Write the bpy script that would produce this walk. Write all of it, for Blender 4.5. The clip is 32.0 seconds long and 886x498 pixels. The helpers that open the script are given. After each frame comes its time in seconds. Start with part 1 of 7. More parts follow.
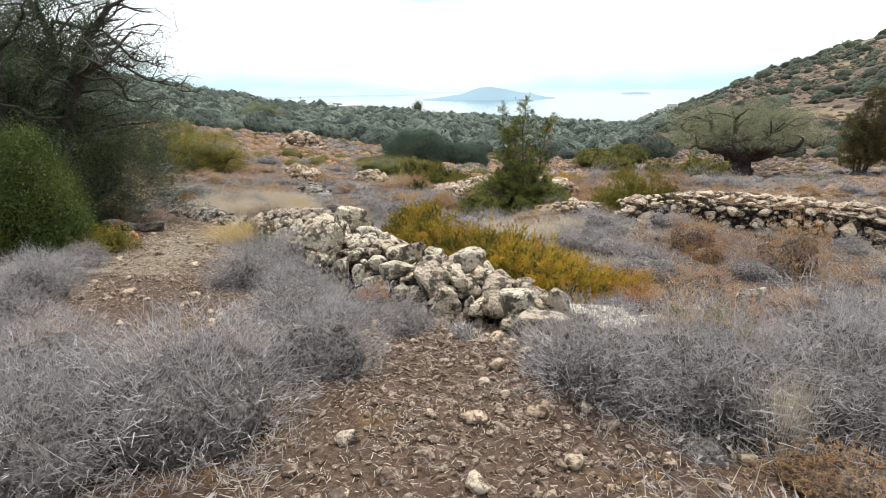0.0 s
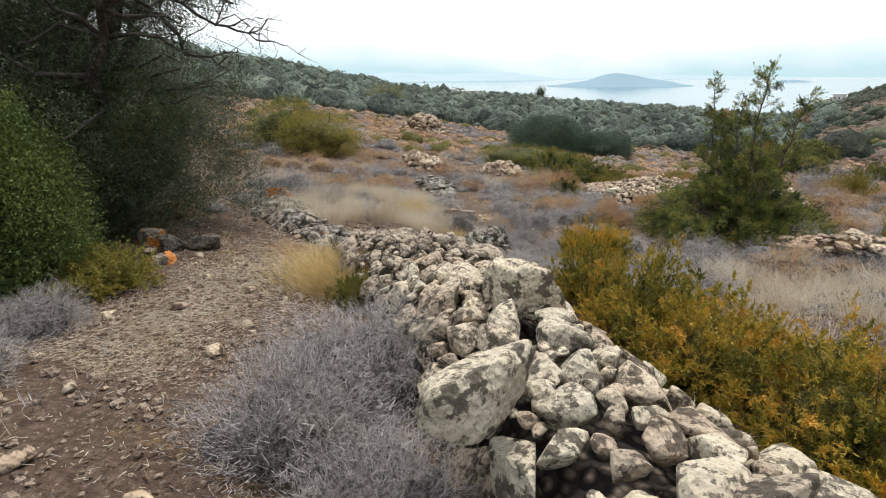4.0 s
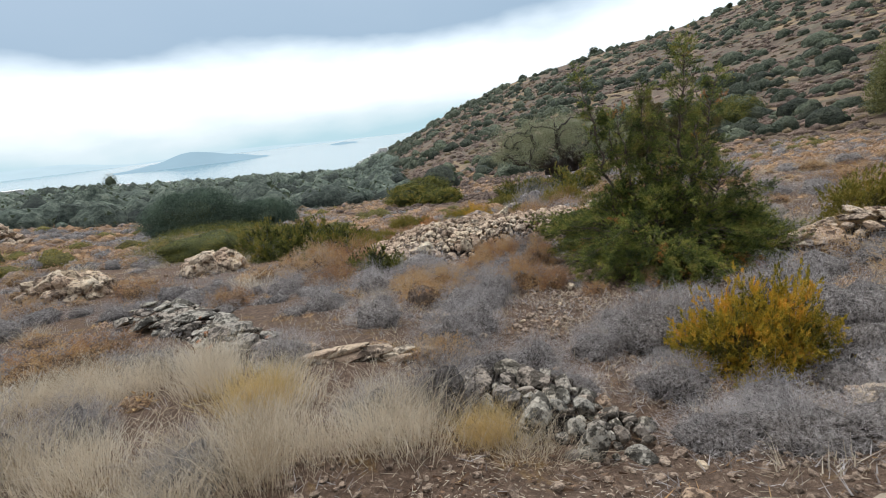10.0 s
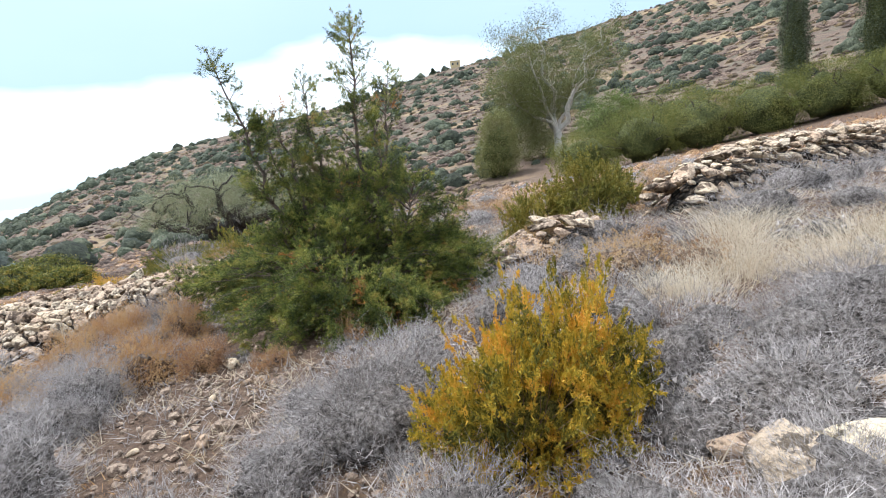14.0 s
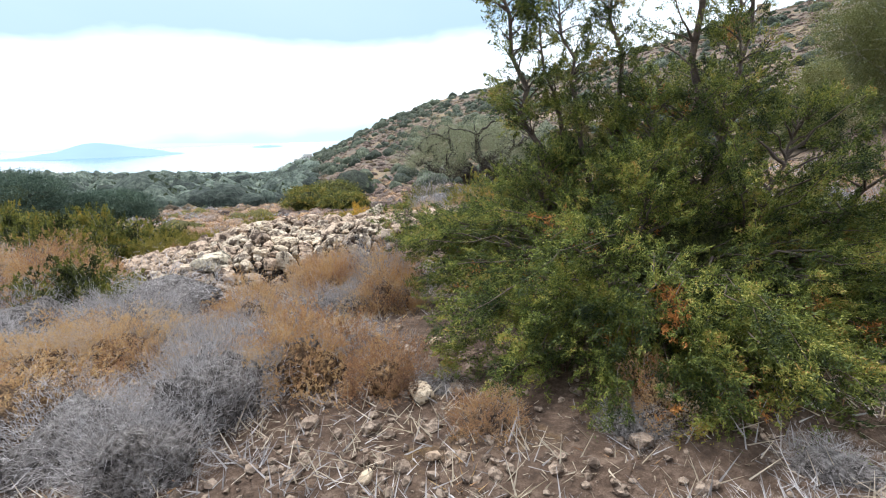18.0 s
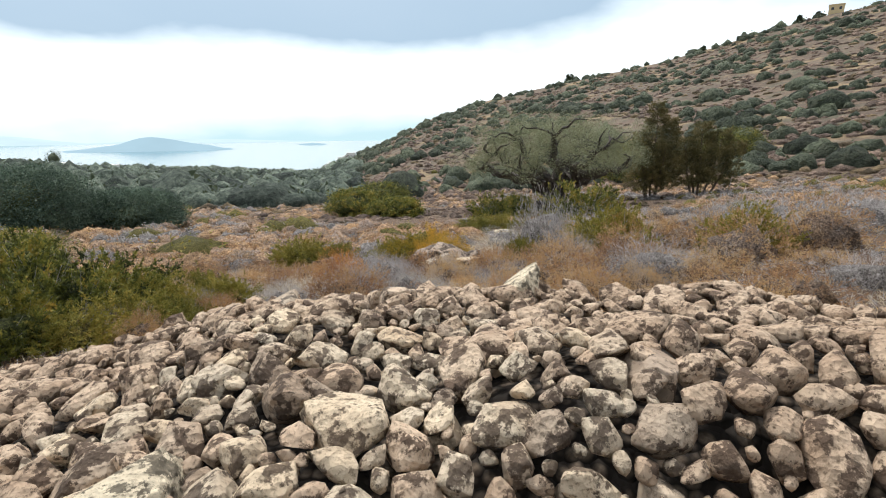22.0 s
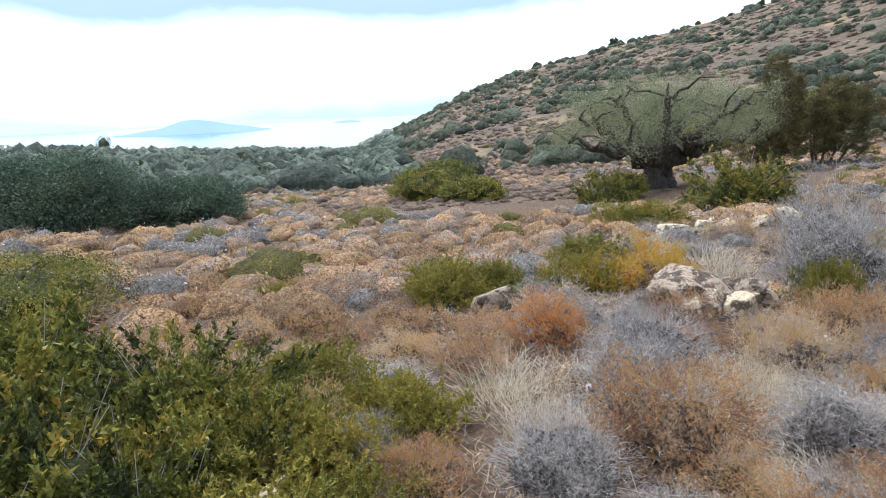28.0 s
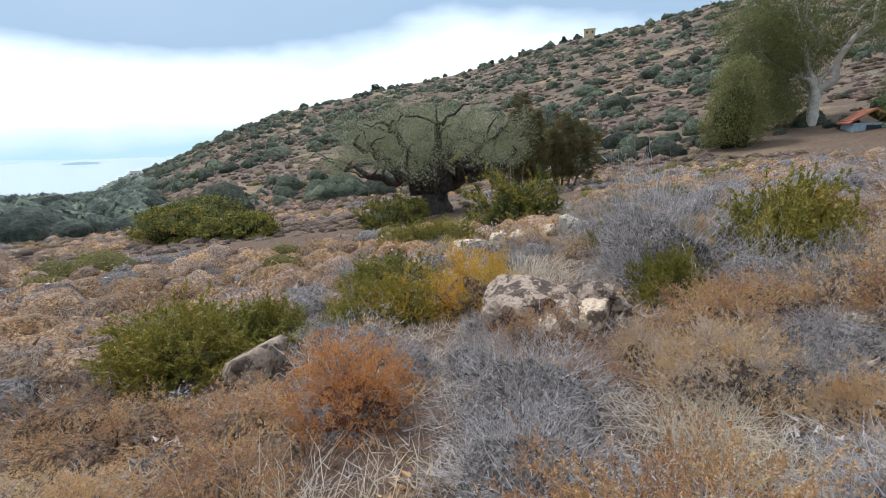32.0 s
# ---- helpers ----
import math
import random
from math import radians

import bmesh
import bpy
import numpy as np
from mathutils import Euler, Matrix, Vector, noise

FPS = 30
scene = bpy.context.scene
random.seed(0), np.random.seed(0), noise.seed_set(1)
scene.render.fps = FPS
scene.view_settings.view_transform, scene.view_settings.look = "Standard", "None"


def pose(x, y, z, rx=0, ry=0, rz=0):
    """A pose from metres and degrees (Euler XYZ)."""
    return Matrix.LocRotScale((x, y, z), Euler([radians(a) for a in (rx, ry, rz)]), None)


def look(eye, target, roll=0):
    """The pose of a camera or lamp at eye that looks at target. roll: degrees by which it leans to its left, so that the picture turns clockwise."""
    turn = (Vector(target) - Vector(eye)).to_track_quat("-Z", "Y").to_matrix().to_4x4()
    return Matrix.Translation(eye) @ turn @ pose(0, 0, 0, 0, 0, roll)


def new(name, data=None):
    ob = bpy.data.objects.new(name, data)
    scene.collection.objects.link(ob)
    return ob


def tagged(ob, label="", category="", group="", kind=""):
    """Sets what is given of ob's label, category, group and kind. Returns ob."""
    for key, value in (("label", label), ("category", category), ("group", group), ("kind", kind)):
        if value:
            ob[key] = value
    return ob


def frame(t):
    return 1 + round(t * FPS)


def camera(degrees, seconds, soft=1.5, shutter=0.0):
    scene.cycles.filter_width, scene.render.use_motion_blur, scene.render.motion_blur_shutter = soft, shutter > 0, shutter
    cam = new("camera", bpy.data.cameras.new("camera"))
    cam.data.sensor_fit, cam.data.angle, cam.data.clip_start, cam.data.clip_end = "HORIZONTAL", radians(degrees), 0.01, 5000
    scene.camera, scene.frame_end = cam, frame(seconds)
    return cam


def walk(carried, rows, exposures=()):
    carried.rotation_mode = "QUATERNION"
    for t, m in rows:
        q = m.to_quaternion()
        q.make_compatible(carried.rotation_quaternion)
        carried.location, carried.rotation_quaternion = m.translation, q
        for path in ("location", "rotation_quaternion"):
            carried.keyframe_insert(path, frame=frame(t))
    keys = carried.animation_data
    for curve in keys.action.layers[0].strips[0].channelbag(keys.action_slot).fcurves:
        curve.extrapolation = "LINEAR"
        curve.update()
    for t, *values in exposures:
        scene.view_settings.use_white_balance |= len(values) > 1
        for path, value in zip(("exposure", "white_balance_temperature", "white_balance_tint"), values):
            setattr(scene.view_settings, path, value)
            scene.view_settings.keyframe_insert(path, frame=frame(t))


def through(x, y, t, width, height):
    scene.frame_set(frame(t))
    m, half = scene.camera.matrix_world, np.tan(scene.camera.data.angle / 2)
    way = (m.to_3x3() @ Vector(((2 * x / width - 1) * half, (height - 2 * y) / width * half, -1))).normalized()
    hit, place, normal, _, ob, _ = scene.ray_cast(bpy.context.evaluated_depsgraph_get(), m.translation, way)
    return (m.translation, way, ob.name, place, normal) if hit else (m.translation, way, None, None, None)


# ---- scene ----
cam = camera(82.56, 32.0, soft=1.05)
PATH = [
    (0.0, pose(0.000, 0.000, 1.500, 71.92, 0.92, -0.06)),
    (0.5, pose(-0.023, 0.447, 1.473, 73.62, 2.24, -1.22)),
    (1.0, pose(-0.025, 0.914, 1.404, 74.46, 4.21, -2.71)),
    (1.5, pose(-0.077, 1.389, 1.358, 74.04, 4.02, -7.74)),
    (2.0, pose(-0.094, 1.818, 1.320, 73.85, 3.27, -8.66)),
    (2.5, pose(-0.188, 2.364, 1.271, 74.13, 1.48, -0.51)),
    (3.0, pose(-0.331, 2.810, 1.201, 72.71, -0.37, 6.62)),
    (3.5, pose(-0.608, 3.171, 1.167, 70.59, 0.63, 13.59)),
    (5.5, pose(-2.235, 4.607, 0.842, 72.06, 0.68, 10.45)),
    (6.0, pose(-2.454, 5.018, 0.816, 73.07, 2.03, 11.53)),
    (6.5, pose(-2.742, 5.425, 0.753, 73.04, 4.09, 10.57)),
    (7.0, pose(-2.980, 5.911, 0.671, 72.12, 4.85, 4.92)),
    (7.5, pose(-3.214, 6.399, 0.653, 72.40, 4.65, 2.33)),
    (8.0, pose(-3.435, 6.859, 0.585, 71.79, 3.72, -4.27)),
    (8.5, pose(-3.624, 7.311, 0.538, 71.64, 4.44, -10.09)),
    (9.0, pose(-3.800, 7.750, 0.519, 72.83, 5.44, -17.08)),
    (9.5, pose(-3.884, 8.197, 0.467, 74.48, 5.97, -24.88)),
    (10.0, pose(-3.965, 8.527, 0.465, 75.78, 6.07, -31.29)),
    (10.5, pose(-3.950, 8.826, 0.399, 74.86, 4.47, -42.29)),
    (11.0, pose(-3.896, 9.086, 0.319, 74.10, 2.67, -49.32)),
    (11.5, pose(-3.815, 9.314, 0.239, 73.26, -0.09, -51.78)),
    (12.0, pose(-3.719, 9.519, 0.136, 72.86, -1.43, -47.01)),
    (12.5, pose(-3.431, 9.583, 0.060, 73.90, -0.41, -49.91)),
    (13.0, pose(-3.189, 9.659, -0.102, 77.66, 3.45, -60.83)),
    (13.5, pose(-2.797, 9.769, -0.219, 79.90, 6.35, -66.82)),
    (15.5, pose(-1.878, 10.005, -0.307, 78.12, 2.93, -67.22)),
    (16.0, pose(-1.760, 10.166, -0.317, 77.69, 3.22, -66.69)),
    (16.5, pose(-1.552, 10.398, -0.402, 75.88, 4.07, -59.99)),
    (17.0, pose(-1.381, 10.633, -0.426, 73.37, 1.78, -53.13)),
    (17.5, pose(-1.212, 10.846, -0.438, 72.81, 0.18, -48.67)),
    (18.0, pose(-0.976, 11.181, -0.516, 76.82, 1.40, -39.03)),
    (18.5, pose(-0.778, 11.660, -0.576, 77.98, 1.41, -36.07)),
    (19.0, pose(-0.539, 12.075, -0.595, 76.76, 1.97, -37.92)),
    (19.5, pose(-0.214, 12.756, -0.593, 77.69, 1.99, -37.99)),
    (20.0, pose(0.059, 13.210, -0.611, 78.28, 2.15, -42.27)),
    (20.5, pose(0.369, 13.725, -0.622, 78.67, 1.40, -41.27)),
    (21.0, pose(0.522, 14.076, -0.593, 78.89, 0.75, -39.13)),
    (21.5, pose(0.541, 14.569, -0.626, 78.79, 1.25, -38.09)),
    (22.0, pose(0.460, 15.026, -0.643, 77.03, 0.22, -34.38)),
    (22.5, pose(0.409, 15.423, -0.670, 76.17, -1.11, -33.33)),
    (23.0, pose(0.358, 15.746, -0.651, 76.16, -0.71, -32.51)),
    (23.5, pose(0.361, 16.136, -0.699, 74.83, -0.16, -27.32)),
    (24.0, pose(0.333, 16.424, -0.679, 75.14, 0.52, -25.76)),
    (24.5, pose(0.377, 16.715, -0.684, 76.87, 1.29, -34.27)),
    (26.5, pose(0.795, 17.804, -0.520, 74.74, -3.76, -38.58)),
    (27.0, pose(0.715, 18.143, -0.573, 73.22, -1.95, -30.14)),
    (27.5, pose(0.560, 18.448, -0.648, 72.48, 0.11, -27.34)),
    (28.0, pose(0.437, 18.703, -0.734, 74.25, 2.18, -30.60)),
    (28.5, pose(0.358, 18.908, -0.805, 78.79, 4.25, -38.07)),
    (29.0, pose(0.525, 19.134, -0.917, 81.39, 4.83, -52.24)),
    (29.5, pose(0.612, 19.298, -0.976, 81.33, 5.49, -63.12)),
    (30.0, pose(0.752, 19.402, -1.050, 79.07, 1.40, -74.03)),
    (30.5, pose(0.981, 19.461, -1.103, 79.63, -0.09, -73.92)),
    (31.0, pose(1.180, 19.569, -1.166, 81.41, 1.68, -66.19)),
    (31.5, pose(1.389, 19.770, -1.258, 80.83, 1.35, -59.83)),
    (32.0, pose(1.553, 20.019, -1.348, 77.85, 1.59, -55.50)),
]
EXPOSURES = [(0.0, 0.4, 6500, 10), (1.0, 0.1, 6500, 10), (2.0, 0.2, 6550, 10), (2.5, -0.05, 6550, 10), (3.0, 0.0, 6550, 10), (5.5, 0.4, 6450, 10), (6.0, 0.5, 6250, 10), (7.0, 0.6, 6250, 10), (8.0, 0.4, 6250, 10), (9.0, 0.4, 6250, 10), (10.0, -0.03, 6300, 10), (11.0, 0.5, 5980, 9), (12.0, 0.65, 5900, 9), (13.0, 0.85, 6000, 10), (16.0, 0.66, 6050, 10), (17.0, 0.72, 6000, 10), (18.0, 0.65, 6050, 10), (19.0, 0.8, 6200, 9), (20.0, 0.2, 6350, 8), (21.0, 0.15, 6450, 8), (22.0, 0.24, 6480, 9), (23.0, 0.26, 6500, 10), (26.5, 0.5, 6000, 10), (27.0, 0.58, 5980, 10), (28.0, 0.58, 5900, 9), (29.0, 0.1, 6350, 10), (30.0, 0.55, 5950, 10), (31.0, 0.7, 5880, 10), (32.0, 0.17, 5950, 10)]
walk(cam, PATH, EXPOSURES)

# ---------------------------------------------------------------- light
world = bpy.data.worlds.new("overcast_sky")
scene.world = world
world.use_nodes = True
wn, wl = world.node_tree.nodes, world.node_tree.links
wn.clear()
w_out, w_bg = wn.new("ShaderNodeOutputWorld"), wn.new("ShaderNodeBackground")
w_sky = wn.new("ShaderNodeTexSky")
w_sky.sky_type, w_sky.sun_disc = "NISHITA", False
w_sky.sun_elevation, w_sky.sun_rotation = radians(59), radians(-13)
w_sky.air_density, w_sky.dust_density = 1.0, 2.0
w_tc, w_sep = wn.new("ShaderNodeTexCoord"), wn.new("ShaderNodeSeparateXYZ")
w_map, w_noise = wn.new("ShaderNodeMapping"), wn.new("ShaderNodeTexNoise")
w_map.inputs["Scale"].default_value = (1.0, 1.0, 2.6)
w_noise.inputs["Scale"].default_value, w_noise.inputs["Detail"].default_value = 1.7, 6.0
w_noise.inputs["Roughness"].default_value = 0.5
w_lift = wn.new("ShaderNodeMath")
w_lift.operation, w_lift.inputs[1].default_value = "MULTIPLY_ADD", 0.27
w_ramp = wn.new("ShaderNodeValToRGB")
for k in range(5):
    w_ramp.color_ramp.elements.new(0.5)
for e, (pos, col) in zip(w_ramp.color_ramp.elements, [(0.12, (0.58, 0.82, 0.90)), (0.16, (0.86, 0.99, 1.04)), (0.20, (1.22, 1.28, 1.31)), (0.275, (1.14, 1.25, 1.3)),
                                                      (0.335, (0.41, 0.545, 0.68)), (0.55, (0.52, 0.635, 0.755)), (0.92, (1.25, 1.30, 1.38))]):
    e.position, e.color = pos, (*col, 1)
w_scale = wn.new("ShaderNodeVectorMath")
w_scale.operation = "SCALE"
w_scale.inputs["Scale"].default_value = 0.13
w_mix = wn.new("ShaderNodeMix")
w_mix.data_type = "RGBA"
w_mix.inputs["Factor"].default_value = 0.90
wl.new(w_tc.outputs["Generated"], w_map.inputs["Vector"])
wl.new(w_map.outputs["Vector"], w_noise.inputs["Vector"])
wl.new(w_tc.outputs["Generated"], w_sep.inputs["Vector"])
wl.new(w_noise.outputs["Fac"], w_lift.inputs[0])
wl.new(w_sep.outputs["Z"], w_lift.inputs[2])
wl.new(w_lift.outputs[0], w_ramp.inputs["Fac"])
wl.new(w_sky.outputs["Color"], w_scale.inputs[0])
wl.new(w_scale.outputs["Vector"], w_mix.inputs["A"])
wl.new(w_ramp.outputs["Color"], w_mix.inputs["B"])
wl.new(w_mix.outputs["Result"], w_bg.inputs["Color"])
wl.new(w_bg.outputs["Background"], w_out.inputs["Surface"])
w_bg.inputs["Strength"].default_value = 1.0

sun = new("sun", bpy.data.lights.new("sun", "SUN"))
sun.data.energy, sun.data.angle, sun.data.color = 2.9, radians(7), (1.0, 0.975, 0.94)
sun.matrix_world = look((0, 0, 0), (-0.12, -0.5, -0.86))
scene.view_settings.exposure = 0.5


# ---------------------------------------------------------------- materials
def nodes_of(name, rough=0.9):
    m = bpy.data.materials.new(name)
    m.use_nodes = True
    nt = m.node_tree
    p = nt.nodes["Principled BSDF"]
    p.inputs["Roughness"].default_value = rough
    p.inputs["Specular IOR Level"].default_value = 0.25
    return m, nt, p


def ramp_node(nt, stops, fac):
    r = nt.nodes.new("ShaderNodeValToRGB")
    while len(r.color_ramp.elements) < len(stops):
        r.color_ramp.elements.new(0.5)
    for e, (pos, col) in zip(r.color_ramp.elements, stops):
        e.position, e.color = pos, (*col, 1)
    nt.links.new(fac, r.inputs["Fac"])
    return r.outputs["Color"]


def noise_node(nt, scale, detail=4, rough=0.55, coord="Object"):
    tc = nt.nodes.new("ShaderNodeTexCoord")
    n = nt.nodes.new("ShaderNodeTexNoise")
    n.inputs["Scale"].default_value, n.inputs["Detail"].default_value = scale, detail
    n.inputs["Roughness"].default_value = rough
    nt.links.new(tc.outputs[coord], n.inputs["Vector"])
    return n.outputs["Fac"]


def place_noise(nt, scale, detail=4, rough=0.55):
    """Noise in world metres."""
    geo = nt.nodes.new("ShaderNodeNewGeometry")
    n = nt.nodes.new("ShaderNodeTexNoise")
    n.inputs["Scale"].default_value, n.inputs["Detail"].default_value = scale, detail
    n.inputs["Roughness"].default_value = rough
    nt.links.new(geo.outputs["Position"], n.inputs["Vector"])
    return n.outputs["Fac"]


def mix_node(nt, fac, a, b, blend="MIX"):
    x = nt.nodes.new("ShaderNodeMix")
    x.data_type, x.blend_type = "RGBA", blend
    for key, v in (("Factor", fac), ("A", a), ("B", b)):
        if isinstance(v, (int, float)):
            x.inputs[key].default_value = v
        elif isinstance(v, tuple):
            x.inputs[key].default_value = (*v, 1)
        else:
            nt.links.new(v, x.inputs[key])
    return x.outputs["Result"]


def bump_node(nt, p, height, strength, dist=0.02):
    b = nt.nodes.new("ShaderNodeBump")
    b.inputs["Strength"].default_value, b.inputs["Distance"].default_value = strength, dist
    nt.links.new(height, b.inputs["Height"])
    nt.links.new(b.outputs["Normal"], p.inputs["Normal"])


def leaf_material(name, stops, rough=0.6, through=0.25, patch=2.0, own=0.22, clump=0.9, grain=0.72):
    """Leaf or twig colour, varied from piece to piece, from plant to plant and in patches over the plant."""
    m, nt, p = nodes_of(name, rough)
    geo, info = nt.nodes.new("ShaderNodeNewGeometry"), nt.nodes.new("ShaderNodeObjectInfo")
    a = nt.nodes.new("ShaderNodeMath")
    a.operation = "MULTIPLY_ADD"
    a.inputs[1].default_value = grain - own
    nt.links.new(geo.outputs["Random Per Island"], a.inputs[0])
    b = nt.nodes.new("ShaderNodeMath")
    b.operation = "MULTIPLY_ADD"
    b.inputs[1].default_value = own
    nt.links.new(info.outputs["Random"], b.inputs[0])
    c = nt.nodes.new("ShaderNodeMath")
    c.operation = "MULTIPLY_ADD"
    c.inputs[1].default_value, c.inputs[2].default_value = clump, 0.5 - grain / 2 - clump / 2
    nt.links.new(place_noise(nt, patch, 3), c.inputs[0])
    nt.links.new(c.outputs[0], b.inputs[2])
    nt.links.new(b.outputs[0], a.inputs[2])
    col = ramp_node(nt, stops, a.outputs[0])
    nt.links.new(col, p.inputs["Base Color"])
    if through:
        tr = nt.nodes.new("ShaderNodeBsdfTranslucent")
        nt.links.new(col, tr.inputs["Color"])
        mx = nt.nodes.new("ShaderNodeMixShader")
        mx.inputs[0].default_value = through
        nt.links.new(p.outputs[0], mx.inputs[1])
        nt.links.new(tr.outputs[0], mx.inputs[2])
        nt.links.new(mx.outputs[0], nt.nodes["Material Output"].inputs["Surface"])
    return m


def stone_material(name, light, mid, dark, lichen=(0.42, 0.13, 0.02), lich_at=0.80, scale=11.0, blotch=0.0, spots=2.3):
    """Weathered limestone: broad tone, dark lichen blotches, fine specks and pits with their shade painted in."""
    m, nt, p = nodes_of(name, 0.92)
    info = nt.nodes.new("ShaderNodeObjectInfo")
    n1, n2, n3 = place_noise(nt, scale, 7, 0.68), place_noise(nt, scale * 5, 5, 0.7), place_noise(nt, scale * 0.35, 4)
    geo = nt.nodes.new("ShaderNodeNewGeometry")
    pit = nt.nodes.new("ShaderNodeTexVoronoi")
    pit.inputs["Scale"].default_value = scale * 2.6
    nt.links.new(geo.outputs["Position"], pit.inputs["Vector"])
    base = ramp_node(nt, [(0.3, mid), (0.62, light)], n3)
    base = mix_node(nt, ramp_node(nt, [(0.515 - blotch, (0, 0, 0)), (0.55 - blotch, (0.94, 0.94, 0.94))], n1), base, dark)
    base = mix_node(nt, ramp_node(nt, [(0.52, (0, 0, 0)), (0.64, (0.8, 0.8, 0.8))], n2), base, tuple(0.5 * v for v in mid))
    pits = ramp_node(nt, [(0.10, (0.75, 0.75, 0.75)), (0.22, (0, 0, 0))], pit.outputs["Distance"])
    base = mix_node(nt, pits, base, tuple(0.35 * v for v in mid))
    hue = ramp_node(nt, [(0.0, (0.66, 0.62, 0.60)), (0.3, (0.98, 0.87, 0.80)), (0.6, (0.95, 0.95, 0.93)), (1.0, (1.18, 1.12, 1.02))], info.outputs["Random"])
    base = mix_node(nt, 1.0, base, hue, "MULTIPLY")
    n4 = place_noise(nt, spots, 4)
    base = mix_node(nt, ramp_node(nt, [(lich_at - 0.03, (0, 0, 0)), (lich_at, (0.85, 0.85, 0.85))], n4), base, lichen)
    nt.links.new(base, p.inputs["Base Color"])
    bump_node(nt, p, mix_node(nt, 0.45, mix_node(nt, 0.5, n1, n2), pit.outputs["Distance"]), 1.0, 0.05)
    return m


M_STONE = stone_material("limestone_rubble", (0.63, 0.53, 0.405), (0.43, 0.33, 0.235), (0.095, 0.068, 0.05), blotch=0.0)
M_OUTCROP = stone_material("pitted_limestone_outcrop", (0.56, 0.47, 0.365), (0.39, 0.305, 0.225), (0.10, 0.078, 0.06), scale=6.0, blotch=0.005)
M_LEDGE = stone_material("pinkish_cracked_limestone", (0.52, 0.445, 0.36), (0.37, 0.30, 0.235), (0.075, 0.06, 0.048), scale=7.5, blotch=0.03)
M_STONE_PALE = stone_material("pale_lichened_limestone", (0.68, 0.60, 0.465), (0.48, 0.41, 0.31), (0.10, 0.085, 0.065), lich_at=0.74)
M_STONE_GREY = stone_material("grey_lichened_limestone", (0.42, 0.39, 0.335), (0.27, 0.245, 0.21), (0.06, 0.055, 0.045), lich_at=0.68, blotch=0.03)
M_STONE_DARK = stone_material("dark_lichened_rock", (0.20, 0.17, 0.14), (0.13, 0.11, 0.09), (0.05, 0.045, 0.04), lich_at=0.66)
def rubble_material():
    """Small rubble packed between the larger stones, painted dark for the shade in the gaps."""
    m, nt, p = nodes_of("shaded_packed_rubble", 0.95)
    geo, cell = nt.nodes.new("ShaderNodeNewGeometry"), nt.nodes.new("ShaderNodeTexVoronoi")
    cell.inputs["Scale"].default_value = 15.0
    nt.links.new(geo.outputs["Position"], cell.inputs["Vector"])
    tone = ramp_node(nt, [(0.3, (0.07, 0.05, 0.036)), (0.7, (0.20, 0.155, 0.115))], place_noise(nt, 30, 5, 0.7))
    # Cell borders go nearly black: painted shade between the small pieces.
    tone = mix_node(nt, ramp_node(nt, [(0.32, (0, 0, 0)), (0.52, (1, 1, 1))], cell.outputs["Distance"]), tone, (0.025, 0.02, 0.016))
    nt.links.new(tone, p.inputs["Base Color"])
    turn = nt.nodes.new("ShaderNodeMath")
    turn.operation, turn.inputs[0].default_value = "SUBTRACT", 1.0
    nt.links.new(cell.outputs["Distance"], turn.inputs[1])
    bump_node(nt, p, turn.outputs[0], 1.0, 0.08)
    return m


M_SHADED_RUBBLE = rubble_material()
M_PEBBLE = stone_material("gravel_stone", (0.48, 0.405, 0.32), (0.32, 0.255, 0.195), (0.17, 0.13, 0.10), scale=14)
M_LICHEN_ROCK = stone_material("orange_lichened_rock", (0.46, 0.42, 0.36), (0.28, 0.25, 0.21), (0.09, 0.08, 0.07), lichen=(0.62, 0.20, 0.02), lich_at=0.52, spots=6.0)

M_GREY_TWIG = leaf_material("grey_thorny_twigs", [(0.1, (0.16, 0.135, 0.12)), (0.45, (0.37, 0.335, 0.315)), (0.9, (0.55, 0.505, 0.48))], 0.8, 0.12)
M_BROWN_TWIG = leaf_material("brown_dry_twigs", [(0.1, (0.09, 0.055, 0.035)), (0.9, (0.25, 0.155, 0.095))], 0.85, 0.0)
M_ORANGE_LEAF = leaf_material("orange_dry_leaves", [(0.06, (0.15, 0.09, 0.06)), (0.26, (0.34, 0.185, 0.10)), (0.48, (0.52, 0.315, 0.145)), (0.66, (0.60, 0.42, 0.20)), (0.84, (0.49, 0.415, 0.37))], 0.75, 0.25, 4.0, 0.44, 1.25, 0.72)
M_RUST_LEAF = leaf_material("rust_dry_leaves", [(0.1, (0.17, 0.07, 0.028)), (0.45, (0.50, 0.21, 0.06)), (0.9, (0.70, 0.37, 0.11))], 0.75, 0.25, 5.0, 0.1, 1.6, 0.5)
M_GOLD_BROOM = leaf_material("golden_broom_leaves", [(0.08, (0.16, 0.11, 0.03)), (0.4, (0.46, 0.31, 0.05)), (0.65, (0.70, 0.42, 0.06)), (0.95, (0.72, 0.34, 0.06))], 0.7, 0.25, 4.0, 0.1, 1.5, 0.5)
M_BROOM_LEAF = leaf_material("yellow_green_broom", [(0.05, (0.05, 0.06, 0.014)), (0.38, (0.19, 0.17, 0.03)), (0.66, (0.44, 0.31, 0.04)), (0.95, (0.62, 0.30, 0.055))], 0.65, 0.3, 3.5, 0.1, 1.9, 0.45)
M_BROOM_GOLD = leaf_material("golden_orange_broom", [(0.05, (0.07, 0.075, 0.018)), (0.32, (0.22, 0.19, 0.03)), (0.58, (0.54, 0.38, 0.04)), (0.92, (0.70, 0.36, 0.05))], 0.65, 0.35, 6.0, 0.05, 2.1, 0.4)
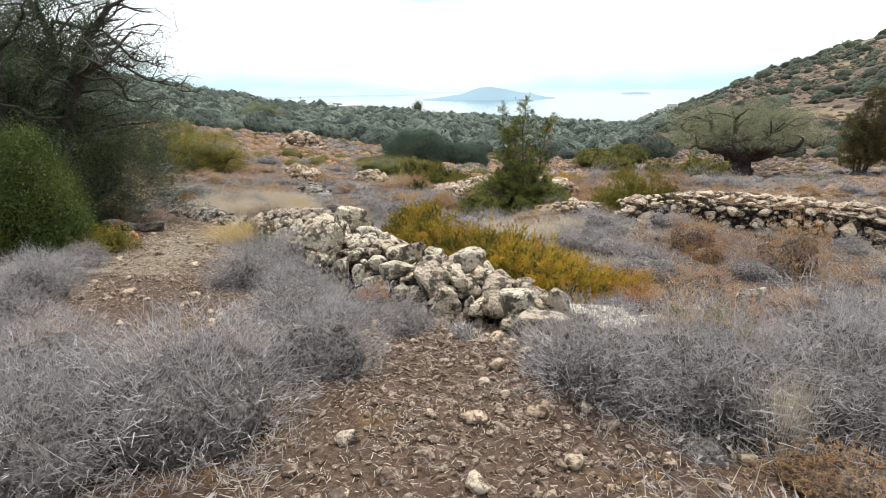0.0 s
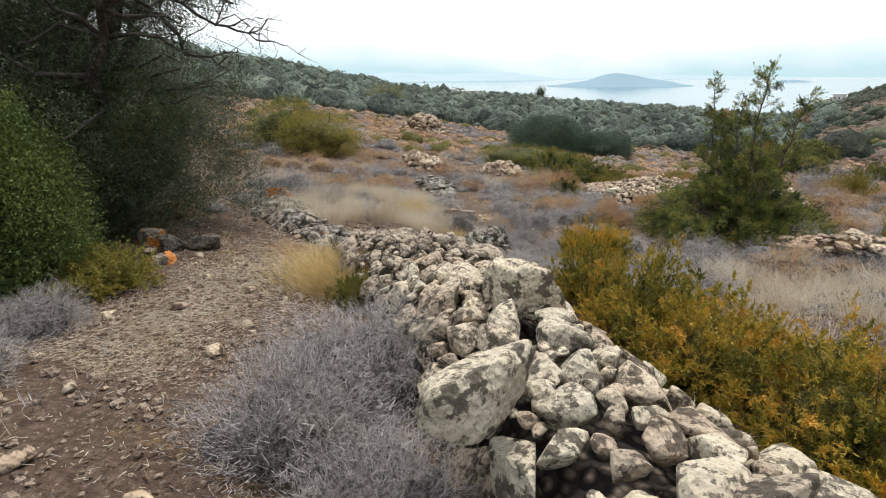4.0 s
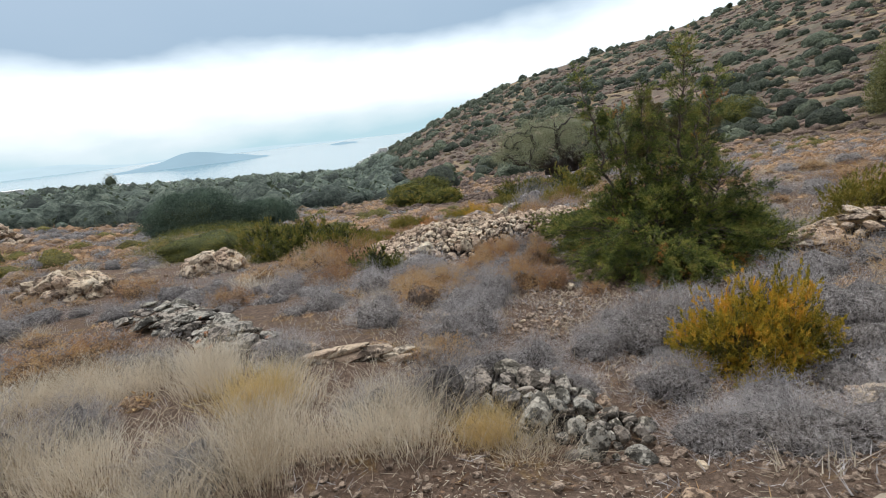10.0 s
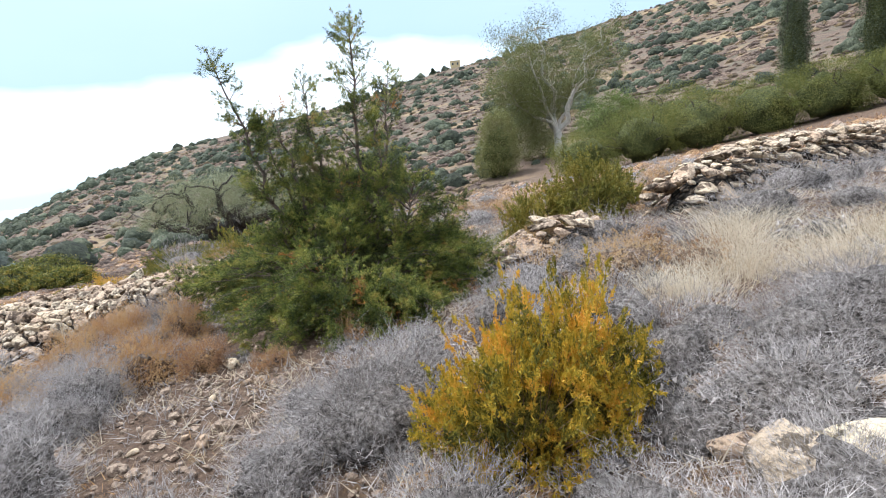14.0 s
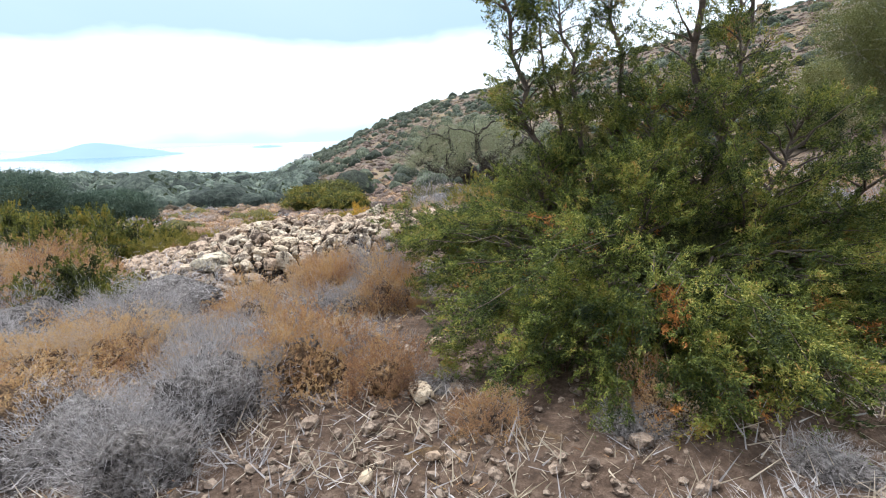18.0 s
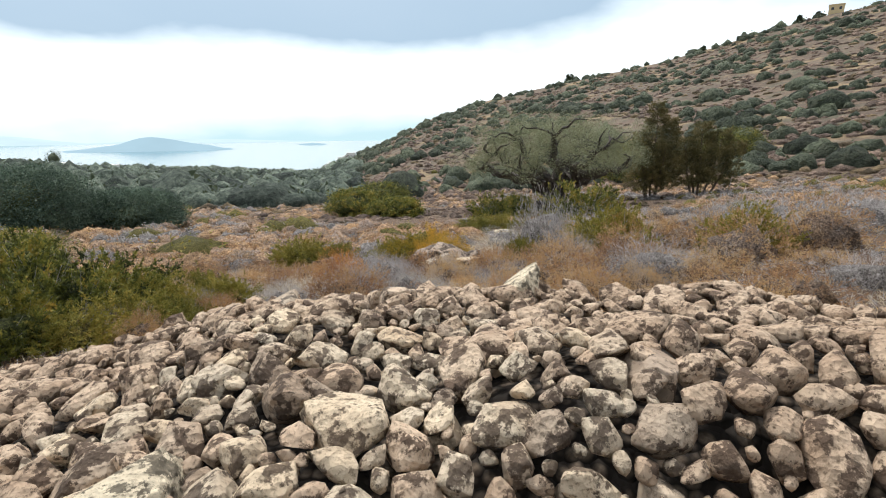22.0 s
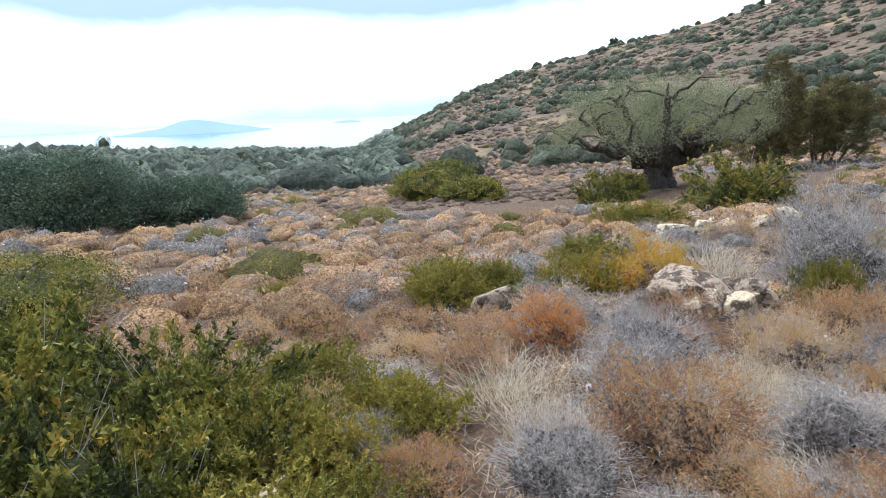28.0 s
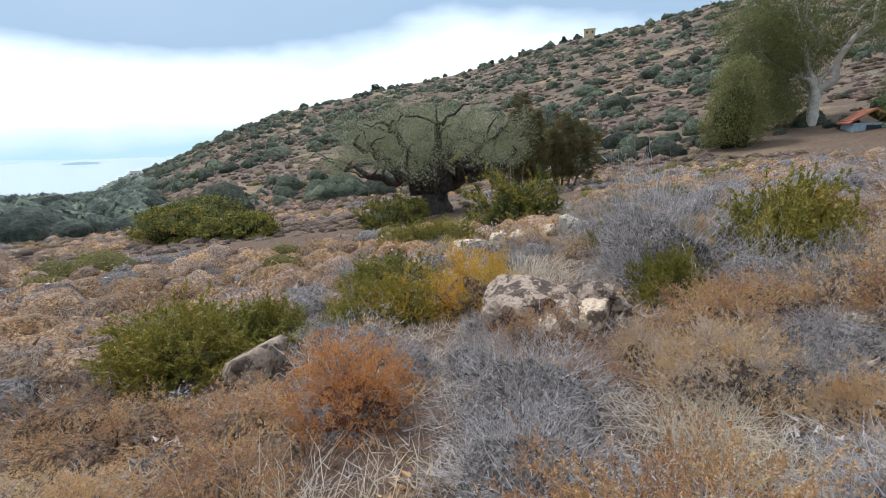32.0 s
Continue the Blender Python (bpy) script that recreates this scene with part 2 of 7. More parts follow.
M_HEDGE = leaf_material("olive_hedge_leaves", [(0.05, (0.06, 0.075, 0.018)), (0.5, (0.16, 0.17, 0.04)), (0.95, (0.29, 0.25, 0.075))], 0.6, 0.3)
M_BROWN_GREEN = leaf_material("brown_green_conifer_sprays", [(0.1, (0.045, 0.045, 0.02)), (0.5, (0.14, 0.122, 0.05)), (0.95, (0.29, 0.215, 0.09))], 0.7, 0.3, 1.6, 0.1, 1.6, 0.5)
M_CONIFER = leaf_material("fresh_green_conifer_sprays", [(0.1, (0.03, 0.055, 0.016)), (0.5, (0.085, 0.125, 0.03)), (0.95, (0.19, 0.215, 0.055))], 0.65, 0.3)
M_LENTISK = leaf_material("dark_green_leaves", [(0.12, (0.022, 0.028, 0.009)), (0.44, (0.105, 0.116, 0.026)), (0.68, (0.25, 0.235, 0.045)), (0.92, (0.42, 0.28, 0.055))], 0.55, 0.25, 3.5, 0.12, 1.9, 0.45)
M_OLIVE_SHRUB = leaf_material("olive_yellow_leaves", [(0.05, (0.06, 0.065, 0.015)), (0.45, (0.20, 0.19, 0.035)), (0.8, (0.38, 0.29, 0.06)), (1.0, (0.48, 0.27, 0.07))], 0.6, 0.25)
M_LIME = leaf_material("lime_green_leaves", [(0.1, (0.06, 0.095, 0.02)), (0.9, (0.19, 0.235, 0.055))], 0.55, 0.3)
M_JUNIPER = leaf_material("juniper_sprays", [(0.12, (0.022, 0.032, 0.012)), (0.40, (0.08, 0.105, 0.025)), (0.64, (0.225, 0.25, 0.05)), (0.84, (0.40, 0.36, 0.08)), (0.98, (0.42, 0.24, 0.075))], 0.6, 0.3, 5.0, 0.02, 1.9, 0.45)
M_OLIVE_LEAF = leaf_material("grey_green_olive_leaves", [(0.05, (0.09, 0.105, 0.05)), (0.5, (0.23, 0.24, 0.13)), (0.95, (0.40, 0.40, 0.26))], 0.55, 0.35, 1.2, 0.1, 1.1)
M_DARK_TREE = leaf_material("deep_green_tree_leaves", [(0.05, (0.03, 0.045, 0.022)), (0.5, (0.085, 0.106, 0.056)), (0.95, (0.20, 0.215, 0.13))], 0.55, 0.35, 2.5, 0.1, 1.1)
M_THICKET = leaf_material("blue_green_thicket_leaves", [(0.08, (0.03, 0.05, 0.034)), (0.5, (0.085, 0.125, 0.085)), (0.95, (0.19, 0.235, 0.155))], 0.6, 0.25, 0.9, 0.1, 1.2)
M_GUM_LEAF = leaf_material("pale_gum_leaves", [(0.05, (0.08, 0.095, 0.03)), (0.5, (0.18, 0.185, 0.06)), (0.95, (0.30, 0.28, 0.11))], 0.55, 0.25)
M_STRAW = leaf_material("bleached_dry_grass", [(0.05, (0.38, 0.30, 0.20)), (0.5, (0.65, 0.555, 0.42)), (0.95, (0.80, 0.73, 0.60))], 0.7, 0.42)
M_STRAW_RED = leaf_material("reddish_dry_reed", [(0.05, (0.28, 0.16, 0.09)), (0.9, (0.62, 0.42, 0.25))], 0.7, 0.2)
M_STRAW_YELLOW = leaf_material("golden_dry_grass", [(0.05, (0.42, 0.30, 0.12)), (0.9, (0.78, 0.61, 0.31))], 0.7, 0.25)
M_FAR_SCRUB = leaf_material("distant_scrub", [(0.05, (0.036, 0.05, 0.026)), (0.5, (0.066, 0.082, 0.044)), (0.95, (0.12, 0.135, 0.075))], 0.8, 0.2, 0.05)


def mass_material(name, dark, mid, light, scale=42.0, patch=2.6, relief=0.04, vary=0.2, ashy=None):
    """The tangle of fine twigs and leaves in the heart of a bush; dark specks paint shaded gaps."""
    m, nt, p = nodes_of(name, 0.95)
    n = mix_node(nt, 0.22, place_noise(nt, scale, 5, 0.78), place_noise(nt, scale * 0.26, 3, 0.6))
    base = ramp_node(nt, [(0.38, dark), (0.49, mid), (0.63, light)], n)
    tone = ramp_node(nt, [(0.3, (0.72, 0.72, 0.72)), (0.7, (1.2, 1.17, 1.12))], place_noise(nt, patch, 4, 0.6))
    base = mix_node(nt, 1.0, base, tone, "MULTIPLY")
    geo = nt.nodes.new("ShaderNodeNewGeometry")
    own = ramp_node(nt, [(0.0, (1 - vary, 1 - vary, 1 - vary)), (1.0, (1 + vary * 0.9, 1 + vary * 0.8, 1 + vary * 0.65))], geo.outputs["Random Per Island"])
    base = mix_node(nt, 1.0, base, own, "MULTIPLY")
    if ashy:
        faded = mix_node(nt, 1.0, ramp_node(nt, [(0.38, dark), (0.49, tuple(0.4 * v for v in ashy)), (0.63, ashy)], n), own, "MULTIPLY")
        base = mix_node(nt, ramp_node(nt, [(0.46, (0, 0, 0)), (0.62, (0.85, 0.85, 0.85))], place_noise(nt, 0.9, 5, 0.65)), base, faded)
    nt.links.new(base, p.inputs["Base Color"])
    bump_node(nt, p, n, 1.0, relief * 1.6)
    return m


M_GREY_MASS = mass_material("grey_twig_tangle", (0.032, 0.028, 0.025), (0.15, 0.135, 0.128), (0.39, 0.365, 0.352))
# Darkened heart: paints the shade seen between the orange sprigs.
M_ORANGE_MASS = mass_material("shaded_orange_tangle", (0.022, 0.014, 0.009), (0.13, 0.078, 0.042), (0.42, 0.27, 0.13), vary=0.32, ashy=(0.34, 0.27, 0.23))
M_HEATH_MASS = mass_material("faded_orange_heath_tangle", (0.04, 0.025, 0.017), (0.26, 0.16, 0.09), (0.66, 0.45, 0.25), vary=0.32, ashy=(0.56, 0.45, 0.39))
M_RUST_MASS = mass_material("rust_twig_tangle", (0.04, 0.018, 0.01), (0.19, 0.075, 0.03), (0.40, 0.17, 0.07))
# Leafy hearts, coloured darker than the outer leaves for the shade within.
M_LENT_MASS = mass_material("shaded_green_leaf_mass", (0.014, 0.018, 0.007), (0.05, 0.06, 0.02), (0.14, 0.15, 0.045))
M_SHRUB_MASS = mass_material("shaded_olive_yellow_mass", (0.02, 0.02, 0.007), (0.09, 0.083, 0.022), (0.24, 0.195, 0.055))
M_BROOM_MASS = mass_material("shaded_broom_mass", (0.02, 0.022, 0.007), (0.10, 0.095, 0.018), (0.32, 0.23, 0.038))
M_JUNIPER_MASS = mass_material("shaded_juniper_mass", (0.02, 0.026, 0.010), (0.065, 0.072, 0.025), (0.15, 0.155, 0.05), 60.0)
# Valley scrub: the blue haze of distance is mixed into the base colour.
M_HAZY_VALLEY_MASS = mass_material("haze_tinted_valley_scrub", (0.036, 0.05, 0.041), (0.092, 0.12, 0.10), (0.20, 0.235, 0.19), 1.6, 0.05, 0.5, 0.6)
# Hill scrub is paled and greyed too, with aerial haze painted in.
M_HAZY_HILL_MASS = mass_material("haze_paled_scrub_mass", (0.034, 0.044, 0.031), (0.07, 0.086, 0.06), (0.135, 0.15, 0.105), 1.6, 0.06, 0.5, 0.5)


def bark_material(name, a, b, scale):
    m, nt, p = nodes_of(name, 0.9)
    n = noise_node(nt, scale, 6, 0.7)
    nt.links.new(ramp_node(nt, [(0.35, a), (0.7, b)], n), p.inputs["Base Color"])
    bump_node(nt, p, n, 0.7, 0.03)
    return m


M_BARK = bark_material("dark_gnarled_bark", (0.03, 0.026, 0.022), (0.12, 0.10, 0.085), 9)
M_BARK_GUM = bark_material("white_gum_bark", (0.40, 0.36, 0.30), (0.66, 0.62, 0.55), 3)
M_BARK_JUN = bark_material("juniper_bark", (0.07, 0.05, 0.04), (0.22, 0.17, 0.13), 14)


def ground_material():
    m, nt, p = nodes_of("stony_brown_soil", 0.95)
    big, mid, fine, grit = place_noise(nt, 0.022, 6, 0.62), place_noise(nt, 0.9, 5), place_noise(nt, 9, 5, 0.65), place_noise(nt, 45, 4, 0.7)
    soil = ramp_node(nt, [(0.3, (0.055, 0.034, 0.023)), (0.55, (0.115, 0.074, 0.05)), (0.75, (0.22, 0.155, 0.11))], fine)
    litter = ramp_node(nt, [(0.3, (0.07, 0.047, 0.033)), (0.7, (0.22, 0.155, 0.11))], grit)
    near = mix_node(nt, ramp_node(nt, [(0.46, (0, 0, 0)), (0.68, (0.85, 0.85, 0.85))], mid), soil, litter)
    near = mix_node(nt, ramp_node(nt, [(0.63, (0, 0, 0)), (0.70, (0.6, 0.6, 0.6))], grit), near, (0.38, 0.31, 0.24))
    moss = place_noise(nt, 1.7, 5, 0.7)
    crumb = place_noise(nt, 22, 6, 0.78)
    near = mix_node(nt, 0.55, near, ramp_node(nt, [(0.34, (0.03, 0.02, 0.014)), (0.5, (0.12, 0.076, 0.05)), (0.66, (0.30, 0.215, 0.155))], crumb))
    tuft = mix_node(nt, 1.0, ramp_node(nt, [(0.56, (0, 0, 0)), (0.68, (0.8, 0.8, 0.8))], moss), ramp_node(nt, [(0.44, (0, 0, 0)), (0.56, (1, 1, 1))], crumb), "MULTIPLY")
    near = mix_node(nt, tuft, near, (0.22, 0.13, 0.03))
    far = ramp_node(nt, [(0.3, (0.085, 0.056, 0.043)), (0.5, (0.13, 0.086, 0.065)), (0.66, (0.18, 0.12, 0.088)), (0.76, (0.32, 0.225, 0.15))], big)
    dots = place_noise(nt, 0.28, 5, 0.7)
    far = mix_node(nt, ramp_node(nt, [(0.50, (0, 0, 0)), (0.60, (0.7, 0.7, 0.7))], dots), far, (0.12, 0.115, 0.08))
    far = mix_node(nt, ramp_node(nt, [(0.53, (0, 0, 0)), (0.60, (0.85, 0.85, 0.85))], place_noise(nt, 0.06, 6, 0.7)), far, (0.36, 0.25, 0.13))
    far = mix_node(nt, ramp_node(nt, [(0.56, (0, 0, 0)), (0.64, (0.8, 0.8, 0.8))], place_noise(nt, 0.19, 7, 0.75)), far, (0.085, 0.085, 0.05))
    far = mix_node(nt, 0.4, far, ramp_node(nt, [(0.36, (0.022, 0.024, 0.016)), (0.5, (0.10, 0.08, 0.052)), (0.64, (0.28, 0.21, 0.135))], place_noise(nt, 0.55, 8, 0.8)))
    geo = nt.nodes.new("ShaderNodeNewGeometry")
    dist = nt.nodes.new("ShaderNodeVectorMath")
    dist.operation = "LENGTH"
    nt.links.new(geo.outputs["Position"], dist.inputs[0])
    mr = nt.nodes.new("ShaderNodeMapRange")
    mr.inputs["From Min"].default_value, mr.inputs["From Max"].default_value = 30, 75
    nt.links.new(dist.outputs["Value"], mr.inputs["Value"])
    nt.links.new(mix_node(nt, mr.outputs["Result"], near, far), p.inputs["Base Color"])
    bump_node(nt, p, mix_node(nt, 0.5, crumb, grit), 1.0, 0.05)
    return m


M_GROUND = ground_material()
m_sea, nt_, p_ = nodes_of("calm_sea_water", 0.12)
p_.inputs["Base Color"].default_value = (0.10, 0.20, 0.24, 1)
bump_node(nt_, p_, place_noise(nt_, 0.06, 4), 0.25, 2.0)
M_SEA = m_sea


# Self-lit colour: distance haze painted on far land that is no lamp.
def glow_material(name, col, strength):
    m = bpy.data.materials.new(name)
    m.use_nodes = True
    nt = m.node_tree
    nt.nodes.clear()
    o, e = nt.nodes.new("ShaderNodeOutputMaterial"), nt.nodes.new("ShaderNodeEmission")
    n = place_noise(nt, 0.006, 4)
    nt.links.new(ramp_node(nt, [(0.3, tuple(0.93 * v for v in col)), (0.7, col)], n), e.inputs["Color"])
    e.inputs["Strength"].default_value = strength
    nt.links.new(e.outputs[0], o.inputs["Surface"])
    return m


M_ISLAND = glow_material("island_haze_glow", (0.42, 0.60, 0.71), 1.0)
M_ISLAND_FAR = glow_material("mountain_haze_glow", (0.66, 0.84, 0.92), 1.0)


def plain(name, col, rough=0.8, var=0.15, scale=6):
    m, nt, p = nodes_of(name, rough)
    n = noise_node(nt, scale, 5)
    nt.links.new(ramp_node(nt, [(0.3, tuple(v * (1 - var) for v in col)), (0.7, tuple(min(1, v * (1 + var)) for v in col))], n), p.inputs["Base Color"])
    return m


M_PLASTER = plain("whitewashed_plaster", (0.72, 0.70, 0.66))
M_PLASTER_OCHRE = plain("ochre_plaster", (0.55, 0.42, 0.24))
M_ROOF = plain("red_roof_tiles", (0.38, 0.15, 0.09), var=0.3, scale=14)
M_BLUE = plain("weathered_pale_blue_paint", (0.38, 0.48, 0.56))
M_WINDOW = plain("dark_window_glass", (0.05, 0.06, 0.07), 0.2)

# ---------------------------------------------------------------- mesh helpers
rng = np.random.default_rng(7)


def mesh_of(name, verts, faces, mat, smooth=False):
    """A mesh from an array of vertices and an array of quads or triangles (or several)."""
    me = bpy.data.meshes.new(name)
    verts = np.asarray(verts, dtype=np.float32)
    groups = faces if isinstance(faces, list) else [faces]
    groups = [np.asarray(f, dtype=np.int32) for f in groups if len(f)]
    loops = np.concatenate([f.ravel() for f in groups])
    sizes = np.concatenate([np.full(len(f), f.shape[1], dtype=np.int32) for f in groups])
    starts = np.concatenate([[0], np.cumsum(sizes)[:-1]]).astype(np.int32)
    me.vertices.add(len(verts))
    me.vertices.foreach_set("co", verts.ravel())
    me.loops.add(len(loops))
    me.loops.foreach_set("vertex_index", loops)
    me.polygons.add(len(sizes))
    me.polygons.foreach_set("loop_start", starts)
    me.polygons.foreach_set("loop_total", sizes)
    me.polygons.foreach_set("use_smooth", np.full(len(sizes), smooth))
    me.materials.append(mat)
    me.update(calc_edges=True)
    return me


def join(chunks):
    """Several (verts, faces) of one face size into one."""
    vs, fs, n = [], [], 0
    for v, f in chunks:
        vs.append(v)
        fs.append(np.asarray(f) + n)
        n += len(v)
    return np.concatenate(vs), np.concatenate(fs)


def unit(v):
    return v / np.maximum(np.linalg.norm(v, axis=-1, keepdims=True), 1e-9)


def ribbons(a, b, wa, wb):
    """Flat tapering strips from points a to points b."""
    n = len(a)
    side = unit(np.cross(b - a, rng.normal(size=(n, 3))))
    wa, wb = np.broadcast_to(np.asarray(wa, float), n)[:, None] / 2, np.broadcast_to(np.asarray(wb, float), n)[:, None] / 2
    v = np.stack([a - side * wa, a + side * wa, b + side * wb, b - side * wb], 1).reshape(-1, 3)
    return v, np.arange(4 * n).reshape(n, 4)


def spikes(a, b, w):
    """Thin twigs that run out to a point."""
    n = len(a)
    side = unit(np.cross(b - a, rng.normal(size=(n, 3)))) * (np.broadcast_to(np.asarray(w, float), n)[:, None] / 2)
    return np.stack([a - side, a + side, b], 1).reshape(-1, 3), np.arange(3 * n).reshape(n, 3)


def leaves(at, way, length, width):
    """Small pointed leaves at points, along directions."""
    way = unit(way)
    return spikes(at, at + way * np.broadcast_to(np.asarray(length, float), len(at))[:, None], width)


def tube(points, radii, sides=7):
    """A tapered limb along points."""
    points, radii = np.asarray(points, float), np.asarray(radii, float)
    n = len(points)
    tang = unit(np.gradient(points, axis=0))
    ref = np.array([0.3, 0.9, 0.2])
    u = unit(np.cross(tang, ref))
    w = np.cross(tang, u)
    ang = np.linspace(0, 2 * np.pi, sides, endpoint=False)
    wob = 1 + 0.12 * rng.normal(size=(n, sides))
    ring = (u[:, None] * np.cos(ang)[None, :, None] + w[:, None] * np.sin(ang)[None, :, None]) * (radii[:, None] * wob)[..., None]
    v = (points[:, None] + ring).reshape(-1, 3)
    i, j = np.meshgrid(np.arange(n - 1), np.arange(sides), indexing="ij")
    k = (j + 1) % sides
    f = np.stack([i * sides + j, i * sides + k, (i + 1) * sides + k, (i + 1) * sides + j], -1).reshape(-1, 4)
    return v, f


def bent(a, b, n=6, sag=0.0, wob=0.05):
    """A wavering line from a to b."""
    a, b = np.asarray(a, float), np.asarray(b, float)
    t = np.linspace(0, 1, n)[:, None]
    p = a + (b - a) * t
    size = np.linalg.norm(b - a)
    p[1:-1] += rng.normal(size=(n - 2, 3)) * size * wob
    p[:, 2] += sag * size * np.sin(np.pi * t[:, 0])
    return p


def icosphere(sub):
    bm = bmesh.new()
    bmesh.ops.create_icosphere(bm, subdivisions=sub, radius=1)
    bm.verts.index_update()
    v = np.array([x.co[:] for x in bm.verts])
    f = np.array([[x.index for x in q.verts] for q in bm.faces])
    bm.free()
    return v, f


ICO1, ICO2, ICO3, ICO4 = icosphere(1), icosphere(2), icosphere(3), icosphere(4)


def lumpy(base, seed, amount, freq=1.3, cut=0.0):
    """A noisy ball; cut flattens random facets into it, as on broken stone."""
    v, f = base
    v = v.copy()
    r = np.random.default_rng(seed)
    off = Vector(r.uniform(-50, 50, 3))
    d = np.array([noise.fractal(Vector(p) * freq + off, 0.9, 2.2, 3) for p in v])
    v *= (1 + amount * d)[:, None]
    if cut:
        for _ in range(15):
            nrm = unit(r.normal(size=3))
            lim = r.uniform(0.42, 0.76)
            h = v @ nrm
            over = np.maximum(h - lim, 0)
            v -= np.outer(over * cut * 0.93, nrm)
    return v, f


def thing(name, label, category, at, group="", rot=0.0, scale=(1, 1, 1), pieces=(), tilt=(0, 0)):
    """An Empty at the base of a thing that parents its parts."""
    ob = new(name)
    ob.empty_display_size = 0.05
    tagged(ob, label, category, group)
    ob.matrix_basis = Matrix.LocRotScale(Vector(at), Euler((tilt[0], tilt[1], rot)), Vector(scale))
    for nm, me in pieces:
        piece = part(nm, me, ob)
        if nm == "grass":
            tagged(piece, kind="stuff")
    return ob


def part(name, me, parent, label=""):
    ob = new(name, me)
    ob.parent = parent
    if label:
        tagged(ob, label)
    return ob


# ---------------------------------------------------------------- the lie of the land
SKY_AZ = [-180, -130, -100, -85, -75, -68, -61, -56, -50, -44, -38, -33, -29, -25, -22, -20, -15, -10, -5, 0, 5, 11, 17, 22, 28, 31, 36, 45, 60, 90, 130, 180]
SKY_EL = [9, 13, 14, 12, 10.3, 9.5, 7.8, 6.6, 5.6, 4.4, 3.1, 1.5, -0.6, -2.3, -3.7, -4.3, -4.1, -3.75, -3.5, -3.2, -2.6, -2.3, -1.7, -0.6, 0.5, 1.3, 2.0, 3.5, 5, 6, 7, 9]
RIDGE_AZ = [-180, -90, -60, -45, -30, -24, -20, -10, 0, 10, 20, 40, 90, 180]
RIDGE_R = [200, 300, 330, 360, 470, 620, 640, 600, 560, 480, 340, 180, 150, 200]
EYE_Z, SEA_Z = -0.3, -70.0


def near_ground(x, y):
    z = (-0.14925 * y - 0.02119 * x + 0.00383 * x * x / (1 + np.abs(x) / 20)
         - 0.00396 * x * y / (1 + np.hypot(x, y) / 30) + 0.00241 * y * y / (1 + np.abs(y) / 30))
    z = z - 0.22 * np.exp(-((x + 1.2) ** 2 + (y - 11) ** 2) / 4) + 0.45 * np.exp(-((x - 10) ** 2 + (y - 15) ** 2) / 40)
    return z + 0.12 * np.exp(-(x * x + (y - 3) ** 2) / 4) + 0.33 * np.exp(-((x - 4.6) ** 2 + (y - 9.0) ** 2) / 7)


def land(x, y):
    """Height of the ground, near and far (arrays)."""
    x, y = np.asarray(x, float), np.asarray(y, float)
    dx, dy = x, y - 10.0
    r = np.hypot(dx, dy)
    az = np.degrees(np.arctan2(-dx, dy))
    r0 = 42.0
    k = np.minimum(1.0, r0 / np.maximum(r, 1e-6))
    z0 = near_ground(dx * k, 10 + dy * k)
    el, rr = np.interp(az, SKY_AZ, SKY_EL), np.interp(az, RIDGE_AZ, RIDGE_R)
    zr = EYE_Z + rr * np.tan(np.radians(el))
    s = np.clip((r - r0) / (rr - r0), 0, 1)
    p = np.where(el > 0, 1.25, 0.95)
    z = z0 + (zr - z0) * s ** p
    beyond = np.maximum(r - rr, 0)
    z = z - 0.0009 * np.minimum(beyond, 200) ** 2 - 0.3 * np.maximum(beyond - 200, 0)
    return np.maximum(z, SEA_Z - 6)


def rough(x, y):
    """Small unevenness of the near ground."""
    return 0.05 * noise.fractal(Vector((x * 0.8, y * 0.8, 3.1)), 0.9, 2.1, 4)


def gz(x, y):
    return float(land(x, y)) + (rough(x, y) if math.hypot(x, y - 10) < 30 else far_rough(x, y))


def far_rough(x, y):
    """Unevenness of the hillsides."""
    r = math.hypot(x, y - 10)
    if r < 45 or r >= 900:
        return 0.0
    return min(1.0, (r - 45) / 80) * 1.3 * noise.fractal(Vector((x / 28, y / 28, 0)), 0.9, 2.1, 3)


def build_ground():
    radii = [0.0]
    while radii[-1] < 4800:
        r = radii[-1]
        radii.append(r + (0.13 if r < 13 else 0.13 + (r - 13) * 0.026))
    radii = np.array(radii[1:])
    na = 520
    az = np.linspace(0, 2 * np.pi, na, endpoint=False)
    rr, aa = np.meshgrid(radii, az, indexing="ij")
    x, y = rr * np.sin(aa), 10 + rr * np.cos(aa)
    z = land(x, y)
    flat = z.ravel()
    xs, ys, rs = x.ravel(), y.ravel(), rr.ravel()
    for i in np.nonzero(rs < 30)[0]:
        flat[i] += rough(xs[i], ys[i])
    far = np.nonzero((rs >= 45) & (rs < 900))[0]
    for i in far:
        flat[i] += far_rough(xs[i], ys[i])
    v = np.column_stack([xs, ys, flat])
    v = np.vstack([v, [[0, 10, gz(0, 10)]]])
    i, j = np.meshgrid(np.arange(len(radii) - 1), np.arange(na), indexing="ij")
    k = (j + 1) % na
    quads = np.stack([i * na + j, (i + 1) * na + j, (i + 1) * na + k, i * na + k], -1).reshape(-1, 4)[:, ::-1]
    j = np.arange(na)
    tris = np.column_stack([np.full(na, len(v) - 1), (j + 1) % na, j])
    ob = new("ground", mesh_of("ground", v, [quads, tris], M_GROUND, True))
    tagged(ob, "stony brown hillside soil with dry litter, falling to the sea", "ground", kind="structure")


build_ground()


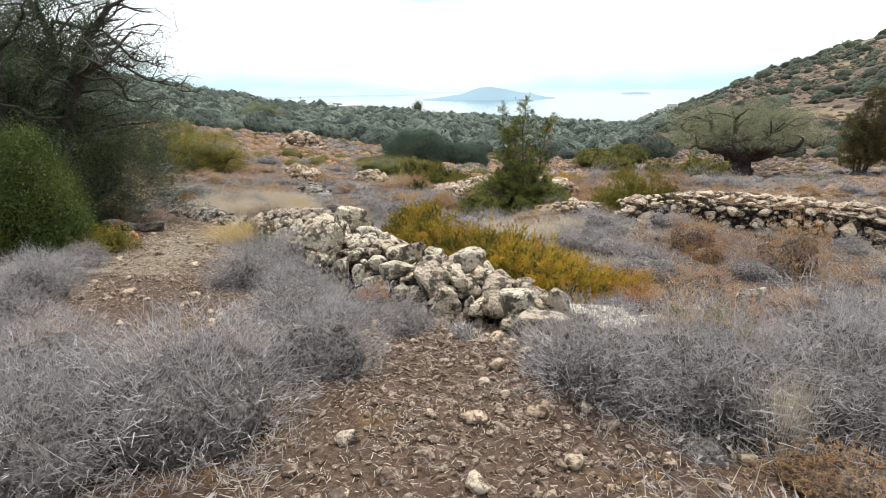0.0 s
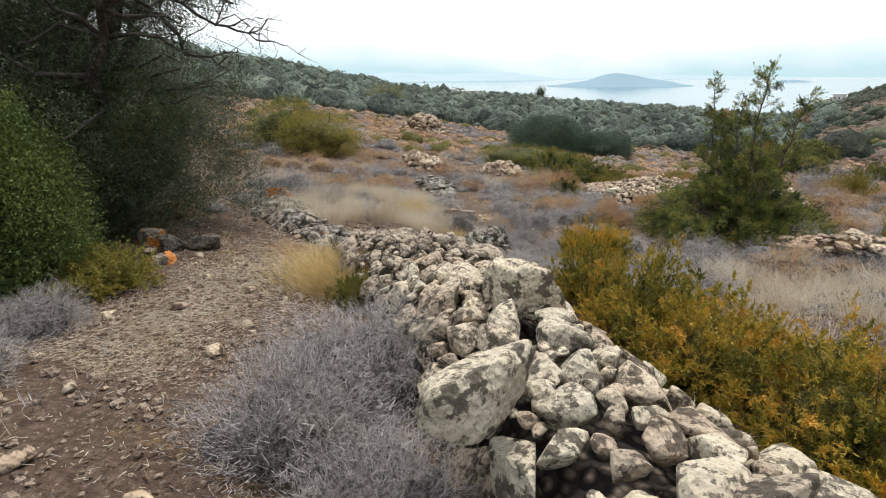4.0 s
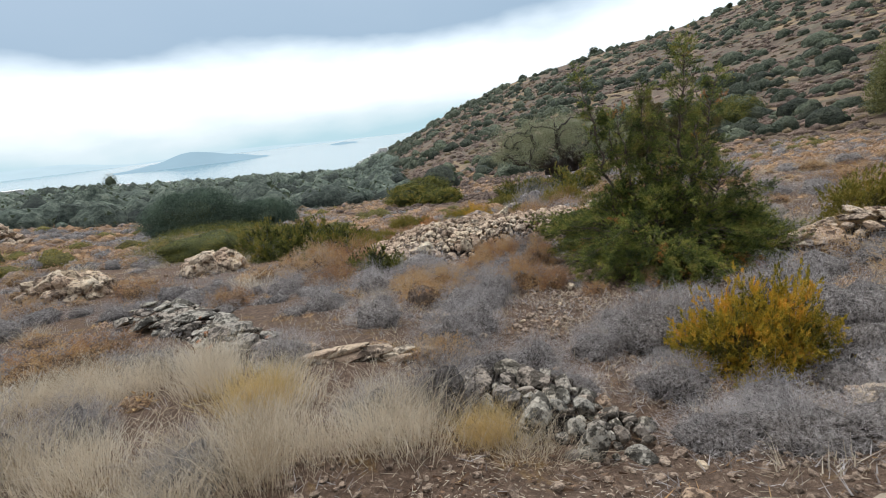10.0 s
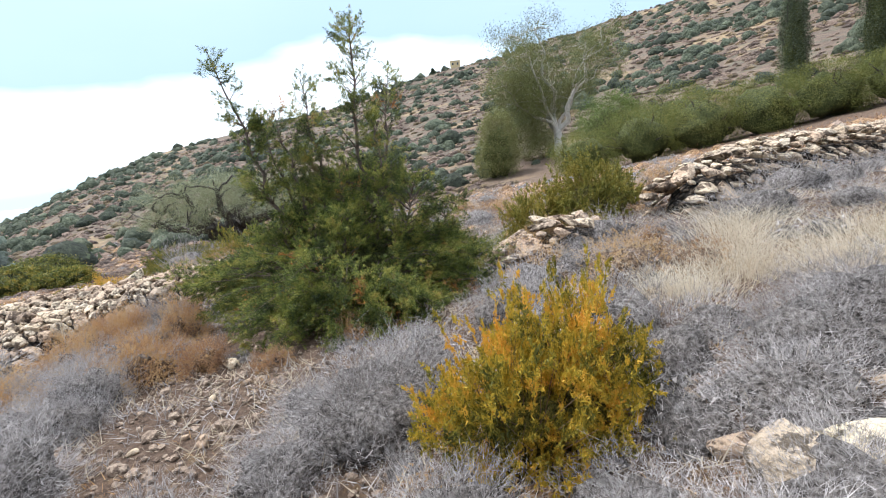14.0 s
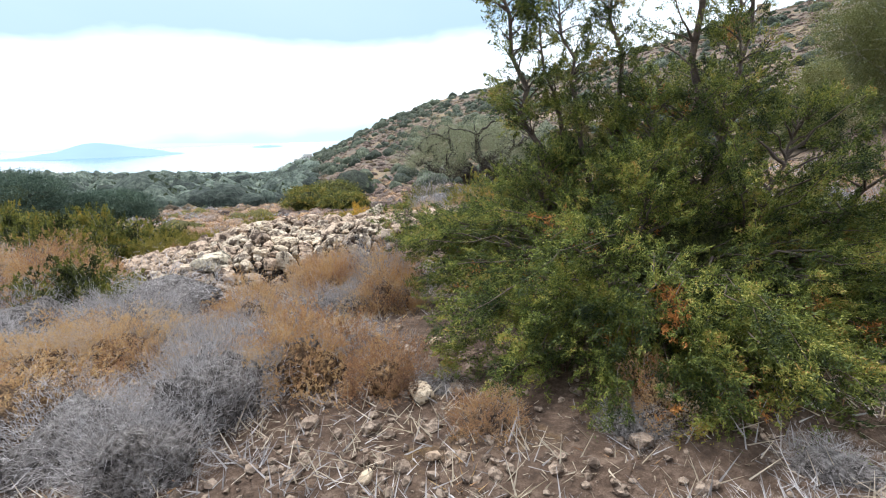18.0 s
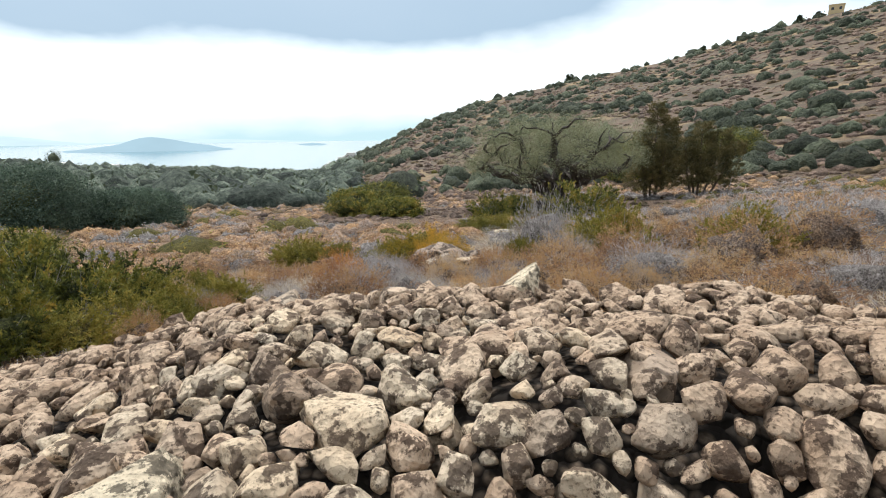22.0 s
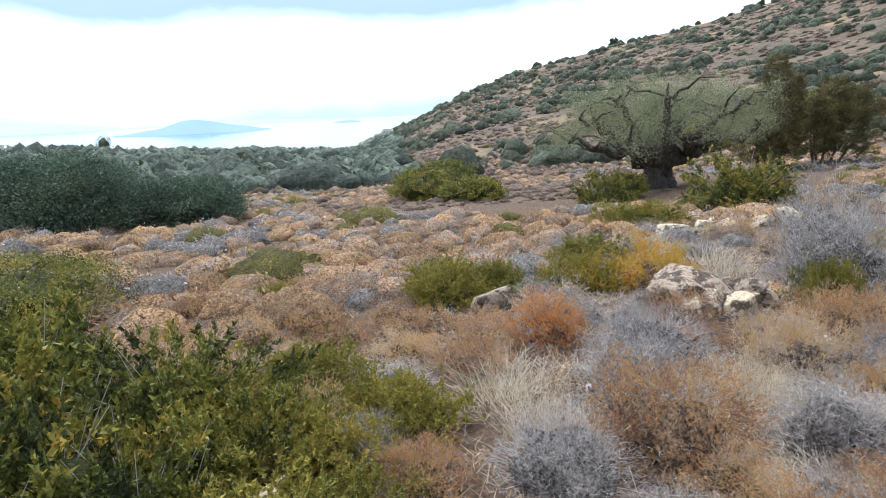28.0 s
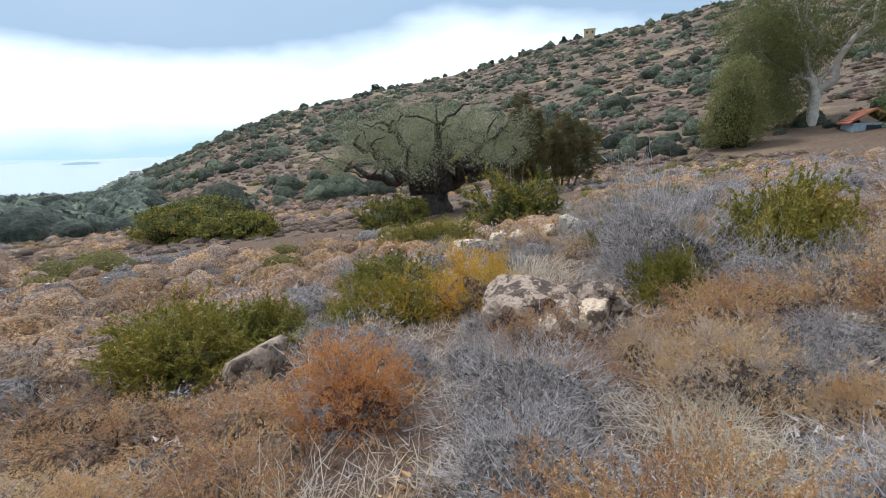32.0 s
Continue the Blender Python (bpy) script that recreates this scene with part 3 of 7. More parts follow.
def build_sea():
    a = np.linspace(0, 2 * np.pi, 96, endpoint=False)
    radii = [300, 900, 2000, 4900]
    v = np.concatenate([np.column_stack([r * np.sin(a), r * np.cos(a), np.full(96, SEA_Z)]) for r in radii])
    i, j = np.meshgrid(np.arange(3), np.arange(96), indexing="ij")
    k = (j + 1) % 96
    f = np.stack([i * 96 + j, i * 96 + k, (i + 1) * 96 + k, (i + 1) * 96 + j], -1).reshape(-1, 4)[:, ::-1]
    tagged(new("water", mesh_of("water", v, f, M_SEA)), "pale calm sea reaching the hazy horizon", "sea", kind="structure")


build_sea()


def island(name, label, az0, az1, dist, peaks, mat):
    """A low island: its crest runs across the view, with peaks of (share along, half width, height)."""
    n, m = 60, 9
    u = np.linspace(0, 1, n)
    h = np.zeros(n)
    for c, w, z in peaks:
        h += z * np.exp(-((u - c) / w) ** 2)
    h *= np.clip(np.minimum(u, 1 - u) * 9, 0, 1)
    h += 1.5 * np.array([noise.fractal(Vector((x * 14, 0, dist)), 0.9, 2.1, 3) for x in u]) * np.minimum(h, 8) / 8
    az = np.radians(az0 + (az1 - az0) * u)
    v = []
    for k in range(m):
        s = k / (m - 1) * 2 - 1
        r = dist + s * dist * 0.08
        v.append(np.column_stack([-r * np.sin(az), r * np.cos(az), SEA_Z - 0.5 + np.maximum(h, 0.4) * (1 - s * s)]))
    v = np.concatenate(v)
    i, j = np.meshgrid(np.arange(m - 1), np.arange(n - 1), indexing="ij")
    f = np.stack([i * n + j, i * n + j + 1, (i + 1) * n + j + 1, (i + 1) * n + j], -1).reshape(-1, 4)
    tagged(new(name, mesh_of(name, v, f, mat, True)), label, "island", kind="structure")


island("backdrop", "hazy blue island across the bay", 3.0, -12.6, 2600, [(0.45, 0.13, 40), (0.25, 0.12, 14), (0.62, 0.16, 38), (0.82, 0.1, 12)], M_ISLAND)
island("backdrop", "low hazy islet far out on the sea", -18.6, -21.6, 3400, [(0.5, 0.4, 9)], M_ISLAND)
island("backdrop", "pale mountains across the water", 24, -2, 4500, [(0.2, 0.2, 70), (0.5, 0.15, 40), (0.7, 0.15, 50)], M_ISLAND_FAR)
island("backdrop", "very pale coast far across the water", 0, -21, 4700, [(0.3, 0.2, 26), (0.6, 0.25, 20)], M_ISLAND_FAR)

# ---------------------------------------------------------------- stones
STONES = [lumpy(ICO2, 100 + k, 0.26, 1.7, 1.0) for k in range(18)]
STONES_FINE = [lumpy(ICO3, 100 + k, 0.26, 1.7, 1.0) for k in range(18)]
STONE_MESH = [mesh_of("stone", v, f, M_STONE, True) for v, f in STONES_FINE + STONES]
STONE_PALE_MESH = [mesh_of("stone", v, f, M_STONE_PALE, True) for v, f in STONES_FINE + STONES]
STONE_GREY_MESH = [mesh_of("stone", v, f, M_STONE_GREY, True) for v, f in STONES_FINE + STONES]
PEBBLES = [lumpy(ICO1, 500 + k, 0.25, 1.3, 0.6) for k in range(8)]
BOULDERS = [lumpy(ICO4, 300 + k, 0.34, 1.9, 1.0) for k in range(5)]
BOULDER_MESH = [mesh_of("boulder", v, f, M_STONE_PALE, True) for v, f in BOULDERS]
BOULDER_BEIGE = [mesh_of("boulder", v, f, M_OUTCROP, True) for v, f in BOULDERS]
BOULDER_LICHEN = [mesh_of("boulder", v, f, M_LICHEN_ROCK, True) for v, f in BOULDERS]
OUTCROP_MESH = [mesh_of("boulder", v, f, M_LEDGE, True) for v, f in (lumpy(ICO4, 340 + k, 0.26, 3.4, 0.6) for k in range(3))]
BOULDER_DARK = [mesh_of("boulder", v, f, M_STONE_DARK, True) for v, f in BOULDERS]


def packed(sample, sizes, tries, spacing=0.78):
    """Throws stones of falling size onto a surface: each keeps clear of those that lie there. Returns (point, normal, size)."""
    pts, rad, out = np.zeros((0, 3)), np.zeros(0), []
    for size, count in zip(sizes, tries):
        for _ in range(count):
            p, n = sample()
            r = size * rng.uniform(0.75, 1.25)
            if len(pts) and np.any(np.linalg.norm(pts - p, axis=1) < spacing * (rad + r)):
                continue
            pts, rad = np.vstack([pts, p]), np.append(rad, r)
            out.append((p, n, r))
    return out


def lay_stones(parent, placed, meshes, most=300, near=None, flat=1.0):
    """The stones nearest to a point of the plan as parts, the rest joined into one."""
    if near is not None:
        placed = sorted(placed, key=lambda q: (q[0][0] - near[0]) ** 2 + (q[0][1] - near[1]) ** 2)
    rest = []
    for i, (p, n, r) in enumerate(placed):
        k = int(rng.integers(18))
        up = Vector((n[0] * flat ** 3, n[1] * flat ** 3, n[2])).to_track_quat("Z", "Y").to_matrix().to_4x4()
        m = (Matrix.Translation(Vector(p)) @ up @ pose(0, 0, 0, rng.uniform(-25, 25) * flat, rng.uniform(-25, 25) * flat, rng.uniform(0, 360))
             @ Matrix.Diagonal((r * rng.uniform(0.95, 1.45), r * rng.uniform(0.85, 1.1), r * rng.uniform(0.6, 0.85) * flat, 1)))
        if i < most:
            ob = part("stone", meshes[k] if r > 0.075 else meshes[k + 18], parent)
            ob.matrix_basis = parent.matrix_basis.inverted() @ m
        else:
            v, f = STONES[k]
            mm = np.array(m)
            rest.append((v @ mm[:3, :3].T + mm[:3, 3], f))
    if rest:
        v, f = join(rest)
        me = mesh_of("rubble", v, f, meshes[0].materials[0], True)
        ob = part("rubble", me, parent)
        ob.matrix_basis = parent.matrix_basis.inverted()
        tagged(ob, kind="stuff")


def along(line, s):
    """Point and direction at the share s of a line of (x, y, half width, height)."""
    q = np.asarray(line, float)
    d = np.concatenate([[0], np.cumsum(np.hypot(np.diff(q[:, 0]), np.diff(q[:, 1])))])
    t = s * d[-1]
    c = np.array([np.interp(t, d, q[:, k]) for k in range(q.shape[1])])
    i = min(np.searchsorted(d, t, side="right"), len(q) - 1)
    w = q[i, :2] - q[i - 1, :2]
    return c, w / np.linalg.norm(w)


def wall_surface(line):
    def sample():
        c, w = along(line, rng.uniform(0, 1))
        a = rng.uniform(-0.05, np.pi + 0.05)
        ca, sa = math.cos(a), math.sin(a)
        off = math.copysign(abs(ca) ** 0.8, ca) * c[2]
        hh = max(sa, 0) ** 0.7 * c[3] * 0.92
        x, y = c[0] - w[1] * off, c[1] + w[0] * off
        return np.array([x, y, gz(x, y) + hh]), np.array([-w[1] * ca, w[0] * ca, 0.35 + max(sa, 0)])
    return sample


def rubble_wall(name, label, line, sizes, tries, meshes, near, most=300, flat=1.0):
    c, _ = along(line, 0.5)
    ob = thing(name, label, "stone wall", (c[0], c[1], gz(c[0], c[1])))
    n, m = 60, 11
    v = []
    for i in range(n):
        c, w = along(line, i / (n - 1))
        c[2:] *= min(1.0, 0.15 + min(i, n - 1 - i) * 0.5)
        for k in range(m):
            a = math.pi * k / (m - 1)
            off = math.copysign(abs(math.cos(a)) ** 0.8, math.cos(a)) * c[2] * 0.86
            x, y = c[0] - w[1] * off, c[1] + w[0] * off
            v.append((x, y, gz(x, y) - 0.12 + max(math.sin(a), 0) ** 0.7 * c[3] * 0.80 + 0.04 * noise.noise(Vector((x * 9, y * 9, 0.0)))))
    i, j = np.meshgrid(np.arange(n - 1), np.arange(m - 1), indexing="ij")
    f = np.stack([i * m + j, i * m + j + 1, (i + 1) * m + j + 1, (i + 1) * m + j], -1).reshape(-1, 4)[:, ::-1]
    core = part("rubble_core", mesh_of("rubble_core", np.array(v), f, M_SHADED_RUBBLE, True), ob)
    core.matrix_basis = ob.matrix_basis.inverted()
    lay_stones(ob, packed(wall_surface(line), sizes, tries, 0.68 * (0.8 + 0.2 * flat)), meshes, most, near, flat)
    return ob


# near wall that runs beside the track
rubble_wall("dry_stone_wall", "tumbled dry limestone wall with pale lichened boulders beside the track",
            [(0.9, 4.05, 0.36, 0.26), (0.25, 4.5, 0.5, 0.42), (-0.6, 5.15, 0.52, 0.54), (-1.2, 6.2, 0.58, 0.58), (-1.75, 7.3, 0.68, 0.55),
             (-2.45, 8.3, 0.75, 0.55), (-3.0, 8.9, 0.6, 0.35)],
            (0.17, 0.13, 0.095, 0.07, 0.048), (60, 420, 1700, 2800, 2800), STONE_PALE_MESH, (-1.2, 5.6))
rubble_wall("dry_stone_wall", "low scatter of lichened stones where the wall has collapsed across the track",
            [(-3.1, 9.05, 0.42, 0.13), (-3.9, 9.45, 0.36, 0.07), (-4.7, 9.95, 0.36, 0.09), (-5.6, 10.8, 0.4, 0.16)],
            (0.19, 0.13, 0.085, 0.055, 0.04), (40, 90, 200, 400, 500), STONE_GREY_MESH, (-3.6, 9.4), 220, 0.75)
rubble_wall("dry_stone_wall", "low spur of tumbled stones among grey bushes",
            [(-1.85, 10.15, 0.18, 0.06), (-2.1, 10.5, 0.32, 0.16), (-1.98, 10.95, 0.3, 0.2), (-2.15, 11.5, 0.24, 0.1)],
            (0.13, 0.09, 0.06, 0.04), (30, 250, 600, 900), STONE_GREY_MESH, (-1.95, 10.4), 220)
rubble_wall("dry_stone_wall", "low ledge of flat pale stones in dry grass",
            [(-3.2, 13.0, 0.25, 0.05), (-3.4, 13.6, 0.25, 0.06), (-3.7, 14.6, 0.3, 0.10), (-4.1, 15.8, 0.45, 0.24)],
            (0.20, 0.13, 0.08, 0.05), (40, 200, 500, 600), STONE_GREY_MESH, (-3.3, 13.2), 200, 0.6)
rubble_wall("dry_stone_wall", "long dry stone terrace wall of pale rubble across the field",
            [(3.5, 9.75, 0.3, 0.42), (4.6, 9.0, 0.34, 0.52), (5.9, 8.0, 0.36, 0.6), (7.3, 6.9, 0.4, 0.66), (9.6, 4.9, 0.4, 0.7), (13.0, 2.0, 0.4, 0.7)],
            (0.17, 0.12, 0.085, 0.055), (160, 1200, 3000, 3600), STONE_MESH, (5.2, 8.5), flat=0.62)
rubble_wall("dry_stone_wall", "short broken length of dry stone wall behind the juniper",
            [(2.2, 11.3, 0.25, 0.25), (2.8, 10.95, 0.3, 0.35), (3.3, 10.6, 0.25, 0.25)],
            (0.14, 0.10, 0.07), (60, 240, 400), STONE_MESH, (2.7, 11.0), 120, 0.62)


HEAP_EDGE = [(0.05, 16.6), (0.5, 16.2), (1.15, 16.15), (1.65, 15.8), (2.15, 15.35), (2.9, 14.95), (3.7, 14.85), (4.3, 15.4), (4.1, 16.7), (3.0, 17.9), (2.0, 18.7), (0.7, 19.3), (-0.5, 19.4), (-0.75, 18.3), (-0.3, 17.2)]


def heap_depth(x, y):
    """How far inside the foot of the stone heap a place lies; negative outside."""
    best, inside = 1e9, False
    for (ax, ay), (bx, by) in zip(HEAP_EDGE, HEAP_EDGE[1:] + HEAP_EDGE[:1]):
        t = max(0, min(1, ((x - ax) * (bx - ax) + (y - ay) * (by - ay)) / ((bx - ax) ** 2 + (by - ay) ** 2)))
        best = min(best, math.hypot(x - ax - t * (bx - ax), y - ay - t * (by - ay)))
        if (ay > y) != (by > y) and x < ax + (y - ay) / (by - ay) * (bx - ax):
            inside = not inside
    return best if inside else -best


def heap_height(x, y):
    """Height of the big stone heap over the ground: a steep stacked foot and an uneven top."""
    d = max(0.0, heap_depth(x, y))
    h = 0.43 * (1 - math.exp(-d / 0.17)) * (1 + 0.12 * min(1.0, max(0.0, (x - 1.2) / 2)))
    dip = 0.10 * math.exp(-((x - 0.4) / 0.45) ** 2)
    low = 0.25 + 0.75 * min(1.0, max(0.0, (x + 0.35) / 1.2))
    return max(0.0, h - dip * min(1, d * 3)) * low * (1 + 0.30 * noise.noise(Vector((x * 1.1, y * 1.1, 0))))


def heap_sample():
    while True:
        x, y = rng.uniform(-0.9, 4.4), rng.uniform(14.8, 19.6)
        d = heap_depth(x, y)
        if d > -0.06 and (d < 0.28 or rng.uniform() < 0.5):
            break
    e = 0.08
    nx, ny = heap_height(x - e, y) - heap_height(x + e, y), heap_height(x, y - e) - heap_height(x, y + e)
    return np.array([x, y, gz(x, y) + heap_height(x, y)]), np.array([nx, ny, 2 * e])


def stone_heap():
    ob = thing("stone_heap", "big heap of rounded brown-grey field stones with dark gaps", "stone heap", (1.6, 16.9, gz(1.6, 16.9)))
    xs, ys = np.arange(-1.1, 4.6, 0.09), np.arange(14.6, 19.8, 0.09)
    v = []
    for y in ys:
        for x in xs:
            h = heap_height(x, y)
            v.append((x, y, gz(x, y) + (h - 0.13 + 0.03 * noise.noise(Vector((x * 7, y * 7, 2))) if h > 0.02 else -0.12)))
    i, j = np.meshgrid(np.arange(len(ys) - 1), np.arange(len(xs) - 1), indexing="ij")
    n = len(xs)
    f = np.stack([i * n + j, i * n + j + 1, (i + 1) * n + j + 1, (i + 1) * n + j], -1).reshape(-1, 4)
    core = part("rubble_core", mesh_of("rubble_core", np.array(v), f, M_SHADED_RUBBLE, True), ob)
    core.matrix_basis = ob.matrix_basis.inverted()
    lay_stones(ob, packed(heap_sample, (0.175, 0.132, 0.102, 0.078, 0.057, 0.04), (30, 230, 1700, 4000, 6000, 6000), 0.66), STONE_MESH, 300, (0.9, 16.6))


stone_heap()


def boulder(label, x, y, sx, sy, sz, rot=0, k=0, up=0.3, tilt=(0, 0), z=None, kind=BOULDER_MESH):
    ob = new("boulder", kind[k])
    base = gz(x, y) if z is None else z
    ob.matrix_basis = Matrix.LocRotScale((x, y, base + sz * up), Euler((tilt[0], tilt[1], radians(rot))), (sx, sy, sz))
    return tagged(ob, label, "boulder")


boulder("very large smooth pale boulder low on the tumbled wall", 0.16, 4.8, 0.34, 0.27, 0.25, 35, 4, z=gz(0.16, 4.8) + 0.27)
boulder("rounded pale boulder on the tumbled wall", -0.35, 4.85, 0.16, 0.14, 0.17, 20, 1, z=gz(-0.35, 4.85) + 0.42)
boulder("rounded pale boulder on the tumbled wall", -0.07, 4.38, 0.17, 0.13, 0.12, 70, 0, z=gz(-0.07, 4.38) + 0.32)
boulder("upright pale boulder at the end of the wall", 0.45, 4.1, 0.14, 0.12, 0.19, 10, 3, z=gz(0.45, 4.1) + 0.16)
boulder("big weathered boulder in the middle of the stone heap", 1.3, 18.25, 0.34, 0.27, 0.2, 40, 1, z=gz(1.3, 18.25) + 0.34, kind=BOULDER_BEIGE)
boulder("rounded block on the stone heap", 1.95, 17.75, 0.2, 0.17, 0.17, 10, 0, z=gz(1.95, 17.75) + 0.40, kind=BOULDER_BEIGE)
boulder("long flat block on the stone heap", 2.2, 16.1, 0.26, 0.17, 0.13, 60, 2, z=gz(2.2, 16.1) + 0.38, kind=BOULDER_BEIGE)
boulder("large pale limestone boulder crowning the tumbled wall", -1.25, 6.5, 0.34, 0.34, 0.24, 20, 0, z=gz(-1.3, 6.4) + 0.5)
boulder("square yellowish limestone block on the tumbled wall", -1.28, 5.1, 0.29, 0.24, 0.22, 40, 1, z=gz(-1.28, 5.1) + 0.5)
boulder("flat pale slab at the end of the wall", 0.62, 3.95, 0.28, 0.22, 0.17, 10, 2, z=gz(0.6, 3.9) + 0.18)
boulder("flat slab lying at the end of the wall", 1.2, 4.05, 0.4, 0.26, 0.14, -10, 3, z=gz(1.2, 4.05) + 0.05)
for i, (x, y, sx, sz, h) in enumerate([(0.0, 4.12, 0.17, 0.15, 0.12), (0.27, 3.98, 0.15, 0.13, 0.1), (-0.25, 4.3, 0.14, 0.12, 0.12), (0.55, 3.8, 0.13, 0.10, 0.07), (0.95, 3.86, 0.17, 0.21, 0.14)]):
    boulder("pale rounded boulder at the wall's low end", x, y, sx, sx * 0.85, sz, 67 * i, i % 5, z=gz(x, y) + h, tilt=(0.2 * math.sin(3 * i), 0.15))
boulder("broad pale slab set flat at the end of the wall", 1.48, 3.72, 0.34, 0.22, 0.11, 5, 1, z=gz(1.48, 3.72) + 0.04)
boulder("thick grey slab lying before the wall's end", 0.75, 3.55, 0.38, 0.25, 0.13, 8, 0, z=gz(0.75, 3.55) + 0.1, kind=BOULDER_BEIGE)
boulder("broad pale slab set flat at the end of the wall", 1.92, 3.62, 0.24, 0.2, 0.10, -20, 4, z=gz(1.92, 3.62) + 0.03)
boulder("broad lichen-blotched boulder at the wall's end", -3.15, 8.72, 0.34, 0.26, 0.28, 0, 2)
boulder("pale lichened boulder on the collapsed wall", -2.6, 8.35, 0.32, 0.28, 0.3, 70, 3)
boulder("very large flat boulder blotched with dark lichen on the wall", -1.85, 8.15, 0.60, 0.42, 0.34, 15, 4, z=gz(-1.85, 8.15) + 0.12, kind=BOULDER_BEIGE)
boulder("rounded pale stone leaning on the big boulder", -2.2, 7.95, 0.17, 0.14, 0.2, 60, 1, z=gz(-2.2, 7.95) + 0.3)
boulder("flat pale block behind the wall", -1.15, 8.15, 0.32, 0.24, 0.16, 30, 3)
boulder("rock bright with orange lichen beside the track", -5.5, 8.12, 0.26, 0.2, 0.17, 30, 0, kind=BOULDER_LICHEN)
boulder("rock bright with orange lichen beside the track", -4.9, 7.5, 0.19, 0.15, 0.12, 80, 3, kind=BOULDER_LICHEN)
boulder("orange-lichened rock beside the track", -5.9, 11.4, 0.2, 0.18, 0.26, 0, 1, kind=BOULDER_LICHEN)
boulder("dark rock under the tree", -4.95, 8.25, 0.34, 0.2, 0.14, 35, 4, kind=BOULDER_DARK)
boulder("dark rock under the tree", -5.2, 8.0, 0.18, 0.18, 0.18, 0, 2, kind=BOULDER_DARK)
boulder("flat pale stone among grey bushes", -0.82, 9.5, 0.26, 0.2, 0.12, 30, 0)
boulder("pitted pale rock among grey bushes", -0.7, 9.15, 0.24, 0.17, 0.11, 80, 3)
boulder("large flat pitted limestone outcrop in the heath", 5.0, 21.6, 0.66, 0.54, 0.27, 15, 0, up=0.25, kind=OUTCROP_MESH, tilt=(0.05, 0.1))
boulder("flat cracked slab of the limestone outcrop", 5.45, 21.45, 0.46, 0.4, 0.22, 70, 1, up=0.25, kind=OUTCROP_MESH, tilt=(0.0, 0.2))
boulder("flat cracked slab of the limestone outcrop", 4.62, 21.35, 0.42, 0.34, 0.2, -30, 2, up=0.25, kind=OUTCROP_MESH, tilt=(0.1, -0.15))
boulder("low pitted edge of the limestone outcrop", 5.1, 21.2, 0.5, 0.26, 0.14, 5, 0, up=0.25, kind=BOULDER_BEIGE)
boulder("white rock among the shrubs", 3.45, 22.95, 0.3, 0.24, 0.2, 0, 1, kind=BOULDER_BEIGE)
boulder("small pale stone in the heath", 4.55, 20.25, 0.16, 0.13, 0.12, 0, 2)
boulder("small grey stone by the bushes", 5.05, 19.65, 0.18, 0.13, 0.1, 50, 0)
boulder("whitish rock in the low heath", 1.2, 25.0, 0.35, 0.2, 0.16, 0, 3)
boulder("whitish rock in the low heath", -0.45, 26.0, 0.4, 0.25, 0.15, 30, 2)
boulder("whitish rock in the low heath", 3.9, 24.2, 0.3, 0.25, 0.15, 30, 2)
boulder("big block on the edge of the stone heap", 2.75, 17.45, 0.27, 0.22, 0.27, 20, 1, z=gz(2.75, 17.45) + 0.36)
boulder("big flat-topped block on the stone heap", 3.4, 15.3, 0.56, 0.46, 0.28, 80, 4, z=gz(3.4, 15.3) + 0.3, kind=BOULDER_BEIGE)
boulder("big rounded block at the foot of the stone heap", 0.35, 16.75, 0.28, 0.22, 0.16, 30, 3, z=gz(0.35, 16.75) + 0.22)
boulder("big flat lichened boulder at the foot of the stone heap", 0.31, 16.91, 0.46, 0.36, 0.24, 20, 2, up=0.45, kind=BOULDER_BEIGE)
for i in range(16):
    u = (i % 8) / 7
    lx, ly = -3.25 + 1.1 * u + rng.normal() * 0.04, 12.95 - 0.72 * u + 0.10 * (i // 8) + rng.normal() * 0.05
    boulder("long flat layered limestone slab of a low ledge in dry grass", lx, ly, rng.uniform(0.18, 0.34), rng.uniform(0.09, 0.15), rng.uniform(0.035, 0.055), -33 + rng.uniform(-14, 14), i % 5,
            up=0.5 + 1.0 * (i // 8), tilt=(0.06, -0.08), kind=BOULDER_BEIGE)
boulder("pale boulder showing among the evergreen shrubs", 0.6, 20.75, 0.2, 0.15, 0.15, 20, 1)
boulder("whitish field stone beyond the wall", 3.1, 4.75, 0.18, 0.14, 0.2, 0, 1)
for i, (x, y, s) in enumerate([(0.87, 16.6, .17), (1.08, 16.45, .13), (1.32, 16.3, .15), (1.52, 16.2, .13), (1.68, 15.98, .14), (1.85, 15.78, .16), (2.08, 15.58, .17), (2.4, 15.45, .13), (0.6, 16.45, .13), (1.45, 16.5, .16), (1.95, 16.05, .12)]):
    boulder("rounded lichen-blotched stone at the foot of the heap", x, y, s, s * 0.85, s * 0.8, 53 * i, i % 5, up=0.75 if i < 9 else 1.6, tilt=(0.3 * math.sin(i), 0.3 * math.cos(2 * i)), kind=BOULDER_BEIGE)
for i, (x, y, s) in enumerate([(9.4, 24.3, .3), (9.9, 24.1, .26), (10.4, 23.7, .3), (9.0, 24.6, .34), (10.8, 23.4, .36), (10.1, 24.5, .22), (9.6, 23.8, .2)]):
    boulder("pale stone of a low row below the olive tree", x, y, s, s * 0.8, s * 0.75, 40 * i, i % 5)


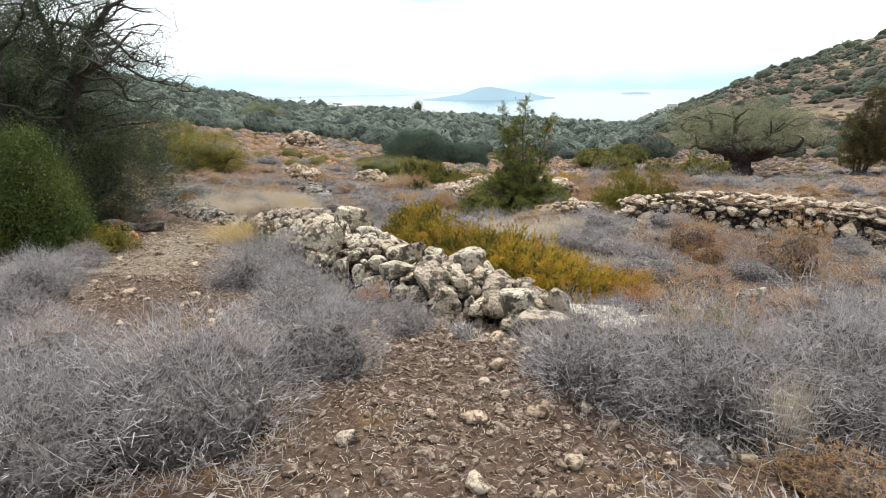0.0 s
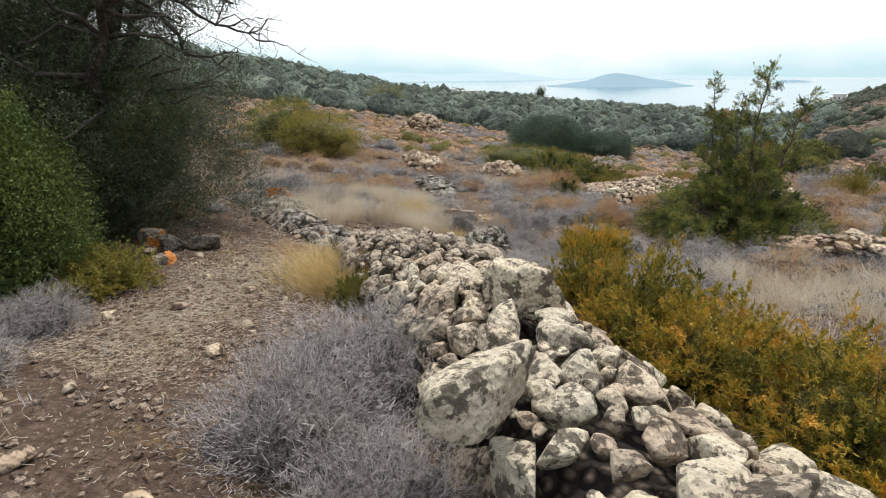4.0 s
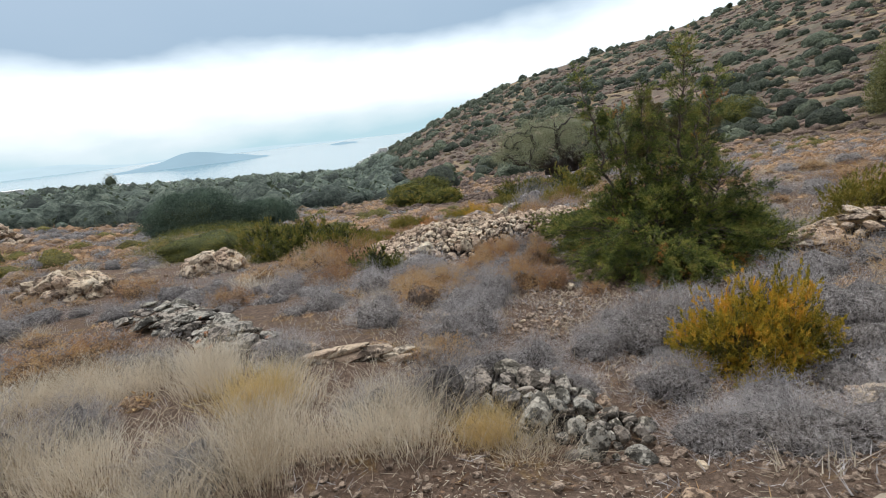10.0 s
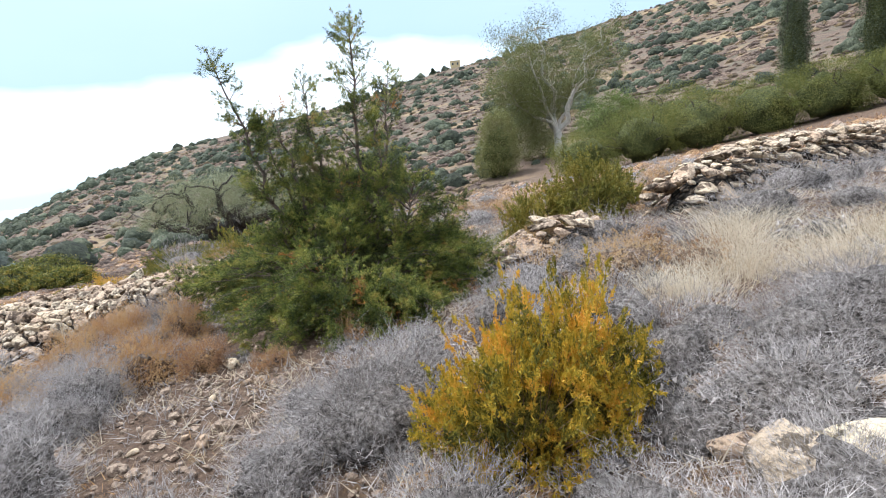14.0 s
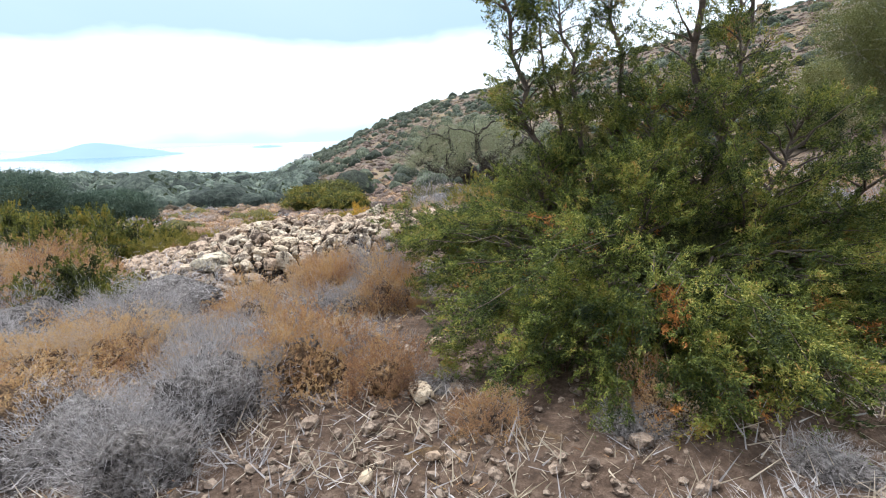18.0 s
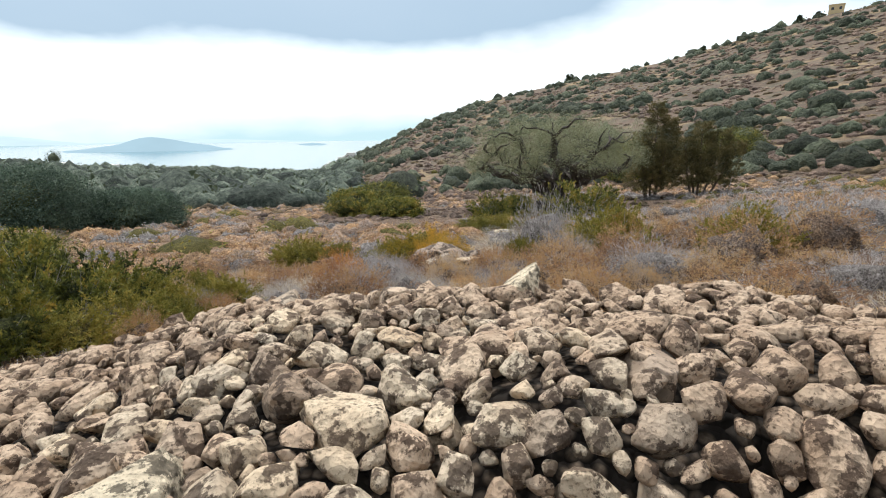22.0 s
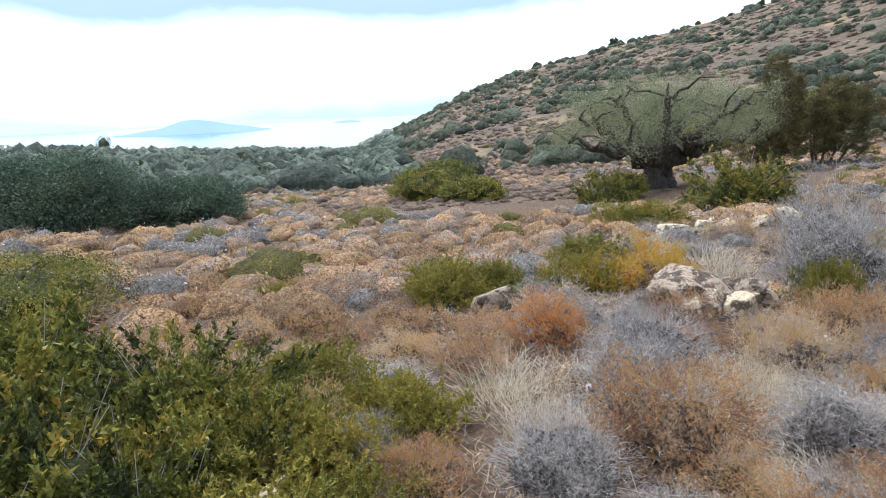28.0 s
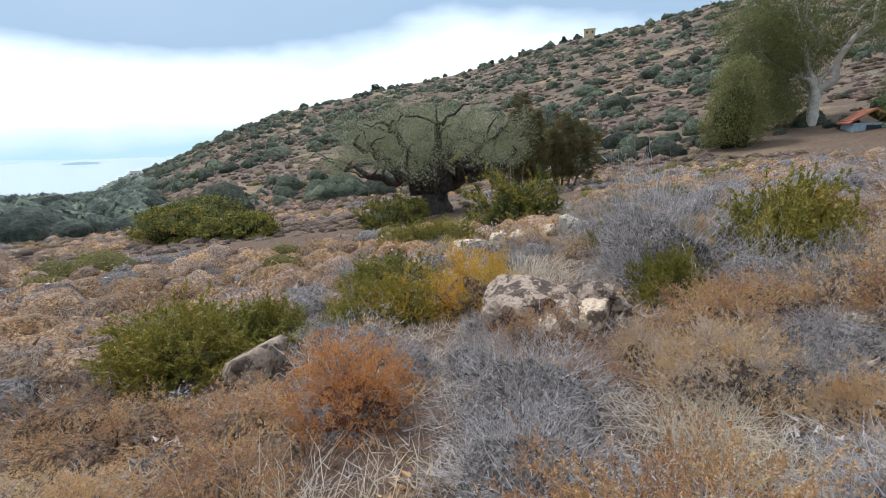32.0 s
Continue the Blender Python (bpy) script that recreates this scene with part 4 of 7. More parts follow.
def far_pile(x, y, r, h):
    ob = thing("stone_heap", "pale stone heap on the slope in the distance", "stone heap", (x, y, gz(x, y)))
    spots = []
    for _ in range(130):
        a, d = rng.uniform(0, 2 * np.pi), math.sqrt(rng.uniform(0, 1))
        px, py = x + r * d * math.cos(a), y + r * d * math.sin(a)
        spots.append((np.array([px, py, gz(px, py) + h * (1 - d ** 2)]), np.array([0, 0, 1.0]), rng.uniform(0.15, 0.34)))
    lay_stones(ob, spots, STONE_MESH, 130)


far_pile(-11.0, 40.3, 1.7, 1.2)
far_pile(-5.5, 19.5, 0.6, 0.35)
far_pile(-3.0, 20.5, 0.5, 0.3)

# ---------------------------------------------------------------- plants: prototypes about 1 m across, 1 m high
def lump(d, seed):
    """How far the outline of a bush stands out in each direction."""
    off = Vector((seed * 7.31 + 3.0, seed * 3.17 - 8.0, seed * 1.93))
    return np.array([1.0 + 0.42 * noise.noise(Vector(q) * 1.7 + off) + 0.24 * noise.noise(Vector(q) * 4.1 + off) for q in d])


def dome_points(n, low=0.02, inner=0.6, outer=1.0, seed=0):
    """Points in the shell of a lumpy dome of radius 1 and height 1."""
    z = rng.uniform(low, 1, n) ** 1.15
    a = rng.uniform(0, 2 * np.pi, n)
    c = np.sqrt(1 - np.clip(z, 0, 1) ** 2)
    d = np.column_stack([c * np.cos(a), c * np.sin(a), z])
    r = rng.uniform(inner ** 2, outer ** 2, n) ** 0.5
    return d * (lump(d, seed) * r)[:, None], d


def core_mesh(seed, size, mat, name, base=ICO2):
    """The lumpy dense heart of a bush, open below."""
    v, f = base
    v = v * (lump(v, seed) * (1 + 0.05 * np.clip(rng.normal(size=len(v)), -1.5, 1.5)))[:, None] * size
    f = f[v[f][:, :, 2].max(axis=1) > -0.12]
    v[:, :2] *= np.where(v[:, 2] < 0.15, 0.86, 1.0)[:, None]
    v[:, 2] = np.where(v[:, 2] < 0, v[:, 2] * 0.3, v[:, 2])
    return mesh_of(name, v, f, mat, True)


def grey_bush_mesh(seed, n, w, inner=0.45, outer=0.98, short=0.1, long=0.26):
    p, d = dome_points(n, 0.02, inner, outer, seed)
    way = unit(d + np.array([0, 0, 0.2]) + rng.normal(size=(n, 3)) * 0.6)
    ln = (rng.uniform(short, long, n) * np.where(rng.uniform(size=n) < 0.06, 2.2, 1.0))[:, None]
    q = p + way * ln
    parts_ = [spikes(p, q, w * 1.4)]
    k = n // 2
    way2 = unit(way[:k] + rng.normal(size=(k, 3)) * 0.8)
    parts_.append(spikes(p[:k] + way[:k] * ln[:k] * 0.5, p[:k] + way[:k] * ln[:k] * 0.5 + way2 * ln[:k] * 0.6, w))
    s = max(20, n // 30)
    e, _ = dome_points(s, 0.05, 0.75, 0.95, seed)
    parts_.append(spikes(np.column_stack([rng.normal(size=(s, 2)) * 0.08, np.zeros(s)]), e, w * 2.6))
    return mesh_of("twig_canopy", *join(parts_), M_GREY_TWIG)


def sprigs_at(base, way, per, plume, leaf, slim, loose=0.09):
    """Leaflets set along short plumes that start at base and run along way."""
    n = len(base)
    i = np.repeat(np.arange(n), per)
    m = len(i)
    u = rng.uniform(0, 1, m)[:, None] ** 0.8
    way = unit(way) * (plume * rng.uniform(0.65, 1.35, n))[:, None]
    at = base[i] + way[i] * u + rng.normal(size=(m, 3)) * plume * loose * (1.3 - u)
    out = unit(way[i]) + rng.normal(size=(m, 3)) * 0.62
    return leaves(at, out, leaf * rng.uniform(0.6, 1.35, m), leaf * slim * rng.uniform(0.8, 1.2, m))


def sprig_bush_mesh(seed, branches, sprigs, per, plume, leaf, slim, mat, up=0.5, deep=0.5, name="foliage"):
    """A shrub of many branches, each with leafy sprigs over its outer part, so that gaps open between them."""
    tip, d = dome_points(branches, 0.05, 0.78, 1.04, seed)
    foot = np.column_stack([rng.normal(size=(branches, 2)) * 0.07, np.zeros(branches)])
    i = np.repeat(np.arange(branches), sprigs)
    m = len(i)
    t = 1 - deep * rng.uniform(0, 1, m)[:, None] ** 1.5
    at = foot[i] + (tip[i] - foot[i]) * t + rng.normal(size=(m, 3)) * 0.055
    at[:, 2] = np.maximum(at[:, 2] + 0.10 * (t[:, 0] - t[:, 0] ** 2), 0.03)
    way = d[i] * 0.8 + np.array([0, 0, up]) + rng.normal(size=(m, 3)) * 0.55
    return mesh_of(name, *sprigs_at(at, way, per, plume, leaf, slim), mat)


def stem_mesh(seed, n, w, mat, name="branchwork", far=1.0):
    e, _ = dome_points(n, 0.15, 0.7, far, seed)
    a = np.column_stack([rng.normal(size=(n, 2)) * 0.06, np.zeros(n)])
    mid = (a + e) / 2 + rng.normal(size=(n, 3)) * 0.06
    return mesh_of(name, *join([ribbons(a, mid, w, w * 0.7), ribbons(mid, e, w * 0.7, w * 0.3)]), mat)


def grass_mesh(seed, n, w, mat, lean=0.45):
    a = np.column_stack([rng.normal(size=(n, 2)) * 0.38, np.zeros(n)])
    ln = rng.uniform(0.45, 1.0, n)
    way = np.column_stack([a[:, :2] * 0.5 + rng.normal(size=(n, 2)) * lean * 0.5, np.full(n, 0.75)])
    mid = a + way * (ln * 0.6)[:, None]
    tip = mid + (way + np.column_stack([rng.normal(size=(n, 2)) * lean, np.full(n, -0.22)])) * (ln * 0.5)[:, None]
    return mesh_of("grass", *join([ribbons(a, mid, w, w * 0.8), ribbons(mid, tip, w * 0.8, w * 0.25)]), mat)


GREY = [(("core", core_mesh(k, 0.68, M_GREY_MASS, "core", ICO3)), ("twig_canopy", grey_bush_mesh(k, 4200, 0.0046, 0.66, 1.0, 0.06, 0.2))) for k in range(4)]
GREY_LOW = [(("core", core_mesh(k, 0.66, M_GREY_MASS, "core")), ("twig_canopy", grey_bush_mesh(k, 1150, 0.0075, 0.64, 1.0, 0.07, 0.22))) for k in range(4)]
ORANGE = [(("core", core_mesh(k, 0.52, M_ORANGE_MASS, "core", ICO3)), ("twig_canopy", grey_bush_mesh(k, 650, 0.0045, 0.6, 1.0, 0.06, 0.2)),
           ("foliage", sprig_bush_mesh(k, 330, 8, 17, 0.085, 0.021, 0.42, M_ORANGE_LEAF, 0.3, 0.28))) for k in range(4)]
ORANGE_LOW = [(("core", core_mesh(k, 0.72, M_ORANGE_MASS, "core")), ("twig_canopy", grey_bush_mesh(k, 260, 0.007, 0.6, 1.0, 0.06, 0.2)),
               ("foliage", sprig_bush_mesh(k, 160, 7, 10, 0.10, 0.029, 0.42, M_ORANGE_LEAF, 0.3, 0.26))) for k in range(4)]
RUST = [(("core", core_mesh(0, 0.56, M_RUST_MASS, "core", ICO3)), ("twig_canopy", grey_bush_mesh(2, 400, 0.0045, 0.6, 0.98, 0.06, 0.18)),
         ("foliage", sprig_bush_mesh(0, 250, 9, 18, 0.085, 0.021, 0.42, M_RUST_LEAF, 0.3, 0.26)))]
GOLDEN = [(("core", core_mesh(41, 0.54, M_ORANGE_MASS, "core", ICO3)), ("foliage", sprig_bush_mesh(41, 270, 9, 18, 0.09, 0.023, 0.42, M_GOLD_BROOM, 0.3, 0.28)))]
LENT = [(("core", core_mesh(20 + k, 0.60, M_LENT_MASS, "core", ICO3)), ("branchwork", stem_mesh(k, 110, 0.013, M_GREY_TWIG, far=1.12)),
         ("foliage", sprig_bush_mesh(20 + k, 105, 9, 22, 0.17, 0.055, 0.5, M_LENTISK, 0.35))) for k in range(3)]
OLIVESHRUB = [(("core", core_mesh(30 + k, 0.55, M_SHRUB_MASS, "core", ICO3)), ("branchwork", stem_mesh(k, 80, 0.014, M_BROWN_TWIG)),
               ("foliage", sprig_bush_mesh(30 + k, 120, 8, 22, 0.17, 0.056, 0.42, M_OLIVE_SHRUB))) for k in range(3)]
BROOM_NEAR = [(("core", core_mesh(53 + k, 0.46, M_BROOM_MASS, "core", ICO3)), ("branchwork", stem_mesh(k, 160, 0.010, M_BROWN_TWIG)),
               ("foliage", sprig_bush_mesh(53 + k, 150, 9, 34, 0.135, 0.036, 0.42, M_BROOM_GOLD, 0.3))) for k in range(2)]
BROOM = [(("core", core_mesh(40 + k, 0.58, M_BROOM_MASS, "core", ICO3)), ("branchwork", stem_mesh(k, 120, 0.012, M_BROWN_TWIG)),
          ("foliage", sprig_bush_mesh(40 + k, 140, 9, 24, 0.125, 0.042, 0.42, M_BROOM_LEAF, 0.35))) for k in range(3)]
STRAW = [(("grass", grass_mesh(k, 640, 0.0075, M_STRAW)),) for k in range(4)]
STRAW_LOW = [(("grass", grass_mesh(k, 170, 0.014, M_STRAW)),) for k in range(3)]
GOLD = [(("grass", grass_mesh(9, 1900, 0.008, M_STRAW_YELLOW, 0.3)),)]

KINDS = {
    "grey": ("thorn_bush", "grey leafless thorny cushion bush on stony ground", "bush", GREY, "grey thorn bushes"),
    "grey_low": ("thorn_bush", "grey leafless thorny cushion bush in the dry heath", "bush", GREY_LOW, "grey thorn bushes"),
    "orange": ("dry_bush", "orange-brown dried spiny cushion bush", "bush", ORANGE, "orange dry bushes"),
    "orange_low": ("dry_bush", "orange-brown dried cushion bush in the heath", "bush", ORANGE_LOW, "orange dry bushes"),
    "rust": ("dry_bush", "deep rust-red dried cushion bush", "bush", RUST, "orange dry bushes"),
    "lentisk": ("evergreen_shrub", "dense dark green evergreen shrub", "shrub", LENT, "evergreen shrubs"),
    "shrub": ("evergreen_shrub", "olive-yellow leafy evergreen shrub", "shrub", OLIVESHRUB, "evergreen shrubs"),
    "broom": ("broom_bush", "yellow-green broom bush turning orange at its tips", "bush", BROOM, "broom bushes"),
    "broom_near": ("broom_bush", "yellow-green broom bush turning orange at its tips", "bush", BROOM_NEAR, "broom bushes"),
    "golden": ("broom_bush", "broom bush turned golden orange", "bush", GOLDEN, "broom bushes"),
    "straw": ("grass_tuft", "tuft of bleached dry grass", "grass", STRAW, "dry grass tufts"),
    "straw_low": ("grass_tuft", "tuft of bleached dry grass in the heath", "grass", STRAW_LOW, "dry grass tufts"),
    "gold": ("grass_tuft", "thick golden tuft of dry grass beside the track", "grass", GOLD, "dry grass tufts"),
}
TAKEN = []


def plant(kind, x, y, r, h, sink=0.04):
    name, label, cat, protos, group = KINDS[kind]
    TAKEN.append((x, y, r))
    return thing(name, label, cat, (x, y, gz(x, y) - sink), group, rng.uniform(0, 6.28), (r, r * rng.uniform(0.9, 1.1), h), protos[int(rng.integers(len(protos)))])


def plants(kind, rows, every=0):
    """Plants at given places; every so many of them is a grey bush instead."""
    for i, (x, y, r, h) in enumerate(rows):
        plant("grey" if every and i % every == 1 else kind, x, y, r, h)


# by the start of the track
plants("grey", [(-1.95, 1.9, 0.5, 0.6), (-1.4, 2.35, 0.65, 0.72), (-0.85, 3.0, 0.42, 0.5), (-2.1, 6.0, 0.6, 0.55), (-2.2, 5.3, 0.56, 0.55), (-1.6, 4.9, 0.42, 0.45), (-1.35, 4.2, 0.5, 0.45), (-0.75, 4.05, 0.44, 0.38), (-0.35, 3.75, 0.3, 0.26),
                (0.9, 2.75, 0.6, 0.58), (1.55, 2.6, 0.66, 0.72), (2.25, 2.5, 0.62, 0.75), (-4.0, 4.5, 0.45, 0.55), (2.75, 3.05, 0.45, 0.45), (-2.6, 2.8, 0.5, 0.5), (3.0, 3.2, 0.5, 0.55)])
plants("grey_low", [(2.87, 9.0, 0.5, 0.42), (2.5, 5.8, 0.55, 0.42), (3.76, 5.8, 0.42, 0.42), (3.9, 4.45, 0.4, 0.44), (2.6, 11.6, 0.5, 0.5)])
plants("grey", [(-4.6, 6.0, 0.35, 0.35), (-4.4, 5.2, 0.5, 0.4), (-3.6, 3.6, 0.5, 0.45), (-3.0, 2.2, 0.5, 0.5), (-2.5, 1.3, 0.5, 0.5)])
plants("orange_low", [(-0.6, 4.9, 0.17, 0.34), (3.7, 7.2, 0.47, 0.5), (4.4, 6.05, 0.54, 0.72), (3.65, 6.6, 0.36, 0.3), (4.5, 5.2, 0.32, 0.32), (3.25, 4.5, 0.22, 0.22)])
plants("broom", [(-0.25, 7.4, 0.62, 0.72), (0.05, 6.7, 0.62, 0.72), (0.45, 6.1, 0.6, 0.66), (-0.65, 8.3, 0.5, 0.66), (0.75, 6.5, 0.5, 0.55)])
plants("shrub", [(3.75, 11.2, 0.5, 0.66), (-6.3, 6.5, 0.6, 0.5), (-6.1, 5.8, 0.6, 0.5), (-4.85, 6.85, 0.42, 0.34), (-5.15, 7.1, 0.3, 0.3)])
plants("shrub", [(-2.72, 7.3, 0.24, 0.3), (2.3, 3.85, 0.34, 0.26)])
plants("gold", [(-2.55, 10.72, 0.2, 0.34), (-3.6, 12.0, 0.3, 0.45), (-3.2, 7.8, 0.5, 0.56), (-2.95, 7.55, 0.36, 0.45)])
plants("straw", [(1.75, 2.2, 0.14, 0.75)])
# round the broom and the spur of stones
plants("grey", [(-0.45, 11.15, 0.5, 0.5), (-0.9, 11.4, 0.3, 0.28), (-1.4, 12.6, 0.42, 0.36), (-1.2, 10.45, 0.32, 0.32), (-1.15, 9.85, 0.28, 0.26), (-0.35, 9.35, 0.36, 0.3),
                (0.15, 9.2, 0.4, 0.32), (0.5, 8.9, 0.4, 0.32), (0.05, 11.2, 0.42, 0.36), (-0.3, 11.7, 0.3, 0.2), (0.95, 10.8, 0.42, 0.42), (-1.75, 12.45, 0.45, 0.42), (-0.95, 8.6, 0.4, 0.34), (-1.5, 11.5, 0.34, 0.34), (-2.55, 11.25, 0.34, 0.48), (-1.55, 9.9, 0.32, 0.28), (-1.3, 9.6, 0.34, 0.28), (-0.95, 9.35, 0.3, 0.26), (-1.65, 10.95, 0.26, 0.24), (-2.0, 11.5, 0.34, 0.34)])
plants("broom_near", [(1.7, 5.05, 0.4, 0.36), (0.85, 5.5, 0.58, 0.6), (1.25, 4.95, 0.5, 0.5), (1.3, 5.7, 0.42, 0.42), (-0.62, 10.34, 0.42, 0.66), (-0.36, 10.2, 0.40, 0.64)])
plants("straw", [(0.96, 9.7, 0.32, 0.42), (1.3, 9.3, 0.36, 0.42), (1.4, 8.8, 0.36, 0.4), (1.9, 9.3, 0.36, 0.4), (2.4, 9.2, 0.4, 0.4), (1.0, 8.5, 0.4, 0.4), (1.8, 8.4, 0.4, 0.4)])
for _ in range(120):
    gx, gy = rng.uniform(-5.4, -2.3), rng.uniform(10.25, 13.6)
    if noise.noise(Vector((gx * 1.3, gy * 1.3, 11))) > -0.12 and gx + 0.55 * gy < 3.6 and all(math.hypot(gx - tx, gy - ty) > 0.21 for tx, ty, _r in TAKEN[-60:]):
        plant("straw", gx, gy, rng.uniform(0.2, 0.36), rng.uniform(0.3, 0.62))
plants("grey", [(-4.1, 11.2, 0.3, 0.3), (-3.2, 12.9, 0.34, 0.34), (-4.7, 12.3, 0.32, 0.3), (-3.0, 11.4, 0.24, 0.24)])
plants("grey_low", [(-7.0, 12.6, 0.45, 0.45), (-6.4, 12.9, 0.55, 0.5), (-5.2, 12.1, 0.5, 0.45), (-5.8, 12.4, 0.45, 0.45), (-0.2, 15.8, 0.6, 0.42)])
plants("shrub", [(4.1, 10.6, 0.55, 0.72), (4.6, 10.4, 0.35, 0.55)])
plants("orange", [(-0.1, 13.4, 0.38, 0.46), (-0.55, 13.35, 0.32, 0.46), (0.0, 14.5, 0.3, 0.4), (-0.75, 14.3, 0.34, 0.36), (-1.0, 13.4, 0.34, 0.3), (2.85, 11.0, 0.25, 0.4),
                  (0.75, 14.75, 0.25, 0.45), (-0.45, 14.2, 0.28, 0.28), (-0.9, 14.8, 0.25, 0.26), (0.15, 13.0, 0.22, 0.3), (0.42, 14.4, 0.28, 0.28), (0.9, 14.15, 0.28, 0.46)], 3)
plants("grey", [(1.1, 14.6, 0.3, 0.5), (-0.6, 15.0, 0.36, 0.42), (-0.3, 13.85, 0.26, 0.3), (-0.85, 13.05, 0.3, 0.3), (0.7, 14.32, 0.22, 0.28)])
plants("grey", [(0.62, 12.05, 0.2, 0.13), (0.3, 12.85, 0.16, 0.13), (0.8, 11.5, 0.18, 0.14)])
plants("orange", [(0.98, 15.3, 0.32, 0.42), (1.3, 14.75, 0.32, 0.40), (1.0, 14.85, 0.28, 0.4)])
plants("grey", [(1.25, 15.15, 0.32, 0.42), (0.98, 14.68, 0.18, 0.34)])
plants("orange", [(0.25, 12.45, 0.16, 0.2), (0.75, 12.05, 0.18, 0.22)])
plants("orange", [(-0.39, 13.85, 0.24, 0.26), (-0.08, 13.53, 0.26, 0.30), (0.88, 15.53, 0.26, 0.36), (0.80, 14.17, 0.24, 0.34), (-0.54, 14.47, 0.26, 0.26), (-0.71, 14.15, 0.24, 0.24), (0.23, 13.73, 0.20, 0.24)], 3)
plants("grey", [(-0.18, 14.13, 0.24, 0.26), (0.75, 14.5, 0.2, 0.22), (0.15, 14.79, 0.2, 0.2), (-0.41, 15.02, 0.26, 0.30), (-0.79, 15.30, 0.30, 0.34), (0.32, 13.53, 0.20, 0.22)])
plants("grey", [(-1.45, 15.1, 0.38, 0.36), (-2.4, 16.2, 0.4, 0.38), (-2.05, 15.3, 0.34, 0.28)])
plants("lentisk", [(-0.8, 16.3, 0.46, 0.46)])
plants("orange", [(-1.05, 17.0, 0.52, 0.6), (-1.55, 17.6, 0.55, 0.62), (-1.1, 18.2, 0.5, 0.6), (-0.62, 17.3, 0.36, 0.5), (-1.75, 15.9, 0.42, 0.4), (-1.1, 14.4, 0.34, 0.32), (-2.05, 12.15, 0.3, 0.3)])
# beyond the stone heap
plants("lentisk", [(-0.3, 21.3, 0.66, 0.8), (0.35, 21.8, 0.62, 0.66), (-0.5, 22.6, 0.66, 0.8), (-0.9, 20.7, 0.62, 0.75), (-1.5, 22.3, 0.7, 0.9), (-0.35, 20.35, 0.5, 0.6), (12.9, 29.9, 0.85, 1.1)])
plants("shrub", [(0.72, 21.05, 0.4, 0.42), (0.55, 20.5, 0.45, 0.4), (1.57, 21.1, 0.36, 0.34), (1.57, 24.9, 0.34, 0.28), (3.5, 23.7, 0.66, 0.42), (1.24, 22.0, 0.42, 0.36), (4.05, 23.6, 0.36, 0.36),
                 (7.25, 20.0, 0.55, 0.72), (6.2, 20.75, 0.25, 0.36), (3.2, 23.5, 0.52, 0.5), (4.8, 23.1, 0.45, 0.4), (6.1, 24.0, 0.6, 0.42), (8.4, 21.8, 0.5, 0.5)])
plants("lentisk", [(-0.75, 19.95, 0.45, 0.5), (0.15, 20.9, 0.5, 0.55), (-0.75, 22.2, 0.6, 0.5), (-1.6, 21.5, 0.6, 0.55)])
plants("shrub", [(0.1, 20.15, 0.42, 0.34), (0.95, 20.45, 0.34, 0.28), (0.5, 21.6, 0.5, 0.42), (-0.3, 22.6, 0.5, 0.36)])
plants("orange", [(0.6, 20.1, 0.26, 0.3), (1.0, 21.4, 0.3, 0.34), (0.15, 21.7, 0.3, 0.4), (1.35, 20.6, 0.28, 0.3)])
plants("lentisk", [(0.78, 21.25, 0.4, 0.44)])
plants("shrub", [(1.05, 20.95, 0.34, 0.34), (1.4, 21.45, 0.3, 0.3)])
plants("grey", [(0.32, 20.45, 0.2, 0.3), (1.25, 21.0, 0.2, 0.3)])
plants("golden", [(5.3, 22.35, 0.5, 0.62), (5.75, 22.35, 0.36, 0.46), (7.0, 20.75, 0.3, 0.5), (2.0, 4.95, 0.3, 0.36)])
plants("broom", [(4.75, 22.75, 0.42, 0.44)])
plants("lentisk", [(13.5, 25.9, 1.45, 1.3)])
plants("shrub", [(9.3, 26.3, 0.75, 0.5), (10.1, 26.0, 0.75, 0.55)])
plants("rust", [(3.25, 21.8, 0.4, 0.5), (1.94, 4.6, 0.19, 0.3), (1.95, 5.2, 0.26, 0.28), (-0.66, 4.2, 0.2, 0.36), (2.82, 4.3, 0.2, 0.26), (1.55, 5.2, 0.2, 0.3)])
plants("orange", [(2.6, 20.1, 0.48, 0.55), (1.97, 20.25, 0.35, 0.36), (2.38, 21.65, 0.35, 0.3), (2.0, 22.1, 0.37, 0.28), (3.0, 20.7, 0.42, 0.38), (2.8, 22.15, 0.4, 0.3), (3.55, 19.0, 0.42, 0.26),
                  (4.75, 18.9, 0.32, 0.46), (5.25, 19.3, 0.44, 0.46), (4.35, 19.3, 0.28, 0.27), (4.25, 19.85, 0.26, 0.28), (4.25, 21.2, 0.34, 0.36), (4.45, 20.65, 0.18, 0.3), (4.0, 21.5, 0.22, 0.3),
                  (2.55, 19.7, 0.28, 0.24), (3.95, 19.7, 0.18, 0.28), (4.65, 18.45, 0.2, 0.2), (5.1, 18.1, 0.3, 0.36), (3.9, 18.3, 0.3, 0.3)], 3)
plants("grey", [(0.75, 21.2, 0.24, 0.25), (3.1, 20.65, 0.28, 0.22), (1.7, 21.65, 0.32, 0.24), (4.07, 19.25, 0.3, 0.25), (5.3, 18.4, 0.36, 0.42), (3.2, 21.8, 0.3, 0.28), (3.3, 19.6, 0.3, 0.2), (2.0, 19.6, 0.3, 0.22)])
